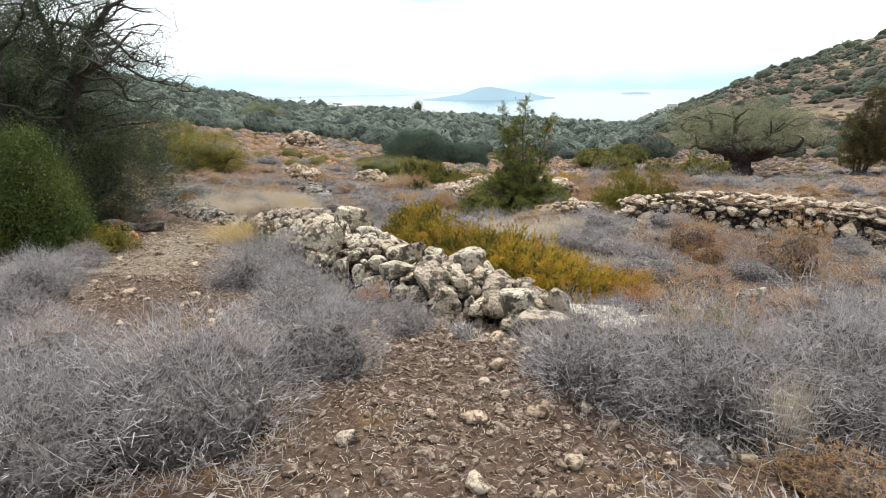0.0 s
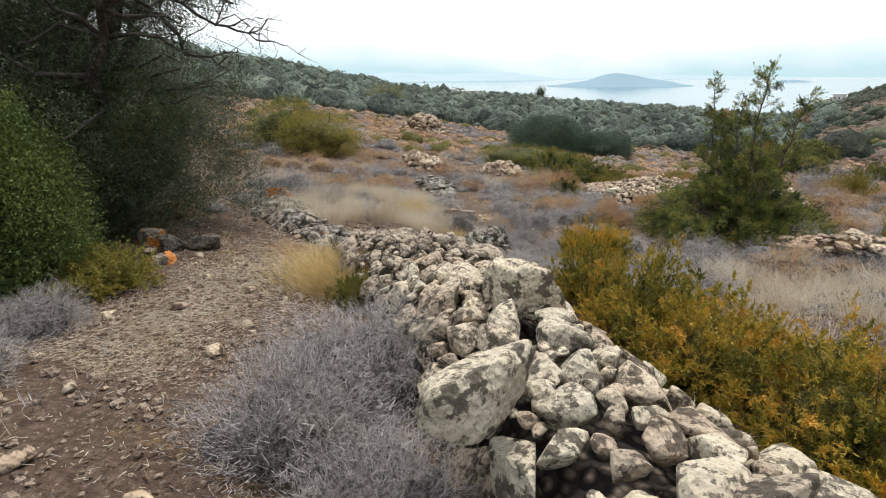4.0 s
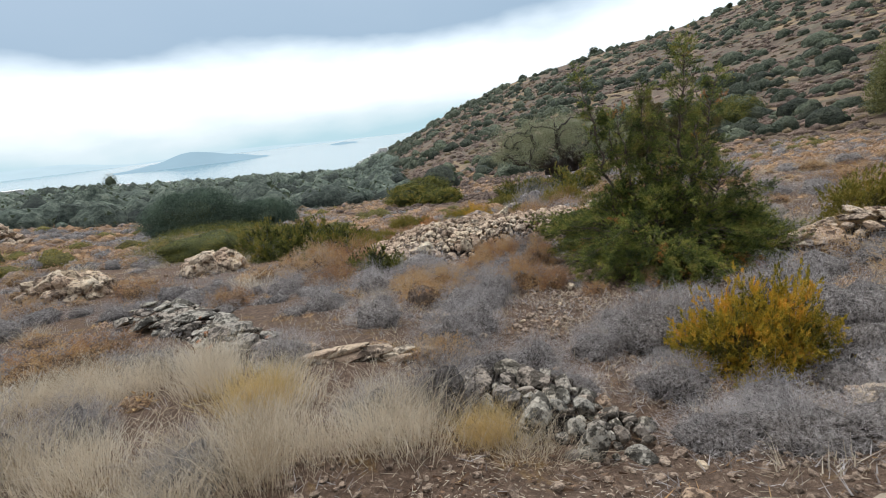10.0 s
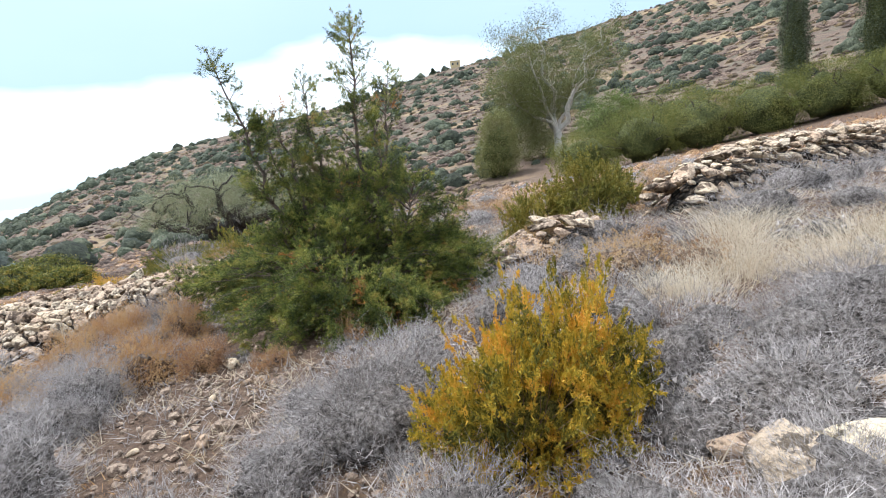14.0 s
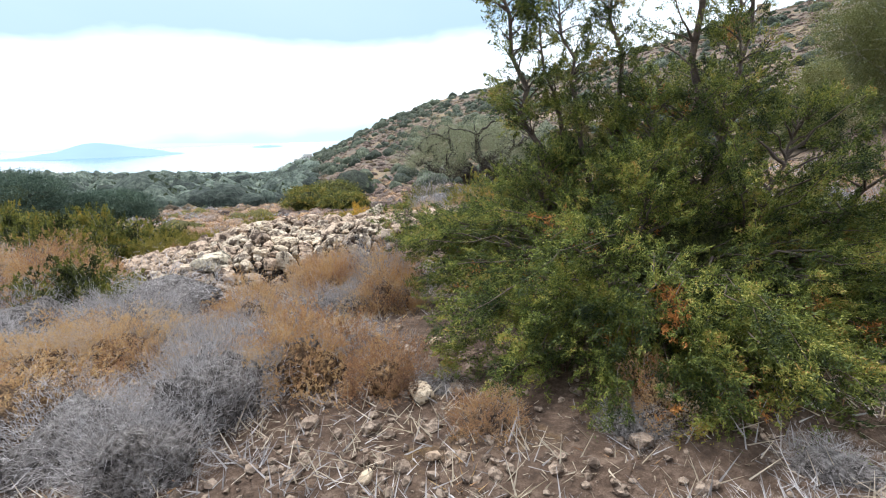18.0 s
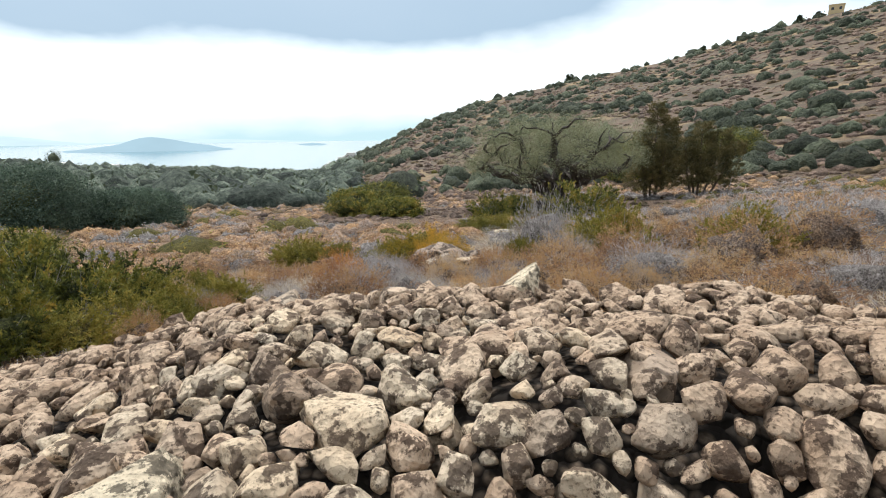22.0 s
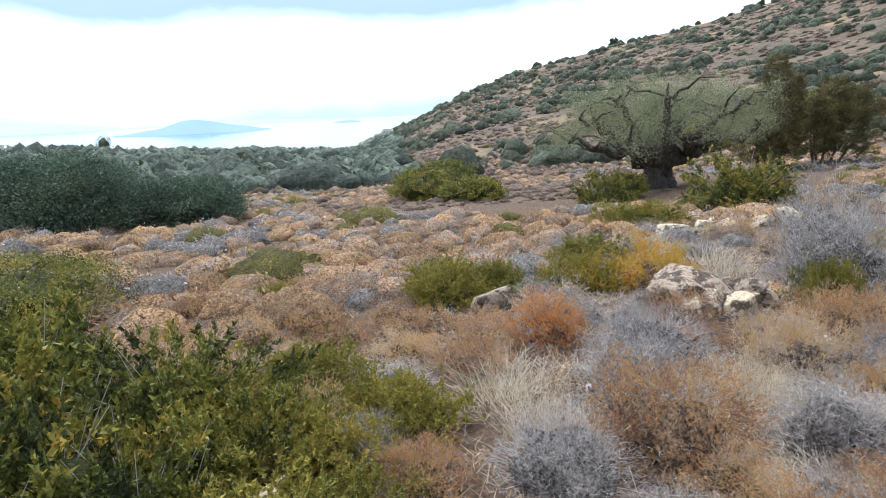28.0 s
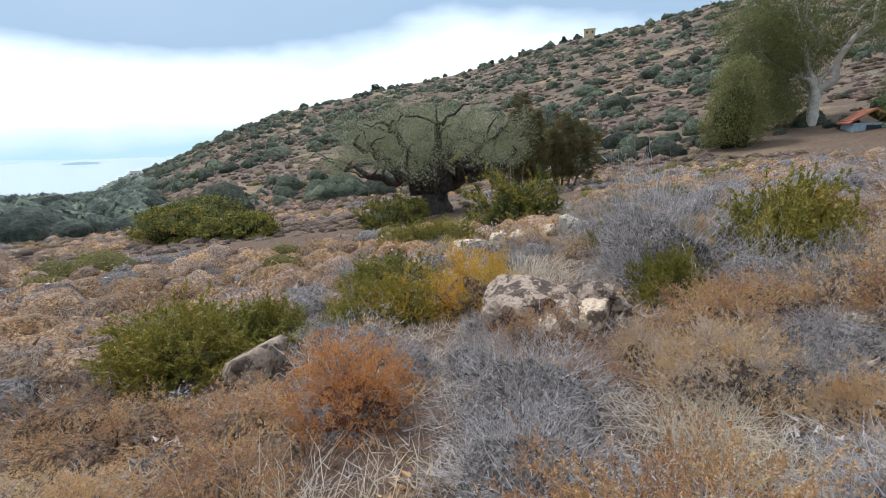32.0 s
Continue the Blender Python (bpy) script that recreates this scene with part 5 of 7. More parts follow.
plants("grey_low", [(6.5, 21.1, 0.6, 0.72), (7.1, 20.35, 0.55, 0.7), (6.2, 20.2, 0.45, 0.5), (8.35, 18.7, 0.8, 0.8), (8.0, 21.2, 0.7, 0.8), (7.7, 20.7, 0.5, 0.7)])
plants("straw", [(2.3, 21.1, 0.42, 0.34), (2.2, 20.6, 0.33, 0.33), (3.65, 20.2, 0.3, 0.3), (3.4, 20.0, 0.3, 0.3), (2.9, 19.4, 0.35, 0.25), (3.5, 19.3, 0.35, 0.22)])


plants("grey_low", [(6.45, 20.95, 0.6, 1.05), (7.1, 21.35, 0.6, 1.1), (8.72, 22.29, 0.60, 0.80), (9.46, 18.38, 0.90, 0.80), (14.99, 21.49, 0.80, 0.80), (14.91, 19.30, 0.90, 0.80), (5.66, 18.33, 0.60, 0.55), (10.05, 17.74, 0.90, 0.70)])
plants("orange_low", [(5.40, 19.46, 0.50, 0.55), (4.75, 18.87, 0.46, 0.55), (6.17, 19.04, 0.60, 0.60), (5.33, 20.04, 0.34, 0.40), (4.65, 18.59, 0.50, 0.50), (8.25, 19.89, 0.50, 0.50), (8.15, 17.54, 0.70, 0.70), (8.13, 19.10, 0.6, 0.6), (7.16, 18.03, 0.7, 0.66), (6.75, 19.35, 0.45, 0.46)])
plants("shrub", [(6.94, 19.94, 0.65, 0.75), (5.87, 20.80, 0.30, 0.40), (7.56, 18.23, 0.60, 0.60)])


plants("orange", [(2.85, 19.12, 0.34, 0.34), (2.92, 18.58, 0.30, 0.30), (3.40, 18.24, 0.34, 0.36), (3.41, 18.77, 0.30, 0.30), (2.75, 18.76, 0.26, 0.26),
                  (3.75, 18.75, 0.38, 0.44), (4.3, 18.15, 0.36, 0.42), (3.2, 19.6, 0.36, 0.42), (4.1, 20.2, 0.38, 0.44), (5.0, 20.3, 0.4, 0.46), (5.85, 19.7, 0.42, 0.5), (2.3, 19.3, 0.3, 0.36), (5.75, 18.9, 0.4, 0.46)], 3)
plants("grey", [(2.89, 18.34, 0.30, 0.32), (2.71, 19.37, 0.24, 0.24), (3.59, 18.44, 0.28, 0.30)])


# ---------------------------------------------------------------- the dry heath that fills the slope
def clear(x, y, r):
    track = [(0.0, -1.0), (0.0, 2.6), (-0.6, 3.2), (-2.3, 4.7), (-3.4, 6.9), (-4.0, 8.6), (-3.3, 9.8), (-1.8, 10.1), (-0.8, 11.7), (0.5, 14.0), (0.5, 18.5), (1.6, 20.1)]
    for (ax, ay), (bx, by) in zip(track, track[1:]):
        t = max(0, min(1, ((x - ax) * (bx - ax) + (y - ay) * (by - ay)) / ((bx - ax) ** 2 + (by - ay) ** 2)))
        if math.hypot(x - ax - t * (bx - ax), y - ay - t * (by - ay)) < r + (0.85 if y < 3.2 else 0.45 if y < 9 else 0.3):
            return False
    if y < 12.5 and -6.0 < x < -2.2 + max(0, y - 9) * 0.3 and y > 4:
        return False
    if heap_depth(x, y) > -r * 0.6:
        return False
    if heap_near_wall(x, y, r):
        return False
    if math.hypot(x - 1.7, y - 12.7) < 1.65 or (-1.2 < x < 0.5 and 12.0 < y < 13.1) or (-0.1 < x < 1.6 and 10.95 < y < 12.2):
        return False
    return all((x - tx) ** 2 + (y - ty) ** 2 > (0.62 * (r + tr)) ** 2 for tx, ty, tr in TAKEN)


def heap_near_wall(x, y, r):
    for line in ([(0.9, 3.9), (-0.75, 5.1), (-1.75, 7.3), (-3.0, 8.9)], [(-1.6, 9.7), (-2.4, 11.3), (-4.1, 15.6)], [(3.5, 9.75), (7.3, 6.9), (13, 2)]):
        for (ax, ay), (bx, by) in zip(line, line[1:]):
            t = max(0, min(1, ((x - ax) * (bx - ax) + (y - ay) * (by - ay)) / ((bx - ax) ** 2 + (by - ay) ** 2)))
            if math.hypot(x - ax - t * (bx - ax), y - ay - t * (by - ay)) < 0.45 + r * 0.6:
                return True
    return False


TAKEN.extend([(5.1, 21.2, 0.85), (4.55, 20.7, 0.5), (5.5, 21.0, 0.5), (3.2, 21.5, 0.6), (3.45, 22.9, 0.5)])
counts = {"grey_low": 0, "orange_low": 0, "straw_low": 0}
for _ in range(9000):
    y = -1.5 + 27 * rng.uniform(0, 1)
    x = rng.uniform(-9 - 0.2 * y, 8 + 0.35 * y) if rng.uniform() < 0.5 else rng.uniform(-2, 7) + (2 if y > 18 else 0)
    r = rng.uniform(0.2, 0.5)
    pick = noise.noise(Vector((x * 0.35, y * 0.35, 7))) + rng.normal() * 0.25
    if y < 13:
        kind = "grey_low" if pick > 0.04 else "straw_low" if pick > -0.16 else "orange_low"
    else:
        kind = "orange_low" if pick > 0.04 else "grey_low" if pick > -0.36 else "straw_low"
    if counts[kind] >= (150 if kind == "grey_low" else 230 if kind == "orange_low" else 110) or not clear(x, y, r):
        continue
    counts[kind] += 1
    if kind == "orange_low" and y > 18 and rng.uniform() < 0.3:
        kind = "grey_low"
    if 18 < y < 22 and 1 < x < 6.2 and kind != "straw_low":
        kind = kind.replace("_low", "")
    plant(kind, x, y, r, r * rng.uniform(0.75, 1.05))


for _ in range(2600):
    x, y = rng.uniform(-6.5, 3.2), rng.uniform(9.5, 17.5)
    r = rng.uniform(0.16, 0.42)
    pick = noise.noise(Vector((x * 0.5, y * 0.5, 4))) + rng.normal() * 0.25
    kind = ("orange_low" if pick > 0.0 else "grey_low") if y > 13 else ("straw_low" if pick > 0.15 and x < 0 else "grey_low")
    if counts[kind] < 225 and clear(x, y, r):
        counts[kind] += 1
        plant(kind, x, y, r, r * rng.uniform(0.75, 1.1))

def heath_core(seed, base):
    v, f = lumpy(base, seed, 0.34, 1.7)
    f = f[v[f][:, :, 2].max(axis=1) > -0.1]
    v = v * 0.86
    v[:, 2] = np.where(v[:, 2] < 0, v[:, 2] * 0.2, v[:, 2])
    used = np.unique(f)
    return v[used], np.searchsorted(used, f)


HEATH_CORES = [heath_core(700 + k, ICO2) for k in range(8)]
HEATH_CORES_FAR = [heath_core(720 + k, ICO1) for k in range(8)]


def dome_chunk(r, h, n, size, far):
    """A low cushion: the lumpy tangle, and small twigs or leaf tufts that bristle from it."""
    z, a = rng.uniform(0.03, 1, n), rng.uniform(0, 6.28, n)
    c = np.sqrt(1 - z ** 2)
    d = np.column_stack([c * np.cos(a), c * np.sin(a), z])
    p = d * (rng.uniform(0.8, 1.0, n) * (1 + 0.14 * np.sin(3 * a + r * 90) + 0.10 * np.sin(7 * a + 5 * z)))[:, None]
    v, f = spikes(p, p + unit(d + rng.normal(size=(n, 3)) * 0.7) * size * rng.uniform(0.6, 1.4, n)[:, None], size * 0.42)
    cv, cf = (HEATH_CORES_FAR if far else HEATH_CORES)[int(rng.integers(8))]
    a = rng.uniform(0, 6.28)
    c, s = math.cos(a), math.sin(a)
    cv = cv @ np.array([[c, s, 0], [-s, c, 0], [0, 0, 1]])
    k = np.array([r, r, h])
    return (v * k, f), (cv * k, cf)


def heath(name, label, mat, inner, n, x0, x1, y0, y1, rmin, rmax, leafn, leafs, keep):
    chunks, cores = [], []
    for _ in range(n):
        y = y0 + (y1 - y0) * rng.uniform() ** 1.25
        x = rng.uniform(x0 - 0.5 * y, x1 + 0.85 * y)
        if not keep(x, y):
            continue
        far = math.hypot(x - 2, y - 19) > 22
        r = rng.uniform(rmin, rmax)
        (v, f), (cv, cf) = dome_chunk(r, r * rng.uniform(0.6, 0.95), leafn if far else int(leafn * 1.8), leafs, far)
        at = np.array([x, y, gz(x, y) - 0.05])
        chunks.append((v + at, f))
        cores.append((cv + at, cf))
    ob = tagged(new(name, mesh_of(name, *join(chunks), mat)), label, "heath", kind="stuff")
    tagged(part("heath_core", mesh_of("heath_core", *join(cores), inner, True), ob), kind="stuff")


def beyond(x, y):
    return (y > 24 or x > 7.5 + 0.35 * y or x < -9 - 0.2 * y) and not (6 < x < 26 and 27 < y < 40 and x + y > 41) and not math.hypot(x - 19, y - 32) < 3


def patchy(lo, hi, z):
    def keep(x, y):
        return beyond(x, y) and lo < noise.noise(Vector((x * 0.16, y * 0.16, z))) + rng.normal() * 0.2 < hi
    return keep


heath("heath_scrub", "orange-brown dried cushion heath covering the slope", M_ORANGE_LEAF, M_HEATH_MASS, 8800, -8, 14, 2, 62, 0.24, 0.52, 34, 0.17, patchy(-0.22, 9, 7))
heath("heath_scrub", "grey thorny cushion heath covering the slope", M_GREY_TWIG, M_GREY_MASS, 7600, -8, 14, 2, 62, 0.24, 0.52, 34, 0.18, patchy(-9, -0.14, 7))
heath("heath_scrub", "olive green low shrubs scattered in the heath", M_OLIVE_SHRUB, M_SHRUB_MASS, 210, -8, 14, 22, 70, 0.4, 0.9, 80, 0.12, patchy(-9, 9, 2))


def ground_cover(name, label, n, mat, length, width, most, pick):
    """Low dead tufts that fill the gaps between the bushes."""
    at = []
    while len(at) < n:
        y = -1.5 + 28 * rng.uniform()
        x = rng.uniform(-7 - 0.15 * y, 7 + 0.3 * y) if rng.uniform() < 0.4 else rng.uniform(-2.5, 6) + (1.5 if y > 18 else 0)
        if pick < noise.noise(Vector((x * 0.7, y * 0.7, 5 * length))) + 0.5 * rng.uniform() and open_soil(x, y):
            at.append((x, y, gz(x, y)))
    at = np.repeat(np.array(at), most, axis=0)
    m = len(at)
    at = at + np.column_stack([rng.normal(size=(m, 2)) * 0.045, np.full(m, -0.01)])
    way = np.column_stack([rng.normal(size=(m, 2)) * 0.75, rng.uniform(0.15, 1.0, m)])
    v, f = spikes(at, at + unit(way) * length * rng.uniform(0.4, 1.3, m)[:, None], width * 1.3)
    tagged(new(name, mesh_of(name, v, f, mat)), label, "ground cover", kind="stuff")


def open_soil(x, y):
    track = [(0.0, -1.0), (0.0, 2.6), (-0.6, 3.2), (-2.3, 4.7), (-3.4, 6.9), (-4.0, 8.6)]
    for (ax, ay), (bx, by) in zip(track, track[1:]):
        t = max(0, min(1, ((x - ax) * (bx - ax) + (y - ay) * (by - ay)) / ((bx - ax) ** 2 + (by - ay) ** 2)))
        if math.hypot(x - ax - t * (bx - ax), y - ay - t * (by - ay)) < 0.75:
            return False
    return heap_depth(x, y) < -0.05


ground_cover("dry_herbs", "grey dead twigs and herbs covering the stony soil", 7800, M_GREY_TWIG, 0.11, 0.006, 9, 0.0)
ground_cover("dry_herbs", "bleached short dead grass between the bushes", 6400, M_STRAW, 0.13, 0.006, 9, 0.05)
ground_cover("dry_herbs", "orange-brown dead herbs between the bushes", 4000, M_ORANGE_LEAF, 0.065, 0.006, 10, 0.05)


def in_gaps(x, y):
    return y < 26 and -8 < x < 13 and clear(x, y, 0.05)


heath("heath_scrub", "small grey-brown dry cushions between the larger bushes", M_GREY_TWIG, M_GREY_MASS, 1100, -4, 4, 0, 26, 0.08, 0.2, 36, 0.3, in_gaps)
heath("heath_scrub", "small orange dry cushions between the larger bushes", M_ORANGE_LEAF, M_HEATH_MASS, 1100, -3, 4, 10, 27, 0.08, 0.22, 40, 0.24, in_gaps)


# ---------------------------------------------------------------- distant slopes
def far_scrub():
    """Rounded evergreen bushes dotted over the hillsides, thick in the valley and sparse on the dry slope."""
    protos, round_ones = [], []
    for k in range(10):
        cv, cf = heath_core(800 + k, ICO1)
        cv[:, 2] *= 1.05
        p, d = dome_points(16, 0.1, 0.85, 1.0, k * 1.7)
        side = unit(np.cross(d, rng.normal(size=(16, 3))))
        nv, nf = heath_core(820 + k, ICO2)
        round_ones.append((nv * np.array([1.1, 1.1, 1.15]), nf))
        protos.append(((cv * 1.1, cf), leaves(p - side * 0.1, side + d * 0.2 + rng.normal(size=(16, 3)) * 0.4, 0.2, 0.16)))
    chunks, cores, valley_cores, tries = [], [], [], 0
    while len(chunks) < 8200 and tries < 90000:
        tries += 1
        az = rng.uniform(-118, 62)
        r = 48 + 620 * rng.uniform(0, 1) ** 1.2
        x, y = -r * math.sin(radians(az)), 10 + r * math.cos(radians(az))
        rr = float(np.interp(az, RIDGE_AZ, RIDGE_R))
        if r > rr * 1.05:
            continue
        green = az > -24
        dens = noise.noise(Vector((x / 30, y / 30, 1))) * 0.6 + (0.72 if green else 0.30)
        if not green and r < 120:
            dens -= 0.12
        if rng.uniform() > dens:
            continue
        s = rng.uniform(0.7, 2.3) * (1.15 if green else 0.9) * (0.65 + r / 380)
        if rng.uniform() < 0.1:
            s *= 1.5
        pick = int(rng.integers(10))
        (cv, cf), (v, f) = protos[pick]
        if r < 170:
            cv, cf = round_ones[pick]
        a = rng.uniform(0, 6.28)
        c, sn = math.cos(a), math.sin(a)
        turn = np.array([[c, sn, 0], [-sn, c, 0], [0, 0, 1]]) * np.array([s, s * rng.uniform(0.8, 1.25), s * rng.uniform(0.75, 1.15)])
        at = np.array([x, y, gz(x, y) - 0.12 * s])
        chunks.append((v @ turn + at, f))
        (valley_cores if green else cores).append((cv @ turn + at, cf))
    ob = tagged(new("hill_scrub", mesh_of("hill_scrub", *join(chunks), M_FAR_SCRUB)), "dark green evergreen scrub dotted over the far slopes", "scrub", kind="stuff")
    tagged(part("scrub_core", mesh_of("scrub_core", *join(cores), M_HAZY_HILL_MASS, True), ob), kind="stuff")
    tagged(part("hazy_valley_core", mesh_of("hazy_valley_core", *join(valley_cores), M_HAZY_VALLEY_MASS, True), ob), kind="stuff")


far_scrub()


def far_phrygana(label, n, mat, seed, small, large):
    """Low dry cushions that cover the soil between the evergreen bushes of the hillside."""
    protos = [heath_core(860 + k, ICO1) for k in range(8)]
    chunks, tries = [], 0
    while len(chunks) < n and tries < n * 12:
        tries += 1
        az = rng.uniform(-118, -2)
        r = 27 + 290 * rng.uniform(0, 1) ** 1.25
        x, y = -r * math.sin(radians(az)), 10 + r * math.cos(radians(az))
        if r > float(np.interp(az, RIDGE_AZ, RIDGE_R)) * 1.02 or noise.noise(Vector((x / 16, y / 16, seed))) + rng.normal() * 0.22 < -0.05:
            continue
        if math.hypot(x - 45.5, y - 18) < 7 or math.hypot(x - 19.1, y - 32.6) < 1.6 or (az < -75 and r < 44):
            continue
        s = rng.uniform(small, large) * (0.75 + r / 300) * min(1.0, max(0.3, (r - 14) / 34))
        v, f = protos[int(rng.integers(8))]
        chunks.append((v * np.array([s, s * rng.uniform(0.8, 1.3), s * rng.uniform(0.5, 0.85)]) + np.array([x, y, gz(x, y) - 0.1 * s]), f))
    ob = new("hill_heath", mesh_of("hill_heath", *join(chunks), mat, True))
    tagged(ob, label, "scrub", kind="stuff")


M_HILL_DRY = mass_material("distant_dry_heath", (0.075, 0.055, 0.046), (0.18, 0.132, 0.108), (0.31, 0.235, 0.19), 2.4, 0.07, 0.3, 0.45)
M_HILL_OLIVE = mass_material("distant_low_green_heath", (0.05, 0.04, 0.025), (0.145, 0.11, 0.068), (0.26, 0.195, 0.12), 2.4, 0.07, 0.3, 0.45)
far_phrygana("grey-brown dry low heath over the far slope", 9500, M_HILL_DRY, 3.1, 0.4, 1.0)
far_phrygana("brownish green low heath over the far slope", 3600, M_HILL_OLIVE, 8.4, 0.4, 1.05)


# ---------------------------------------------------------------- trees
def tree(name, label, x, y, trunk_parts, leaf_mesh, bark, z=None):
    ob = thing(name, label, "tree", (x, y, (gz(x, y) if z is None else z) - 0.05))
    part("trunk", mesh_of("trunk", *join(trunk_parts), bark, True), ob)
    part("crown", leaf_mesh, ob)
    return ob


def clump_leaves(centres, per, spread, length, width, mat, droop=0.0, out=None):
    n = len(centres) * per
    i = np.repeat(np.arange(len(centres)), per)
    spread = np.asarray(spread)
    at = centres[i] + rng.normal(size=(n, 3)) * spread
    way = rng.normal(size=(n, 3)) * 0.8 + np.array([0, 0, -droop])
    if out is not None:
        way = way + out[i]
    return mesh_of("crown", *leaves(at, way, length * rng.uniform(0.7, 1.3, n), width * rng.uniform(0.7, 1.3, n)), mat)


def olive_tree(x, y, s):
    limbs, centres = [], []
    for a, r0 in ((0, 0.42), (75, 0.34), (150, 0.38), (215, 0.40), (290, 0.34)):
        c = np.array([math.cos(radians(a)), math.sin(radians(a))])
        limbs.append(tube(bent((*(c * 0.38 * s), -0.1), (*(c * 0.22 * s), 1.35 * s), 8, 0, 0.05), np.linspace(r0 * 1.0, r0 * 0.6, 8) * s, 9))
    for a, ln, rise in ((200, 3.7, 0.5), (165, 3.3, 1.4), (90, 2.8, 1.7), (20, 3.2, 1.4), (340, 3.7, 0.6), (270, 2.6, 1.5), (50, 2.0, 2.3), (230, 2.0, 2.2), (120, 3.6, 0.6), (300, 3.0, 0.9), (0, 2.2, 2.2), (185, 2.6, 1.9)):
        c = np.array([math.cos(radians(a)), math.sin(radians(a))])
        end = np.array([*(c * ln), 1.3 + rise]) * s
        line = bent((0.25 * c[0] * s, 0.25 * c[1] * s, 1.0 * s), end, 10, 0.04, 0.05)
        limbs.append(tube(line, np.linspace(0.29, 0.045, 10) * s, 7))
        for k in range(5, 10):
            for _ in range(3):
                centres.append(line[k] + rng.normal(size=3) * np.array([0.4, 0.4, 0.25]) * s + np.array([0, 0, 0.25 * s]))
        for _ in range(9):
            k = int(rng.integers(3, 10))
            tip = line[k] + np.array([*(rng.normal(size=2) * 0.7), rng.uniform(-0.1, 0.95)]) * s
            limbs.append(tube(bent(line[k], tip, 5, 0.05), np.linspace(0.06, 0.012, 5) * s, 5))
            for _ in range(4):
                centres.append(tip + rng.normal(size=3) * np.array([0.35, 0.35, 0.2]) * s)
    for _ in range(300):
        a, q = rng.uniform(0, 6.28), math.sqrt(rng.uniform(0, 1))
        top = 1.75 + 2.05 * math.sqrt(max(0.0, 1 - q ** 2.4)) + 0.28 * math.sin(3 * a + 4 * q)
        low = 2.25 - 0.35 * q ** 3
        z = top - (top - low) * rng.uniform(0, 1) ** 2.2
        centres.append(np.array([math.cos(a) * 3.75 * q, math.sin(a) * 3.4 * q, z]) * s)
    centres = np.array(centres)
    centres = centres[(centres[:, 2] > (2.75 - 0.25 * np.hypot(centres[:, 0], centres[:, 1]) / s) * s) | ((np.hypot(centres[:, 0], centres[:, 1]) > 2.5 * s) & (centres[:, 2] > 1.4 * s))]
    crown = clump_leaves(centres, 110, (0.19 * s, 0.19 * s, 0.13 * s), 0.056 * s, 0.021 * s, M_OLIVE_LEAF, 0.2)
    tree("olive_tree", "old olive tree with thick gnarled trunk and wide grey-green crown", x, y, limbs, crown, M_BARK)


olive_tree(19.1, 32.6, 1.15)


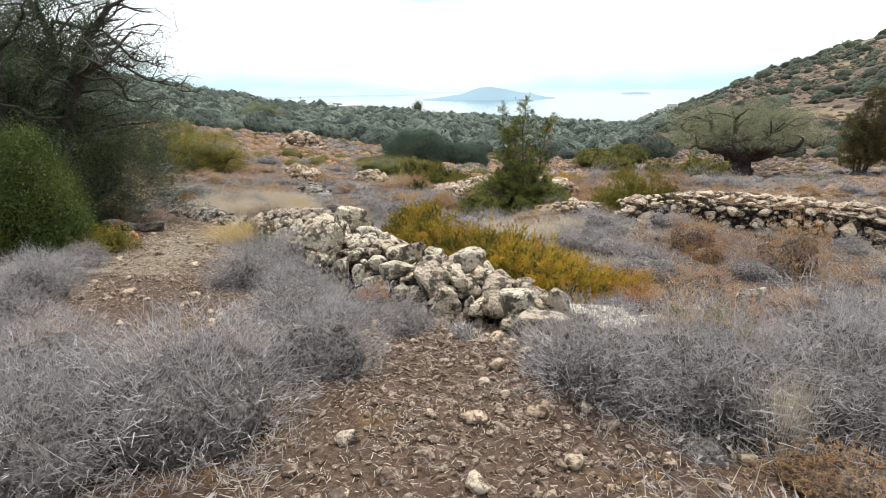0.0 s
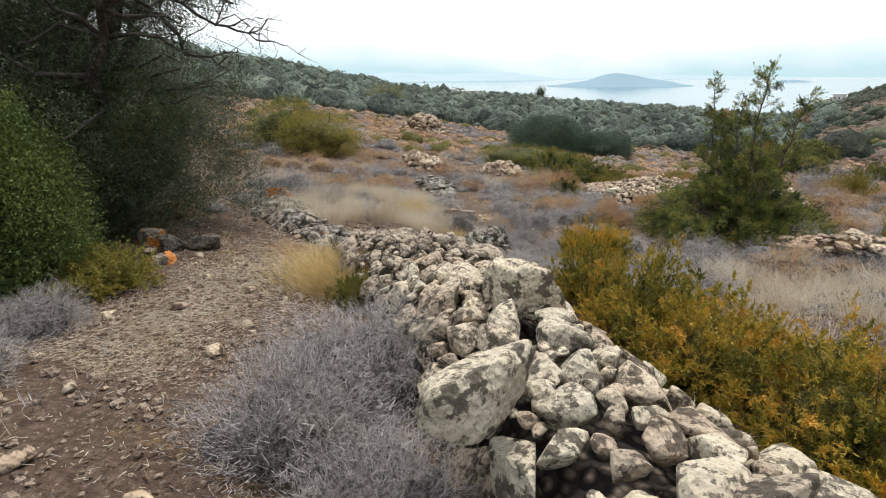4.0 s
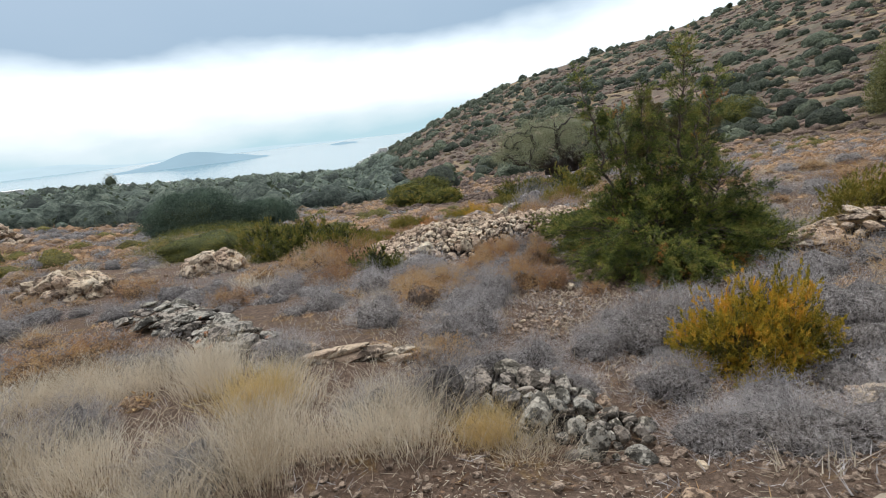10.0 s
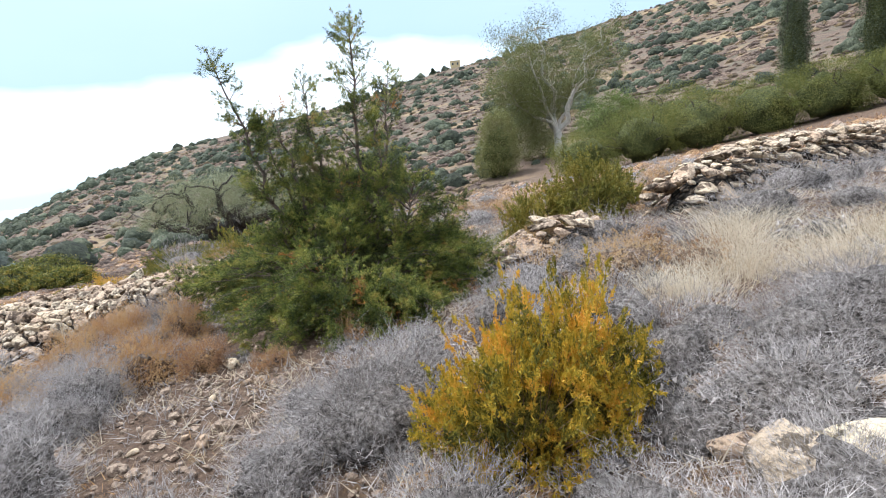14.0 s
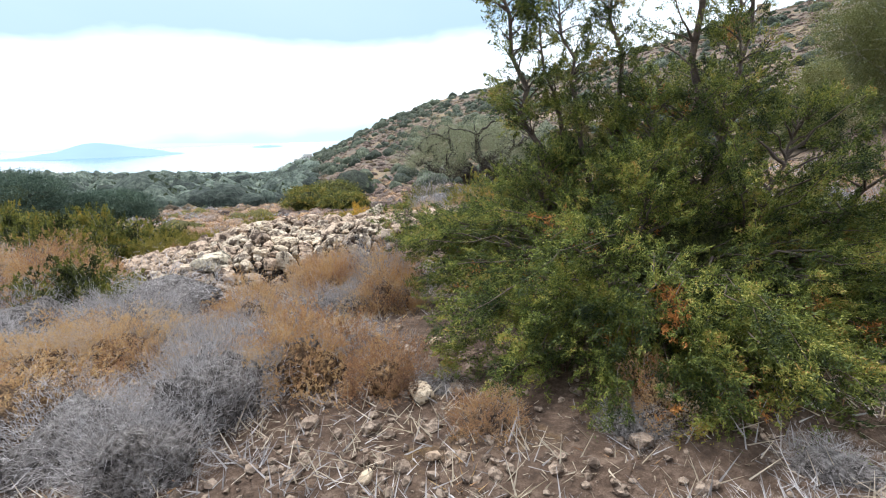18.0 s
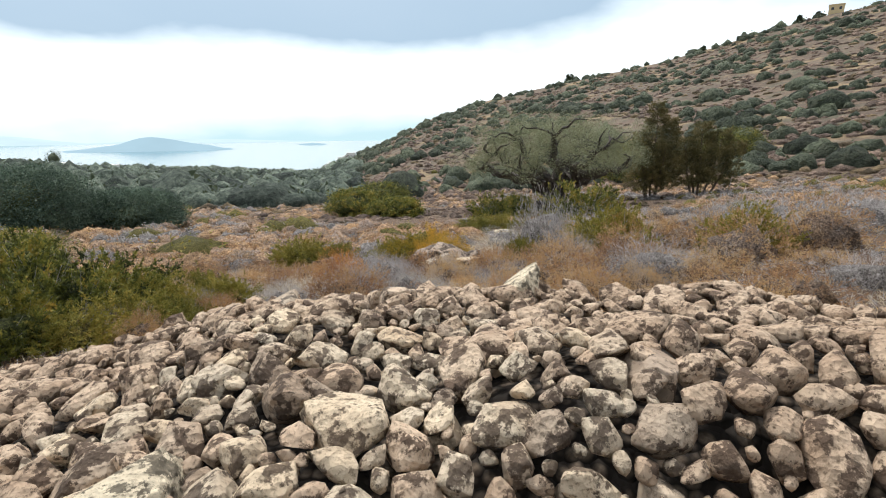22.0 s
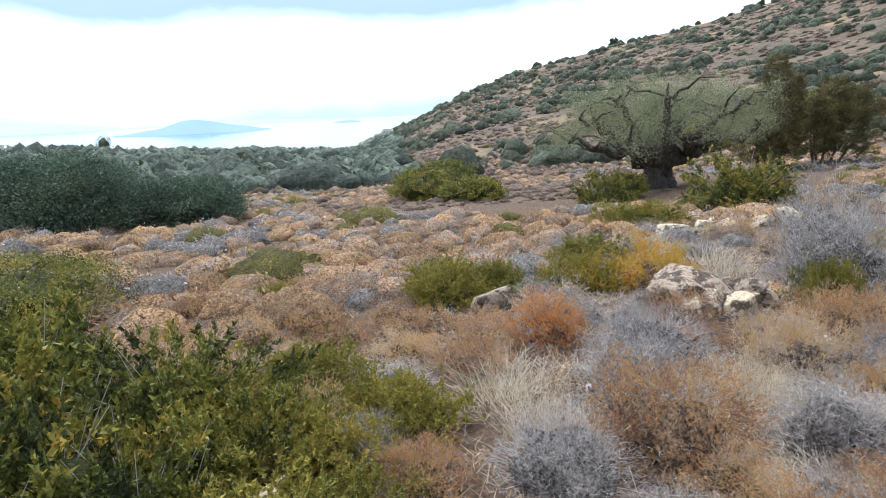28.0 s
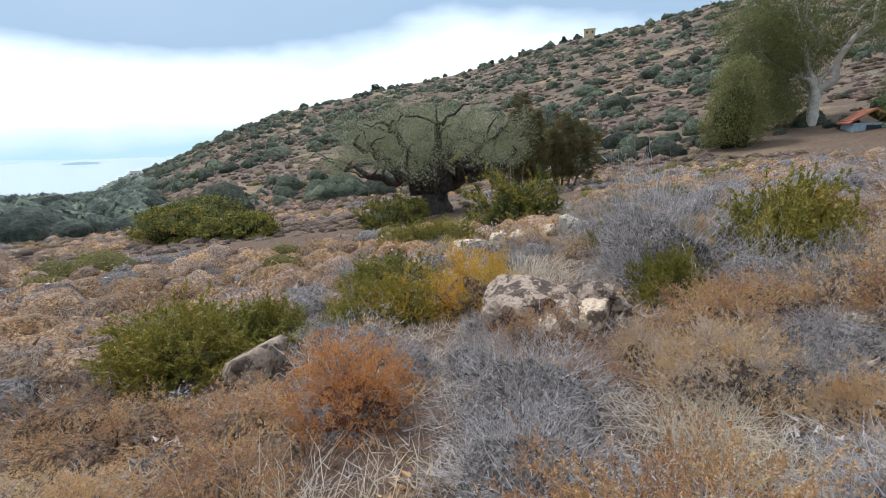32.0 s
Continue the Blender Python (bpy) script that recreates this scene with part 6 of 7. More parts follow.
def juniper():
    """The juniper by the walk: a wide skirt of drooping boughs, a ragged crown and several thin spires."""
    x0, y0 = 1.78, 12.65
    passage = [(-0.98, 11.18), (-0.54, 12.07), (-0.21, 12.76), (0.06, 13.21), (0.37, 13.73), (0.52, 14.08), (0.54, 14.6)]
    limbs, base, ways, dead = [], [], [], []

    def bough(a, b, n, droop, spread, first=0.25):
        line = bent(a, b, 9, droop, 0.02)
        size = float(np.linalg.norm(line[-1] - line[0]))
        limbs.append(tube(line, np.geomspace(0.006 + 0.010 * size, 0.0015, 9), 5))
        brown = rng.uniform() < 0.02
        ahead = unit(line[-1] - line[4])
        for _ in range(n):
            t = first + (1.02 - first) * rng.uniform() ** 0.75
            p = np.array([np.interp(t, np.linspace(0, 1, 9), line[:, k]) for k in range(3)])
            base.append(p + rng.normal(size=3) * spread)
            ways.append(ahead + rng.normal(size=3) * 0.55 + np.array([0, 0, 0.25]))
            dead.append(brown)

    stems = [(0.22, -0.12, 2.86, 0.34), (-0.22, 1.30, 2.70, 0.18), (0.82, -0.15, 2.42, 0.28), (-0.05, 0.92, 2.0, 0.13), (-0.12, 0.66, 2.05, 0.14),
             (0.05, 0.42, 2.3, 0.15), (0.05, 0.1, 1.4, 0.42), (-0.35, -0.1, 1.0, 0.55), (-0.3, 0.6, 0.98, 0.5), (0.3, -0.6, 1.25, 0.56), (0.65, 0.4, 1.5, 0.48),
             (-0.15, 1.0, 0.9, 0.45), (0.5, -0.95, 1.0, 0.5), (0.25, -0.3, 1.85, 0.34)]
    for sx, sy, h, w in stems:
        line = bent((sx * 0.35, sy * 0.35, 0), (sx, sy, h), 14, 0, 0.008)
        limbs.append(tube(line, np.linspace(0.012 + 0.009 * h, 0.003, 14), 6))
        for _ in range(int(16 + 17 * h)):
            t = rng.uniform(0.22, 1.0)
            p = np.array([np.interp(t, np.linspace(0, 1, 14), line[:, k]) for k in range(3)])
            ln = (w * 1.35 * (1 - t) ** 0.85 + 0.07) * rng.uniform(0.6, 1.15)
            a, rise = rng.uniform(0, 6.28), rng.uniform(0.2, 1.0)
            bough(p, p + np.array([math.cos(a), math.sin(a), rise]) * ln, int(5 + 26 * ln), 0.05, 0.022)
    for _ in range(130):
        a, ln = rng.uniform(0, 6.28), rng.uniform(0.8, 1.42)
        top = rng.uniform(0.12, 0.95) * (1.3 - ln * 0.5)
        root = np.array([0.25 * math.cos(a), 0.25 * math.sin(a), 0.15 + top * 0.45])
        bough(root, np.array([math.cos(a) * ln, math.sin(a) * ln + 0.12, top]), 26, 0.10, 0.034, 0.4)
    for _ in range(55):
        a, ln = radians(rng.uniform(55, 130)), rng.uniform(1.0, 1.62)
        top = rng.uniform(0.08, 0.9) * (1.3 - ln * 0.5)
        bough((0.3 * math.cos(a), 0.3 * math.sin(a), 0.15 + top * 0.4), (math.cos(a) * ln, math.sin(a) * ln, top), 34, 0.09, 0.03, 0.45)
    for _ in range(45):
        a, ln = radians(rng.uniform(-40, 55)), rng.uniform(1.0, 1.6)
        top = rng.uniform(0.1, 1.0) * (1.3 - ln * 0.5)
        bough((0.3 * math.cos(a), 0.3 * math.sin(a), 0.15 + top * 0.4), (math.cos(a) * ln, math.sin(a) * ln, top), 32, 0.09, 0.03, 0.45)
    for _ in range(50):
        a, ln = radians(rng.uniform(262, 340)), rng.uniform(1.05, 1.58)
        top = rng.uniform(0.08, 0.95) * (1.3 - ln * 0.5)
        bough((0.3 * math.cos(a), 0.3 * math.sin(a), 0.15 + top * 0.4), (math.cos(a) * ln, math.sin(a) * ln, top), 32, 0.09, 0.03, 0.45)
    for _ in range(34):
        a, ln = radians(rng.uniform(78, 112)), rng.uniform(1.45, 2.0)
        top = rng.uniform(0.12, 0.55)
        bough((0.5 * math.cos(a), 0.5 * math.sin(a), 0.2 + top * 0.4), (math.cos(a) * ln, math.sin(a) * ln, top), 38, 0.08, 0.03, 0.5)
    for _ in range(60):
        a, ln = radians(rng.uniform(165, 265)), rng.uniform(0.95, 1.45)
        top = rng.uniform(0.06, 0.55) * (1.3 - ln * 0.5)
        bough((0.35 * math.cos(a), 0.35 * math.sin(a), 0.15 + top * 0.5), (math.cos(a) * ln, math.sin(a) * ln, top), 34, 0.08, 0.03, 0.4)
    base, ways, dead = np.array(base), np.array(ways), np.array(dead)
    base[:, 2] = np.maximum(base[:, 2], 0.08)
    gap = np.full(len(base), 9.0)
    for (ax, ay), (bx, by) in zip(passage, passage[1:]):
        px, py = base[:, 0] + x0, base[:, 1] + y0
        t = np.clip(((px - ax) * (bx - ax) + (py - ay) * (by - ay)) / ((bx - ax) ** 2 + (by - ay) ** 2), 0, 1)
        gap = np.minimum(gap, np.hypot(px - ax - t * (bx - ax), py - ay - t * (by - ay)))
    keep = gap > 0.44
    base, ways, dead = base[keep], ways[keep], dead[keep]
    crown = mesh_of("crown", *sprigs_at(base[~dead], ways[~dead], 54, 0.10, 0.0165, 0.34, 0.12), M_JUNIPER)
    ob = tree("juniper_tree", "bushy juniper with thin feathery spires and dark green sprays", x0, y0, limbs, crown, M_BARK_JUN)
    part("dead_spray", mesh_of("dead_spray", *sprigs_at(base[dead], ways[dead], 34, 0.09, 0.020, 0.3, 0.13), M_RUST_LEAF), ob, "rust-brown dead sprays")
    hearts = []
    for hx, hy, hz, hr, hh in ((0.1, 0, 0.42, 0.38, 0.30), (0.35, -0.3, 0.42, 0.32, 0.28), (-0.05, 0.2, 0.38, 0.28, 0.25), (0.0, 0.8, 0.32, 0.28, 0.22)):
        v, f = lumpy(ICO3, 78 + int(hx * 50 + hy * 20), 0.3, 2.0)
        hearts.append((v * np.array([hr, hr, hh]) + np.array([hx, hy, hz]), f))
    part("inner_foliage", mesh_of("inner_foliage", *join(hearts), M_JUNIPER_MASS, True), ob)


juniper()


def dark_tree():
    """The wide dark evergreen at the left of the track, with bare twigs at its top."""
    limbs, cs = [], []
    for a, ln, top, r in ((10, 1.6, 3.6, 0.16), (70, 1.5, 3.3, 0.13), (150, 1.8, 3.4, 0.15), (220, 1.7, 3.0, 0.12), (290, 1.5, 3.3, 0.14), (340, 2.0, 2.6, 0.12), (40, 0.6, 4.2, 0.13)):
        c = np.array([math.cos(radians(a)), math.sin(radians(a))])
        line = bent((*(c * 0.2), 0), (*(c * ln), top), 8, 0.1, 0.04)
        limbs.append(tube(line, np.linspace(r, 0.02, 8), 7))
        for _ in range(16):
            k = int(rng.integers(2, 8))
            tip = line[k] + np.array([*(c * 0.5 + rng.normal(size=2) * 0.7), rng.uniform(-0.3, 0.7)])
            tip[:2] *= min(1.0, 2.3 / max(0.1, math.hypot(tip[0], tip[1])))
            limbs.append(tube(bent(line[k], tip, 5, 0.05), np.linspace(0.03, 0.006, 5), 5))
            for _ in range(7):
                cs.append(tip + rng.normal(size=3) * 0.35)
    for _ in range(1500):
        a, z = rng.uniform(0, 6.28), rng.uniform(0.1, 3.0)
        ln = (1.75 + 0.35 * math.sin(3 * a)) * math.sqrt(max(0.05, 1 - ((z - 1.0) / 2.0) ** 2)) * rng.uniform(0.6, 1.08)
        cs.append(np.array([math.cos(a) * ln, math.sin(a) * ln, z]))
    for _ in range(420):
        a, q = rng.uniform(0, 6.28), math.sqrt(rng.uniform(0, 1))
        cs.append(np.array([-1.2 + 1.1 * q * math.cos(a), 1.5 * q * math.sin(a), rng.uniform(2.0, 4.1 - q)]))
    cs = np.array(cs)
    high = np.column_stack([rng.uniform(-1.8, 1.7, 900), rng.uniform(-1.8, 1.6, 900), rng.uniform(2.5, 4.3, 900)])
    lobes = np.array([noise.noise(Vector(q) * 1.4) for q in high])
    high = high[np.hypot(high[:, 0], high[:, 1]) + 0.3 * (high[:, 2] - 1.9) < 2.1 + 0.7 * lobes]
    cs = cs[(np.hypot(cs[:, 0], cs[:, 1]) < 2.45) & (cs[:, 2] > 0.05) & (rng.uniform(size=len(cs)) > np.clip((cs[:, 2] - 1.75 + 0.55 * cs[:, 0]) * 0.6, 0, 0.88))]
    crown = clump_leaves(np.concatenate([cs, high]), 160, (0.12, 0.12, 0.09), 0.042, 0.011, M_DARK_TREE)
    ob = tree("evergreen_tree", "wide dark evergreen tree overhanging the track with bare twigs on top", -6.9, 8.6, limbs, crown, M_BARK)
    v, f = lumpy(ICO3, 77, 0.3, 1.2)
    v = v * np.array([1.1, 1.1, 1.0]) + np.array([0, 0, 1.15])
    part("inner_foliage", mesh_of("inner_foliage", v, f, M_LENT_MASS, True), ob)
    twigs = []
    for _ in range(60):
        a = rng.uniform(0, 6.28)
        p = np.array([math.cos(a) * rng.uniform(0.3, 2.0), math.sin(a) * rng.uniform(0.3, 2.0), rng.uniform(2.6, 4.0)])
        q = p + np.array([math.cos(a) * 0.7, math.sin(a) * 0.7, rng.uniform(-0.1, 0.6)])
        line = bent(p, q, 5, 0.08)
        twigs.append(tube(line, np.linspace(0.014, 0.003, 5), 4))
        for _ in range(4):
            k = int(rng.integers(1, 5))
            twigs.append(tube(bent(line[k], line[k] + rng.normal(size=3) * 0.25, 3), np.linspace(0.006, 0.002, 3), 3))
    for lift, reach in ((0.0, 1.0), (0.35, 0.9), (-0.3, 0.8)):
        way = np.array([(0.2, 0.0, 2.5), (0.8, 0.1, 2.95 + lift), (1.4, 0.25, 2.8 + lift), (1.9 * reach, 0.45, 2.4 + lift), (2.35 * reach, 0.6, 2.25 + lift)])
        line = np.column_stack([np.interp(np.linspace(0, 4, 17), np.arange(5), way[:, k]) for k in range(3)]) + rng.normal(size=(17, 3)) * 0.02
        twigs.append(tube(line, np.linspace(0.045, 0.008, 17), 6))
        for _ in range(16):
            k = int(rng.integers(5, 17))
            side = bent(line[k], line[k] + np.array([rng.uniform(0.1, 0.55), rng.normal() * 0.3, rng.normal() * 0.2]), 6, 0.08)
            twigs.append(tube(side, np.linspace(0.011, 0.002, 6), 4))
            for _ in range(3):
                j = int(rng.integers(2, 6))
                twigs.append(tube(bent(side[j], side[j] + rng.normal(size=3) * 0.16, 3), np.linspace(0.005, 0.0015, 3), 3))
    part("twig_canopy", mesh_of("twig_canopy", *join(twigs), M_BARK, True), ob, "bare dark twigs")


dark_tree()


def gum_tree(x, y):
    limbs, cs = [], []
    limbs.append(tube(bent((0, 0, 0), (0.1, 0, 2.7), 6, 0, 0.01), np.linspace(0.46, 0.38, 6), 9))
    for a, ln, top, r in ((268, 4.6, 11.5, 0.30), (92, 1.7, 12.6, 0.32), (110, 5.0, 7.4, 0.2), (300, 3.6, 10.5, 0.2), (130, 3.4, 11.5, 0.2), (20, 3.0, 9.5, 0.18), (75, 4.4, 9.6, 0.18)):
        c = np.array([math.cos(radians(a)), math.sin(radians(a))])
        line = bent((0.1, 0, 2.5), (*(c * ln), top), 8, -0.06, 0.03)
        limbs.append(tube(line, np.linspace(r, 0.05, 8), 7))
        for _ in range(15):
            k = int(rng.integers(3, 8))
            tip = line[k] + np.array([*(c * 0.8 + rng.normal(size=2) * 1.3), rng.uniform(-0.6, 1.6)])
            limbs.append(tube(bent(line[k], tip, 5, 0.08), np.linspace(0.07, 0.015, 5), 5))
            for _ in range(5):
                cs.append(tip + rng.normal(size=3) * np.array([0.7, 0.7, 0.6]))
    for _ in range(150):
        a = rng.uniform(0, 6.28)
        cs.append(np.array([math.cos(a) * rng.uniform(0.3, 2.2) - 0.6, math.sin(a) * rng.uniform(0.3, 2.4) + 2.6, rng.uniform(0.6, 8.5)]))
        cs.append(np.array([math.cos(a) * rng.uniform(1.5, 3.5) + 3.0, math.sin(a) * rng.uniform(1.5, 3.5) + 3.5, rng.uniform(0.5, 6.0)]))
    crown = clump_leaves(np.array(cs), 130, (0.4, 0.4, 0.55), 0.15, 0.055, M_GUM_LEAF, 1.2)
    tree("gum_tree", "tall gum tree with a forked white trunk and drooping olive leaves", x, y, limbs, crown, M_BARK_GUM)


gum_tree(51.0, 19.3)


def bushy_tree(label, x, y, r, h, mat, leaf=0.2, name="evergreen_tree", cone=0.0, n=420):
    heart = {M_OLIVE_SHRUB: M_SHRUB_MASS, M_FAR_SCRUB: M_HAZY_HILL_MASS}.get(mat, M_LENT_MASS)
    limbs = [tube(bent((0, 0, 0), (0, 0, h * 0.8), 6, 0, 0.01), np.linspace(0.09 * r + 0.04, 0.02, 6), 6)]
    cs = []
    for _ in range(n):
        z = rng.uniform(0.04, 1)
        a = rng.uniform(0, 6.28)
        w = (1 - z * cone) * math.sqrt(max(0.03, 1 - (abs(z - 0.42) / 0.62) ** 2.2)) * rng.uniform(0.7, 1.0)
        cs.append(np.array([math.cos(a) * r * w, math.sin(a) * r * w, z * h]))
    for k in range(9):
        c = cs[k * (n // 10)]
        limbs.append(tube(bent((0, 0, h * 0.15), c, 5, 0.05), np.linspace(0.05 * r, 0.01, 5), 5))
    crown = clump_leaves(np.array(cs[::2]), 100, (r * 0.12, r * 0.12, h * 0.06), leaf * 0.5, leaf * 0.25, mat)
    ob = tree(name, label, x, y, limbs, crown, M_BARK)
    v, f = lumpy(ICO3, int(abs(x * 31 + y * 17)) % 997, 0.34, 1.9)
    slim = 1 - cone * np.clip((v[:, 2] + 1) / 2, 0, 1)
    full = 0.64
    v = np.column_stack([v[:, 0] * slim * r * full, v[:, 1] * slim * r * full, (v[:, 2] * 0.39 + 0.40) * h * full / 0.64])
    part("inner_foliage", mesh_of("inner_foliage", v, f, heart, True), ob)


def far_juniper(label, x, y, stems):
    """A ragged juniper of several pointed columns; stems are (dx, dy, height, half width)."""
    limbs, cs, outs = [], [], []
    for dx, dy, h, w in stems:
        line = bent((dx * 0.3, dy * 0.3, 0), (dx, dy, h), 8, 0, 0.012)
        limbs.append(tube(line, np.linspace(0.07, 0.012, 8), 6))
        for _ in range(int(90 * h * w) + 40):
            t, a = rng.uniform(0.1, 1.0), rng.uniform(0, 6.28)
            p = np.array([np.interp(t, np.linspace(0, 1, 8), line[:, k]) for k in range(3)])
            way = np.array([math.cos(a), math.sin(a), rng.uniform(0.1, 0.7)])
            reach = w * 1.25 * (1 - t) ** 0.75 * rng.uniform(0.3, 1.1) + 0.06
            if noise.noise(Vector((p + way * reach) * 1.3)) < -0.28:
                continue
            cs.append(p + way * reach)
            outs.append(way)
    crown = mesh_of("crown", *sprigs_at(np.array(cs), np.array(outs), 46, 0.34, 0.085, 0.34, 0.2), M_BROWN_GREEN)
    tree("juniper_tree", label, x, y, limbs, crown, M_BARK_JUN)


far_juniper("brown-green juniper tree standing behind the olive", 26.6, 32.2, [(0, 0, 5.3, 0.9), (0.7, -0.5, 4.4, 0.8), (-0.8, 0.4, 3.7, 0.8), (0.2, 0.8, 3.0, 0.9), (-0.2, -0.9, 3.2, 0.9)])
far_juniper("lower brown-green juniper tree standing behind the olive", 29.0, 30.8, [(0, 0, 4.0, 1.0), (0.9, -0.7, 3.6, 0.9), (-0.9, 0.6, 3.2, 0.9), (0.4, 0.9, 2.6, 1.0), (1.6, -1.3, 3.0, 0.9)])
bushy_tree("green shrub at the foot of the olive", 15.2, 30.9, 0.7, 0.9, M_LENTISK, 0.12, "evergreen_shrub", 0.0, 220)
bushy_tree("dark lentisk thicket in the middle of the slope", -2.8, 24.9, 1.9, 0.85, M_LENTISK, 0.06, "evergreen_shrub", 0.0, 700)
bushy_tree("dark lentisk thicket in the middle of the slope", -1.2, 25.6, 1.2, 0.7, M_LENTISK, 0.06, "evergreen_shrub", 0.0, 460)
bushy_tree("dark lentisk thicket below the heath", -2.0, 37.6, 2.4, 2.1, M_THICKET, 0.14, "evergreen_shrub", 0.1, 1400)
bushy_tree("dark lentisk thicket below the heath", 1.4, 38.0, 1.9, 1.5, M_THICKET, 0.14, "evergreen_shrub", 0.1, 1000)
bushy_tree("orange-tinged green thicket beside the track", -9.0, 19.3, 1.4, 1.5, M_OLIVE_SHRUB, 0.09, "evergreen_shrub", 0.0, 360)
bushy_tree("dark green thicket beside the track", -10.6, 20.0, 1.3, 1.7, M_LENTISK, 0.1, "evergreen_shrub", 0.0, 300)
bushy_tree("bright green conifer bush at the foot of the dark tree", -5.6, 6.65, 0.72, 1.6, M_CONIFER, 0.06, "evergreen_shrub", 0.35, 900)
bushy_tree("round bright green tree by the shed", 40.7, 13.3, 3.0, 4.9, M_LIME, 0.22, "evergreen_tree", 0.1)
bushy_tree("olive-brown drooping tree by the gum", 45.0, 24.0, 2.2, 6.0, M_GUM_LEAF, 0.25, "evergreen_tree", 0.2)
bushy_tree("tall narrow dark cypress", 53.2, -1.3, 1.4, 9.5, M_DARK_TREE, 0.25, "cypress_tree", 0.35)
bushy_tree("tall narrow dark cypress", 51.5, -6.6, 1.4, 12.0, M_DARK_TREE, 0.25, "cypress_tree", 0.35)
bushy_tree("tall narrow dark cypress", 51.0, -8.6, 1.2, 11.0, M_DARK_TREE, 0.25, "cypress_tree", 0.35)
for hx, hy, hr, hh in ((26.0, 13.4, 1.9, 2.3), (26.5, 10.6, 2.1, 2.8), (26.2, 7.8, 2.0, 2.7), (25.8, 5.2, 1.9, 2.6), (25.3, 2.9, 1.9, 2.4), (30.0, 9.0, 2.3, 3.6), (24.5, 0.6, 1.8, 2.2)):
    bushy_tree("leafy green shrub of a hedge behind the terrace wall", hx, hy, hr, hh, M_HEDGE, 0.12, "evergreen_shrub", 0.0, 300)
for hx, hy, hr, hh in ((38.0, 42.0, 2.4, 2.6), (42.0, 44.0, 2.6, 2.8), (47.0, 39.0, 2.4, 2.6), (52.0, 40.0, 2.4, 2.4), (12.0, 40.5, 1.6, 1.4), (12.6, 37.0, 1.3, 1.0), (16.5, 46.0, 2.0, 1.8)):
    bushy_tree("rounded dark green shrub on the lower hillside", hx, hy, hr, hh, M_LENTISK, 0.2, "evergreen_shrub", 0.0, 240)
bushy_tree("pale grey-green olive on the upper slope", -23.0, 66.0, 2.6, 2.8, M_OLIVE_LEAF, 0.2, "olive_tree", 0.0, 240)


# ---------------------------------------------------------------- loose stones and litter on the ground
def scatter_spot():
    """A place on the bare stretches: the track, the stony patch by the juniper and gaps in the heath."""
    k = rng.uniform()
    if k < 0.34:
        return rng.normal(0.15, 0.75), rng.uniform(0.3, 4.2)
    if k < 0.66:
        y = rng.uniform(3.0, 11.5)
        return -3.4 - 0.12 * (y - 5) + rng.normal() * 1.0, y
    if k < 0.77:
        return rng.normal(-0.5, 0.8), rng.normal(12.1, 1.0)
    if k < 0.85:
        return rng.uniform(-2.5, 0.5), rng.uniform(8.3, 10.2)
    return rng.uniform(-5, 7), rng.uniform(1, 24)


def loose_stones():
    chunks = []
    for _ in range(17000):
        x, y = scatter_spot()
        if y < 4.3 and rng.uniform() < 0.5:
            continue
        r = 0.006 + 0.026 * rng.uniform() ** 2.4 + (0.035 * rng.uniform() if rng.uniform() < 0.07 else 0)
        v, f = PEBBLES[int(rng.integers(8))]
        m = np.array(Euler((rng.uniform(-0.5, 0.5), rng.uniform(-0.5, 0.5), rng.uniform(0, 6.28))).to_matrix())
        chunks.append(((v * r * np.array([1.3, 1.0, 0.7])) @ m.T + np.array([x, y, gz(x, y) + r * 0.25]), f))
    tagged(new("gravel", mesh_of("gravel", *join(chunks), M_PEBBLE)), "pale loose stones and gravel strewn on brown soil", "gravel", kind="stuff")
    for _ in range(300):
        x, y = scatter_spot()
        r = 0.026 + 0.062 * rng.uniform() ** 1.5
        ob = new("loose_stone", STONE_MESH[18 + int(rng.integers(18))])
        ob.matrix_basis = Matrix.LocRotScale((x, y, gz(x, y) + r * 0.3), Euler((rng.uniform(-0.4, 0.4), rng.uniform(-0.4, 0.4), rng.uniform(0, 6.28))), (r * 1.25, r, r * 0.75))
        tagged(ob, "pale loose stone lying on the bare soil", "stone", "loose stones")


loose_stones()


def litter(name, label, n, spot, length, width, mat):
    p = np.array([spot() for _ in range(n)])
    a = rng.uniform(0, 6.28, n)
    ln = length * rng.uniform(0.4, 1.2, n)
    d = np.column_stack([np.cos(a), np.sin(a)]) * ln[:, None] / 2
    z0 = np.array([gz(*q) for q in p - d]) + 0.006 + 0.02 * rng.uniform(size=n)
    z1 = np.array([gz(*q) for q in p + d]) + 0.006 + 0.02 * rng.uniform(size=n)
    v, f = ribbons(np.column_stack([p - d, z0]), np.column_stack([p + d, z1]), width, width * 0.5)
    tagged(new(name, mesh_of(name, v, f, mat)), label, "litter", kind="stuff")


def track_spot():
    y = rng.uniform(0.2, 10.5)
    x = 0.1 if y < 2.4 else 0.1 - (y - 2.4) * 0.72 if y < 7.5 else -3.6 + (y - 7.5) * 0.05
    return x + rng.normal() * 0.75, y


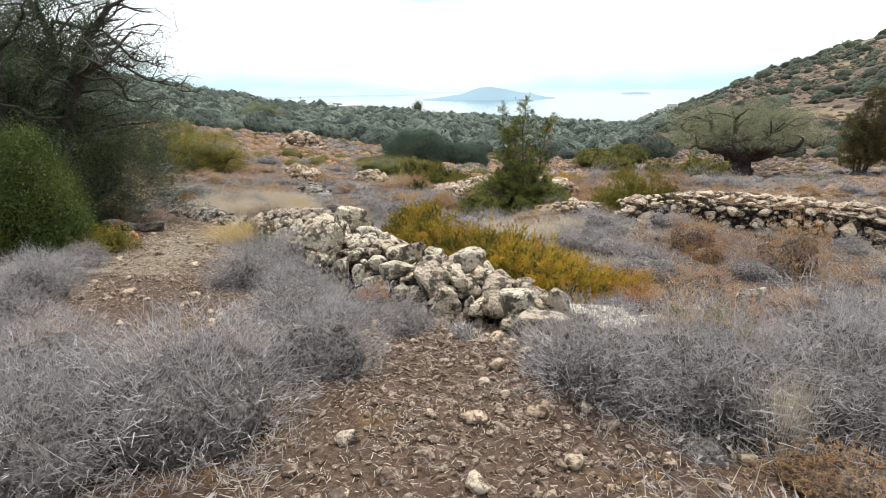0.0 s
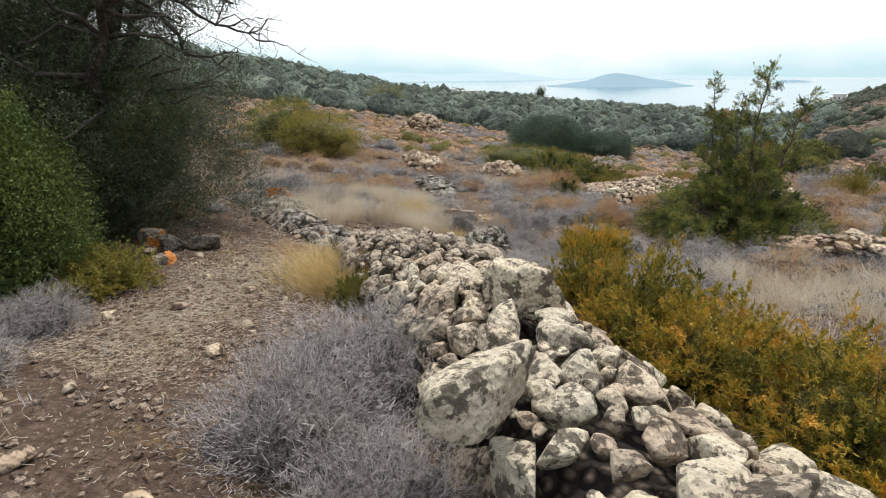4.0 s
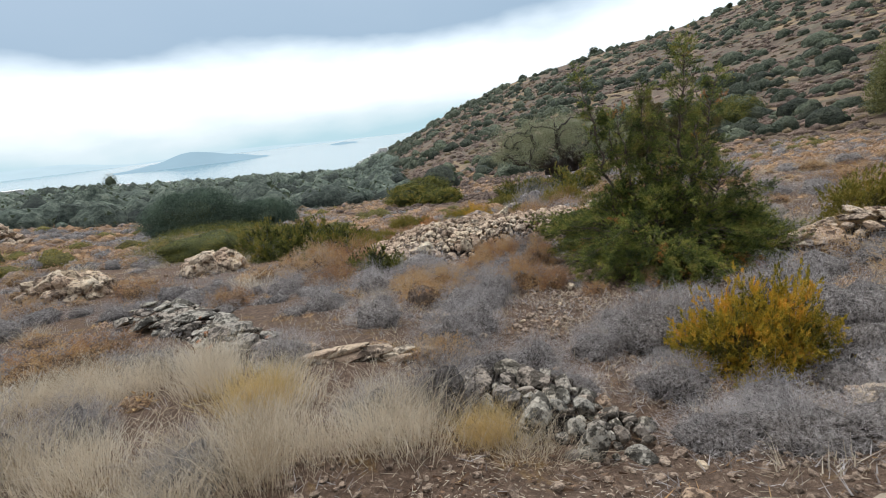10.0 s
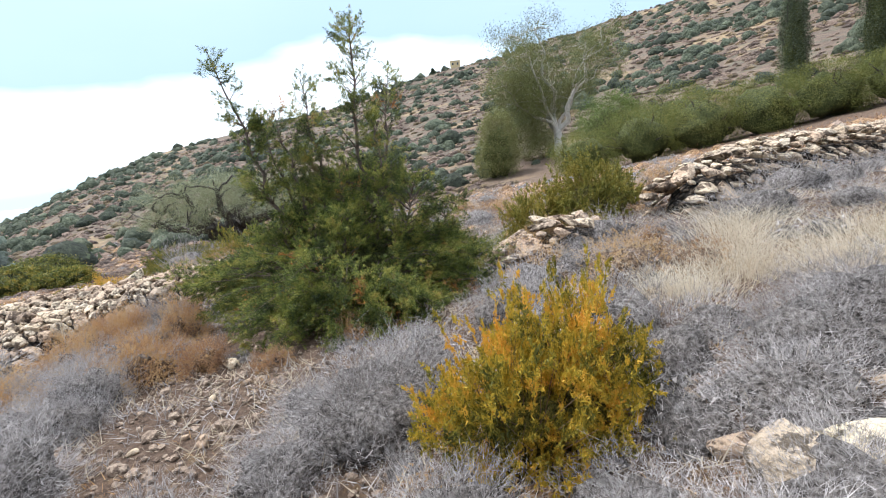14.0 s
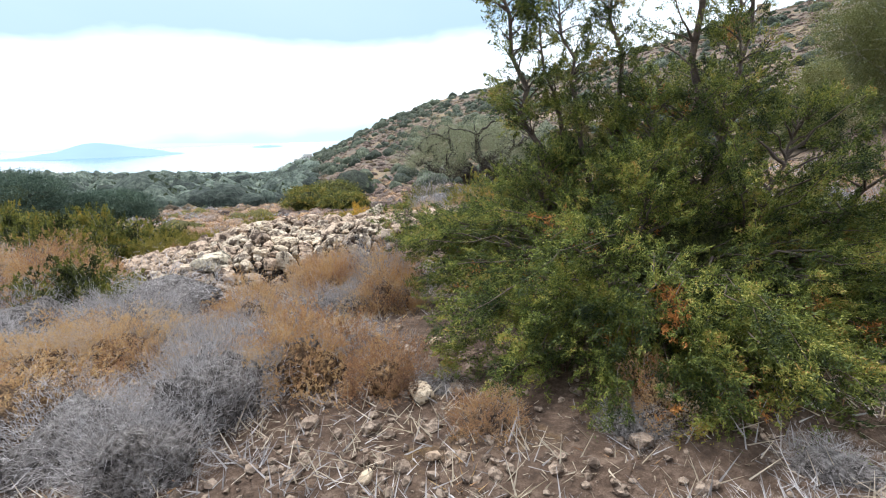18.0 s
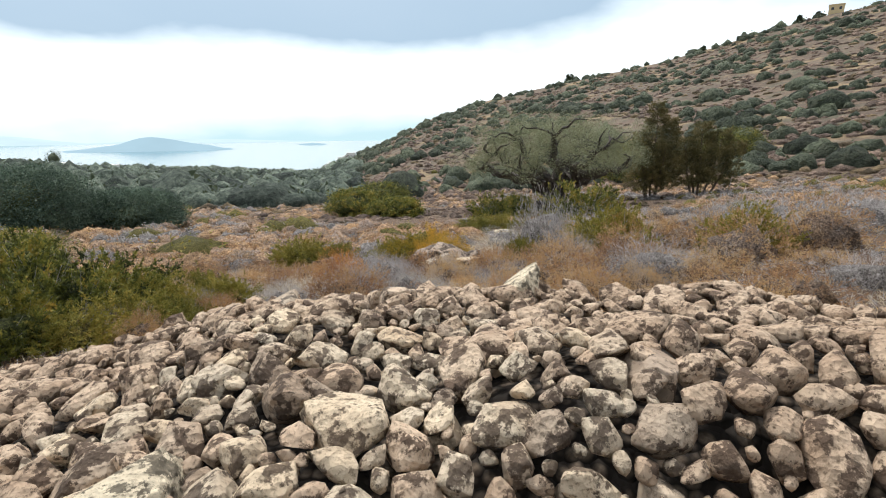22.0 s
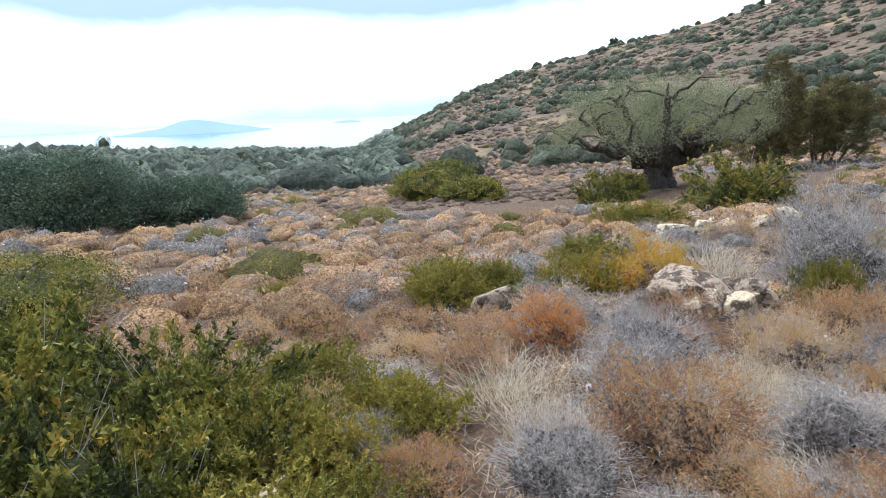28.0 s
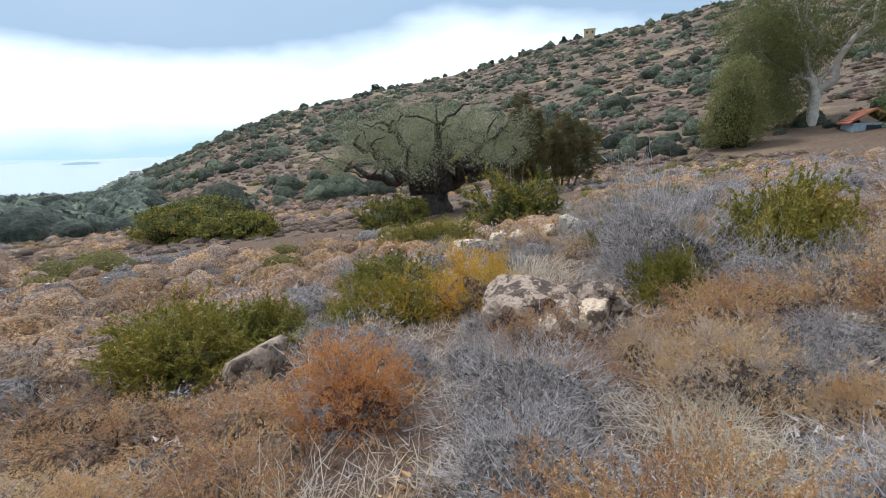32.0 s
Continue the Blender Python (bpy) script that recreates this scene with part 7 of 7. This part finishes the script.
litter("dry_litter", "grey and brown dry twigs lying on the soil", 3600, scatter_spot, 0.07, 0.0025, M_GREY_TWIG)
litter("dry_litter", "bleached straw litter on the soil", 4600, scatter_spot, 0.045, 0.0028, M_STRAW)
litter("dry_litter", "pale dead leaves and flakes strewn along the track", 15000, lambda: track_spot(), 0.034, 0.0045, M_STRAW)
litter("dry_litter", "fine bleached straw trodden into the track", 15000, lambda: (rng.normal(-3.85, 0.42), rng.uniform(5.6, 9.2)), 0.05, 0.0035, M_STRAW)
litter("dry_litter", "dark brown dead leaves strewn along the track", 5000, lambda: track_spot(), 0.05, 0.014, M_BROWN_TWIG)
litter("straw_litter", "mat of reddish dry reed straw lying on the track", 700, lambda: (rng.normal(-3.75, 0.32), rng.normal(8.7, 0.16)), 0.34, 0.008, M_STRAW_RED)
litter("straw_litter", "flattened dry straw between the bushes", 1500, lambda: (rng.normal(3.4, 0.6), rng.normal(19.9, 0.5)), 0.2, 0.004, M_STRAW)


# ---------------------------------------------------------------- buildings
def box(x0, x1, y0, y1, z0, z1):
    v = np.array([(x, y, z) for z in (z0, z1) for y in (y0, y1) for x in (x0, x1)], float)
    return v, np.array([(0, 2, 3, 1), (4, 5, 7, 6), (0, 1, 5, 4), (2, 6, 7, 3), (0, 4, 6, 2), (1, 3, 7, 5)])


def shed(x, y, rot):
    ob = thing("shed", "small pale blue shed with red tiled roof under a tree", "shed", (x, y, gz(x, y) - 1.2), rot=rot)
    part("wall", mesh_of("wall", *box(-1.3, 1.3, -1.1, 1.1, -0.2, 1.5), M_BLUE), ob)
    part("door", mesh_of("door", *box(-1.34, -1.302, -0.4, 0.4, 0.0, 1.35), M_WINDOW), ob)
    v = np.array([(-1.5, -1.35, 1.45), (1.5, -1.35, 1.45), (1.5, 0, 2.3), (-1.5, 0, 2.3), (1.5, 1.35, 1.45), (-1.5, 1.35, 1.45),
                  (-1.5, -1.35, 1.53), (1.5, -1.35, 1.53), (1.5, 0, 2.38), (-1.5, 0, 2.38), (1.5, 1.35, 1.53), (-1.5, 1.35, 1.53)])
    f = np.array([(0, 3, 2, 1), (3, 5, 4, 2), (6, 7, 8, 9), (9, 8, 10, 11), (0, 1, 7, 6), (5, 11, 10, 4), (0, 6, 9, 3), (3, 9, 11, 5), (1, 2, 8, 7), (2, 4, 10, 8)])
    roof = part("roof", mesh_of("roof", v, f, M_ROOF), ob)
    tile = mesh_of("roof_tile", *box(-0.07, 0.07, -1.42, 0.0, 0.0, 0.05), M_ROOF)
    for side in (0, 1):
        for k in range(12):
            t = part("roof_tile", tile, roof)
            t.matrix_basis = (pose(0, 0, 0, 0, 0, 180 * side) @ Matrix.Translation((-1.4 + 0.255 * k, 0, 2.385)) @ pose(0, 0, 0, 32.2, 0, 0))


shed(46.5, 16.3, 0.2)


def house(label, az, r, w, d, h, mat, lift=0.0):
    x, y = -r * math.sin(radians(az)), 10 + r * math.cos(radians(az))
    z = gz(x, y) + lift
    ob = thing("house", label, "house", (x, y, z), rot=radians(az))
    part("wall", mesh_of("wall", *box(-w / 2, w / 2, -d / 2, d / 2, -2, h), mat), ob)
    part("roof", mesh_of("roof", *box(-w / 2 - 0.2, w / 2 + 0.2, -d / 2 - 0.2, d / 2 + 0.2, h + 0.004, h + 0.35), mat), ob)
    pane = mesh_of("window", *box(-0.5, 0.5, -0.05, 0.05, -0.6, 0.6), M_WINDOW)
    n = max(2, int(w / 3))
    for k in range(n):
        part("window", pane, ob).location = (-w / 2 + (k + 0.5) * w / n, -d / 2 - 0.03, h * 0.55)


house("low white house among the scrub on the far slope", 10.8, 300, 12, 8, 4, M_PLASTER)
house("low white house among the scrub on the far slope", 12.5, 310, 7, 6, 3.5, M_PLASTER)
house("low white house among the scrub on the far slope", 2.0, 430, 9, 7, 4, M_PLASTER)
house("small white house on the far slope", -1.5, 420, 8, 6, 4, M_PLASTER)
house("ochre house on the ridge top", -69.4, 322, 6, 5, 3.5, M_PLASTER_OCHRE)
for k in range(9):
    house("white house by the distant shore", -21.6 - 0.33 * k + 0.1 * (k % 3), 615 - 9 * k, 9, 7, 4 + (k % 3), M_PLASTER, 0.5)


def ridge_tree(az, r, h, w, label):
    x, y = -r * math.sin(radians(az)), 10 + r * math.cos(radians(az))
    bushy_tree(label, x, y, w, h, M_FAR_SCRUB, 0.6, "evergreen_tree", 0.0, 120)


ridge_tree(-47.3, 352, 5.0, 3.0, "umbrella-shaped pine standing on the ridge line")
ridge_tree(2.8, 545, 13, 6, "lone tree standing on the far skyline")
for az, h in ((-59.6, 2.6), (-62.8, 3.0), (-66.9, 3.2), (-68.2, 2.6)):
    ridge_tree(az, 326, h, 1.1, "small dark tree on the ridge top")
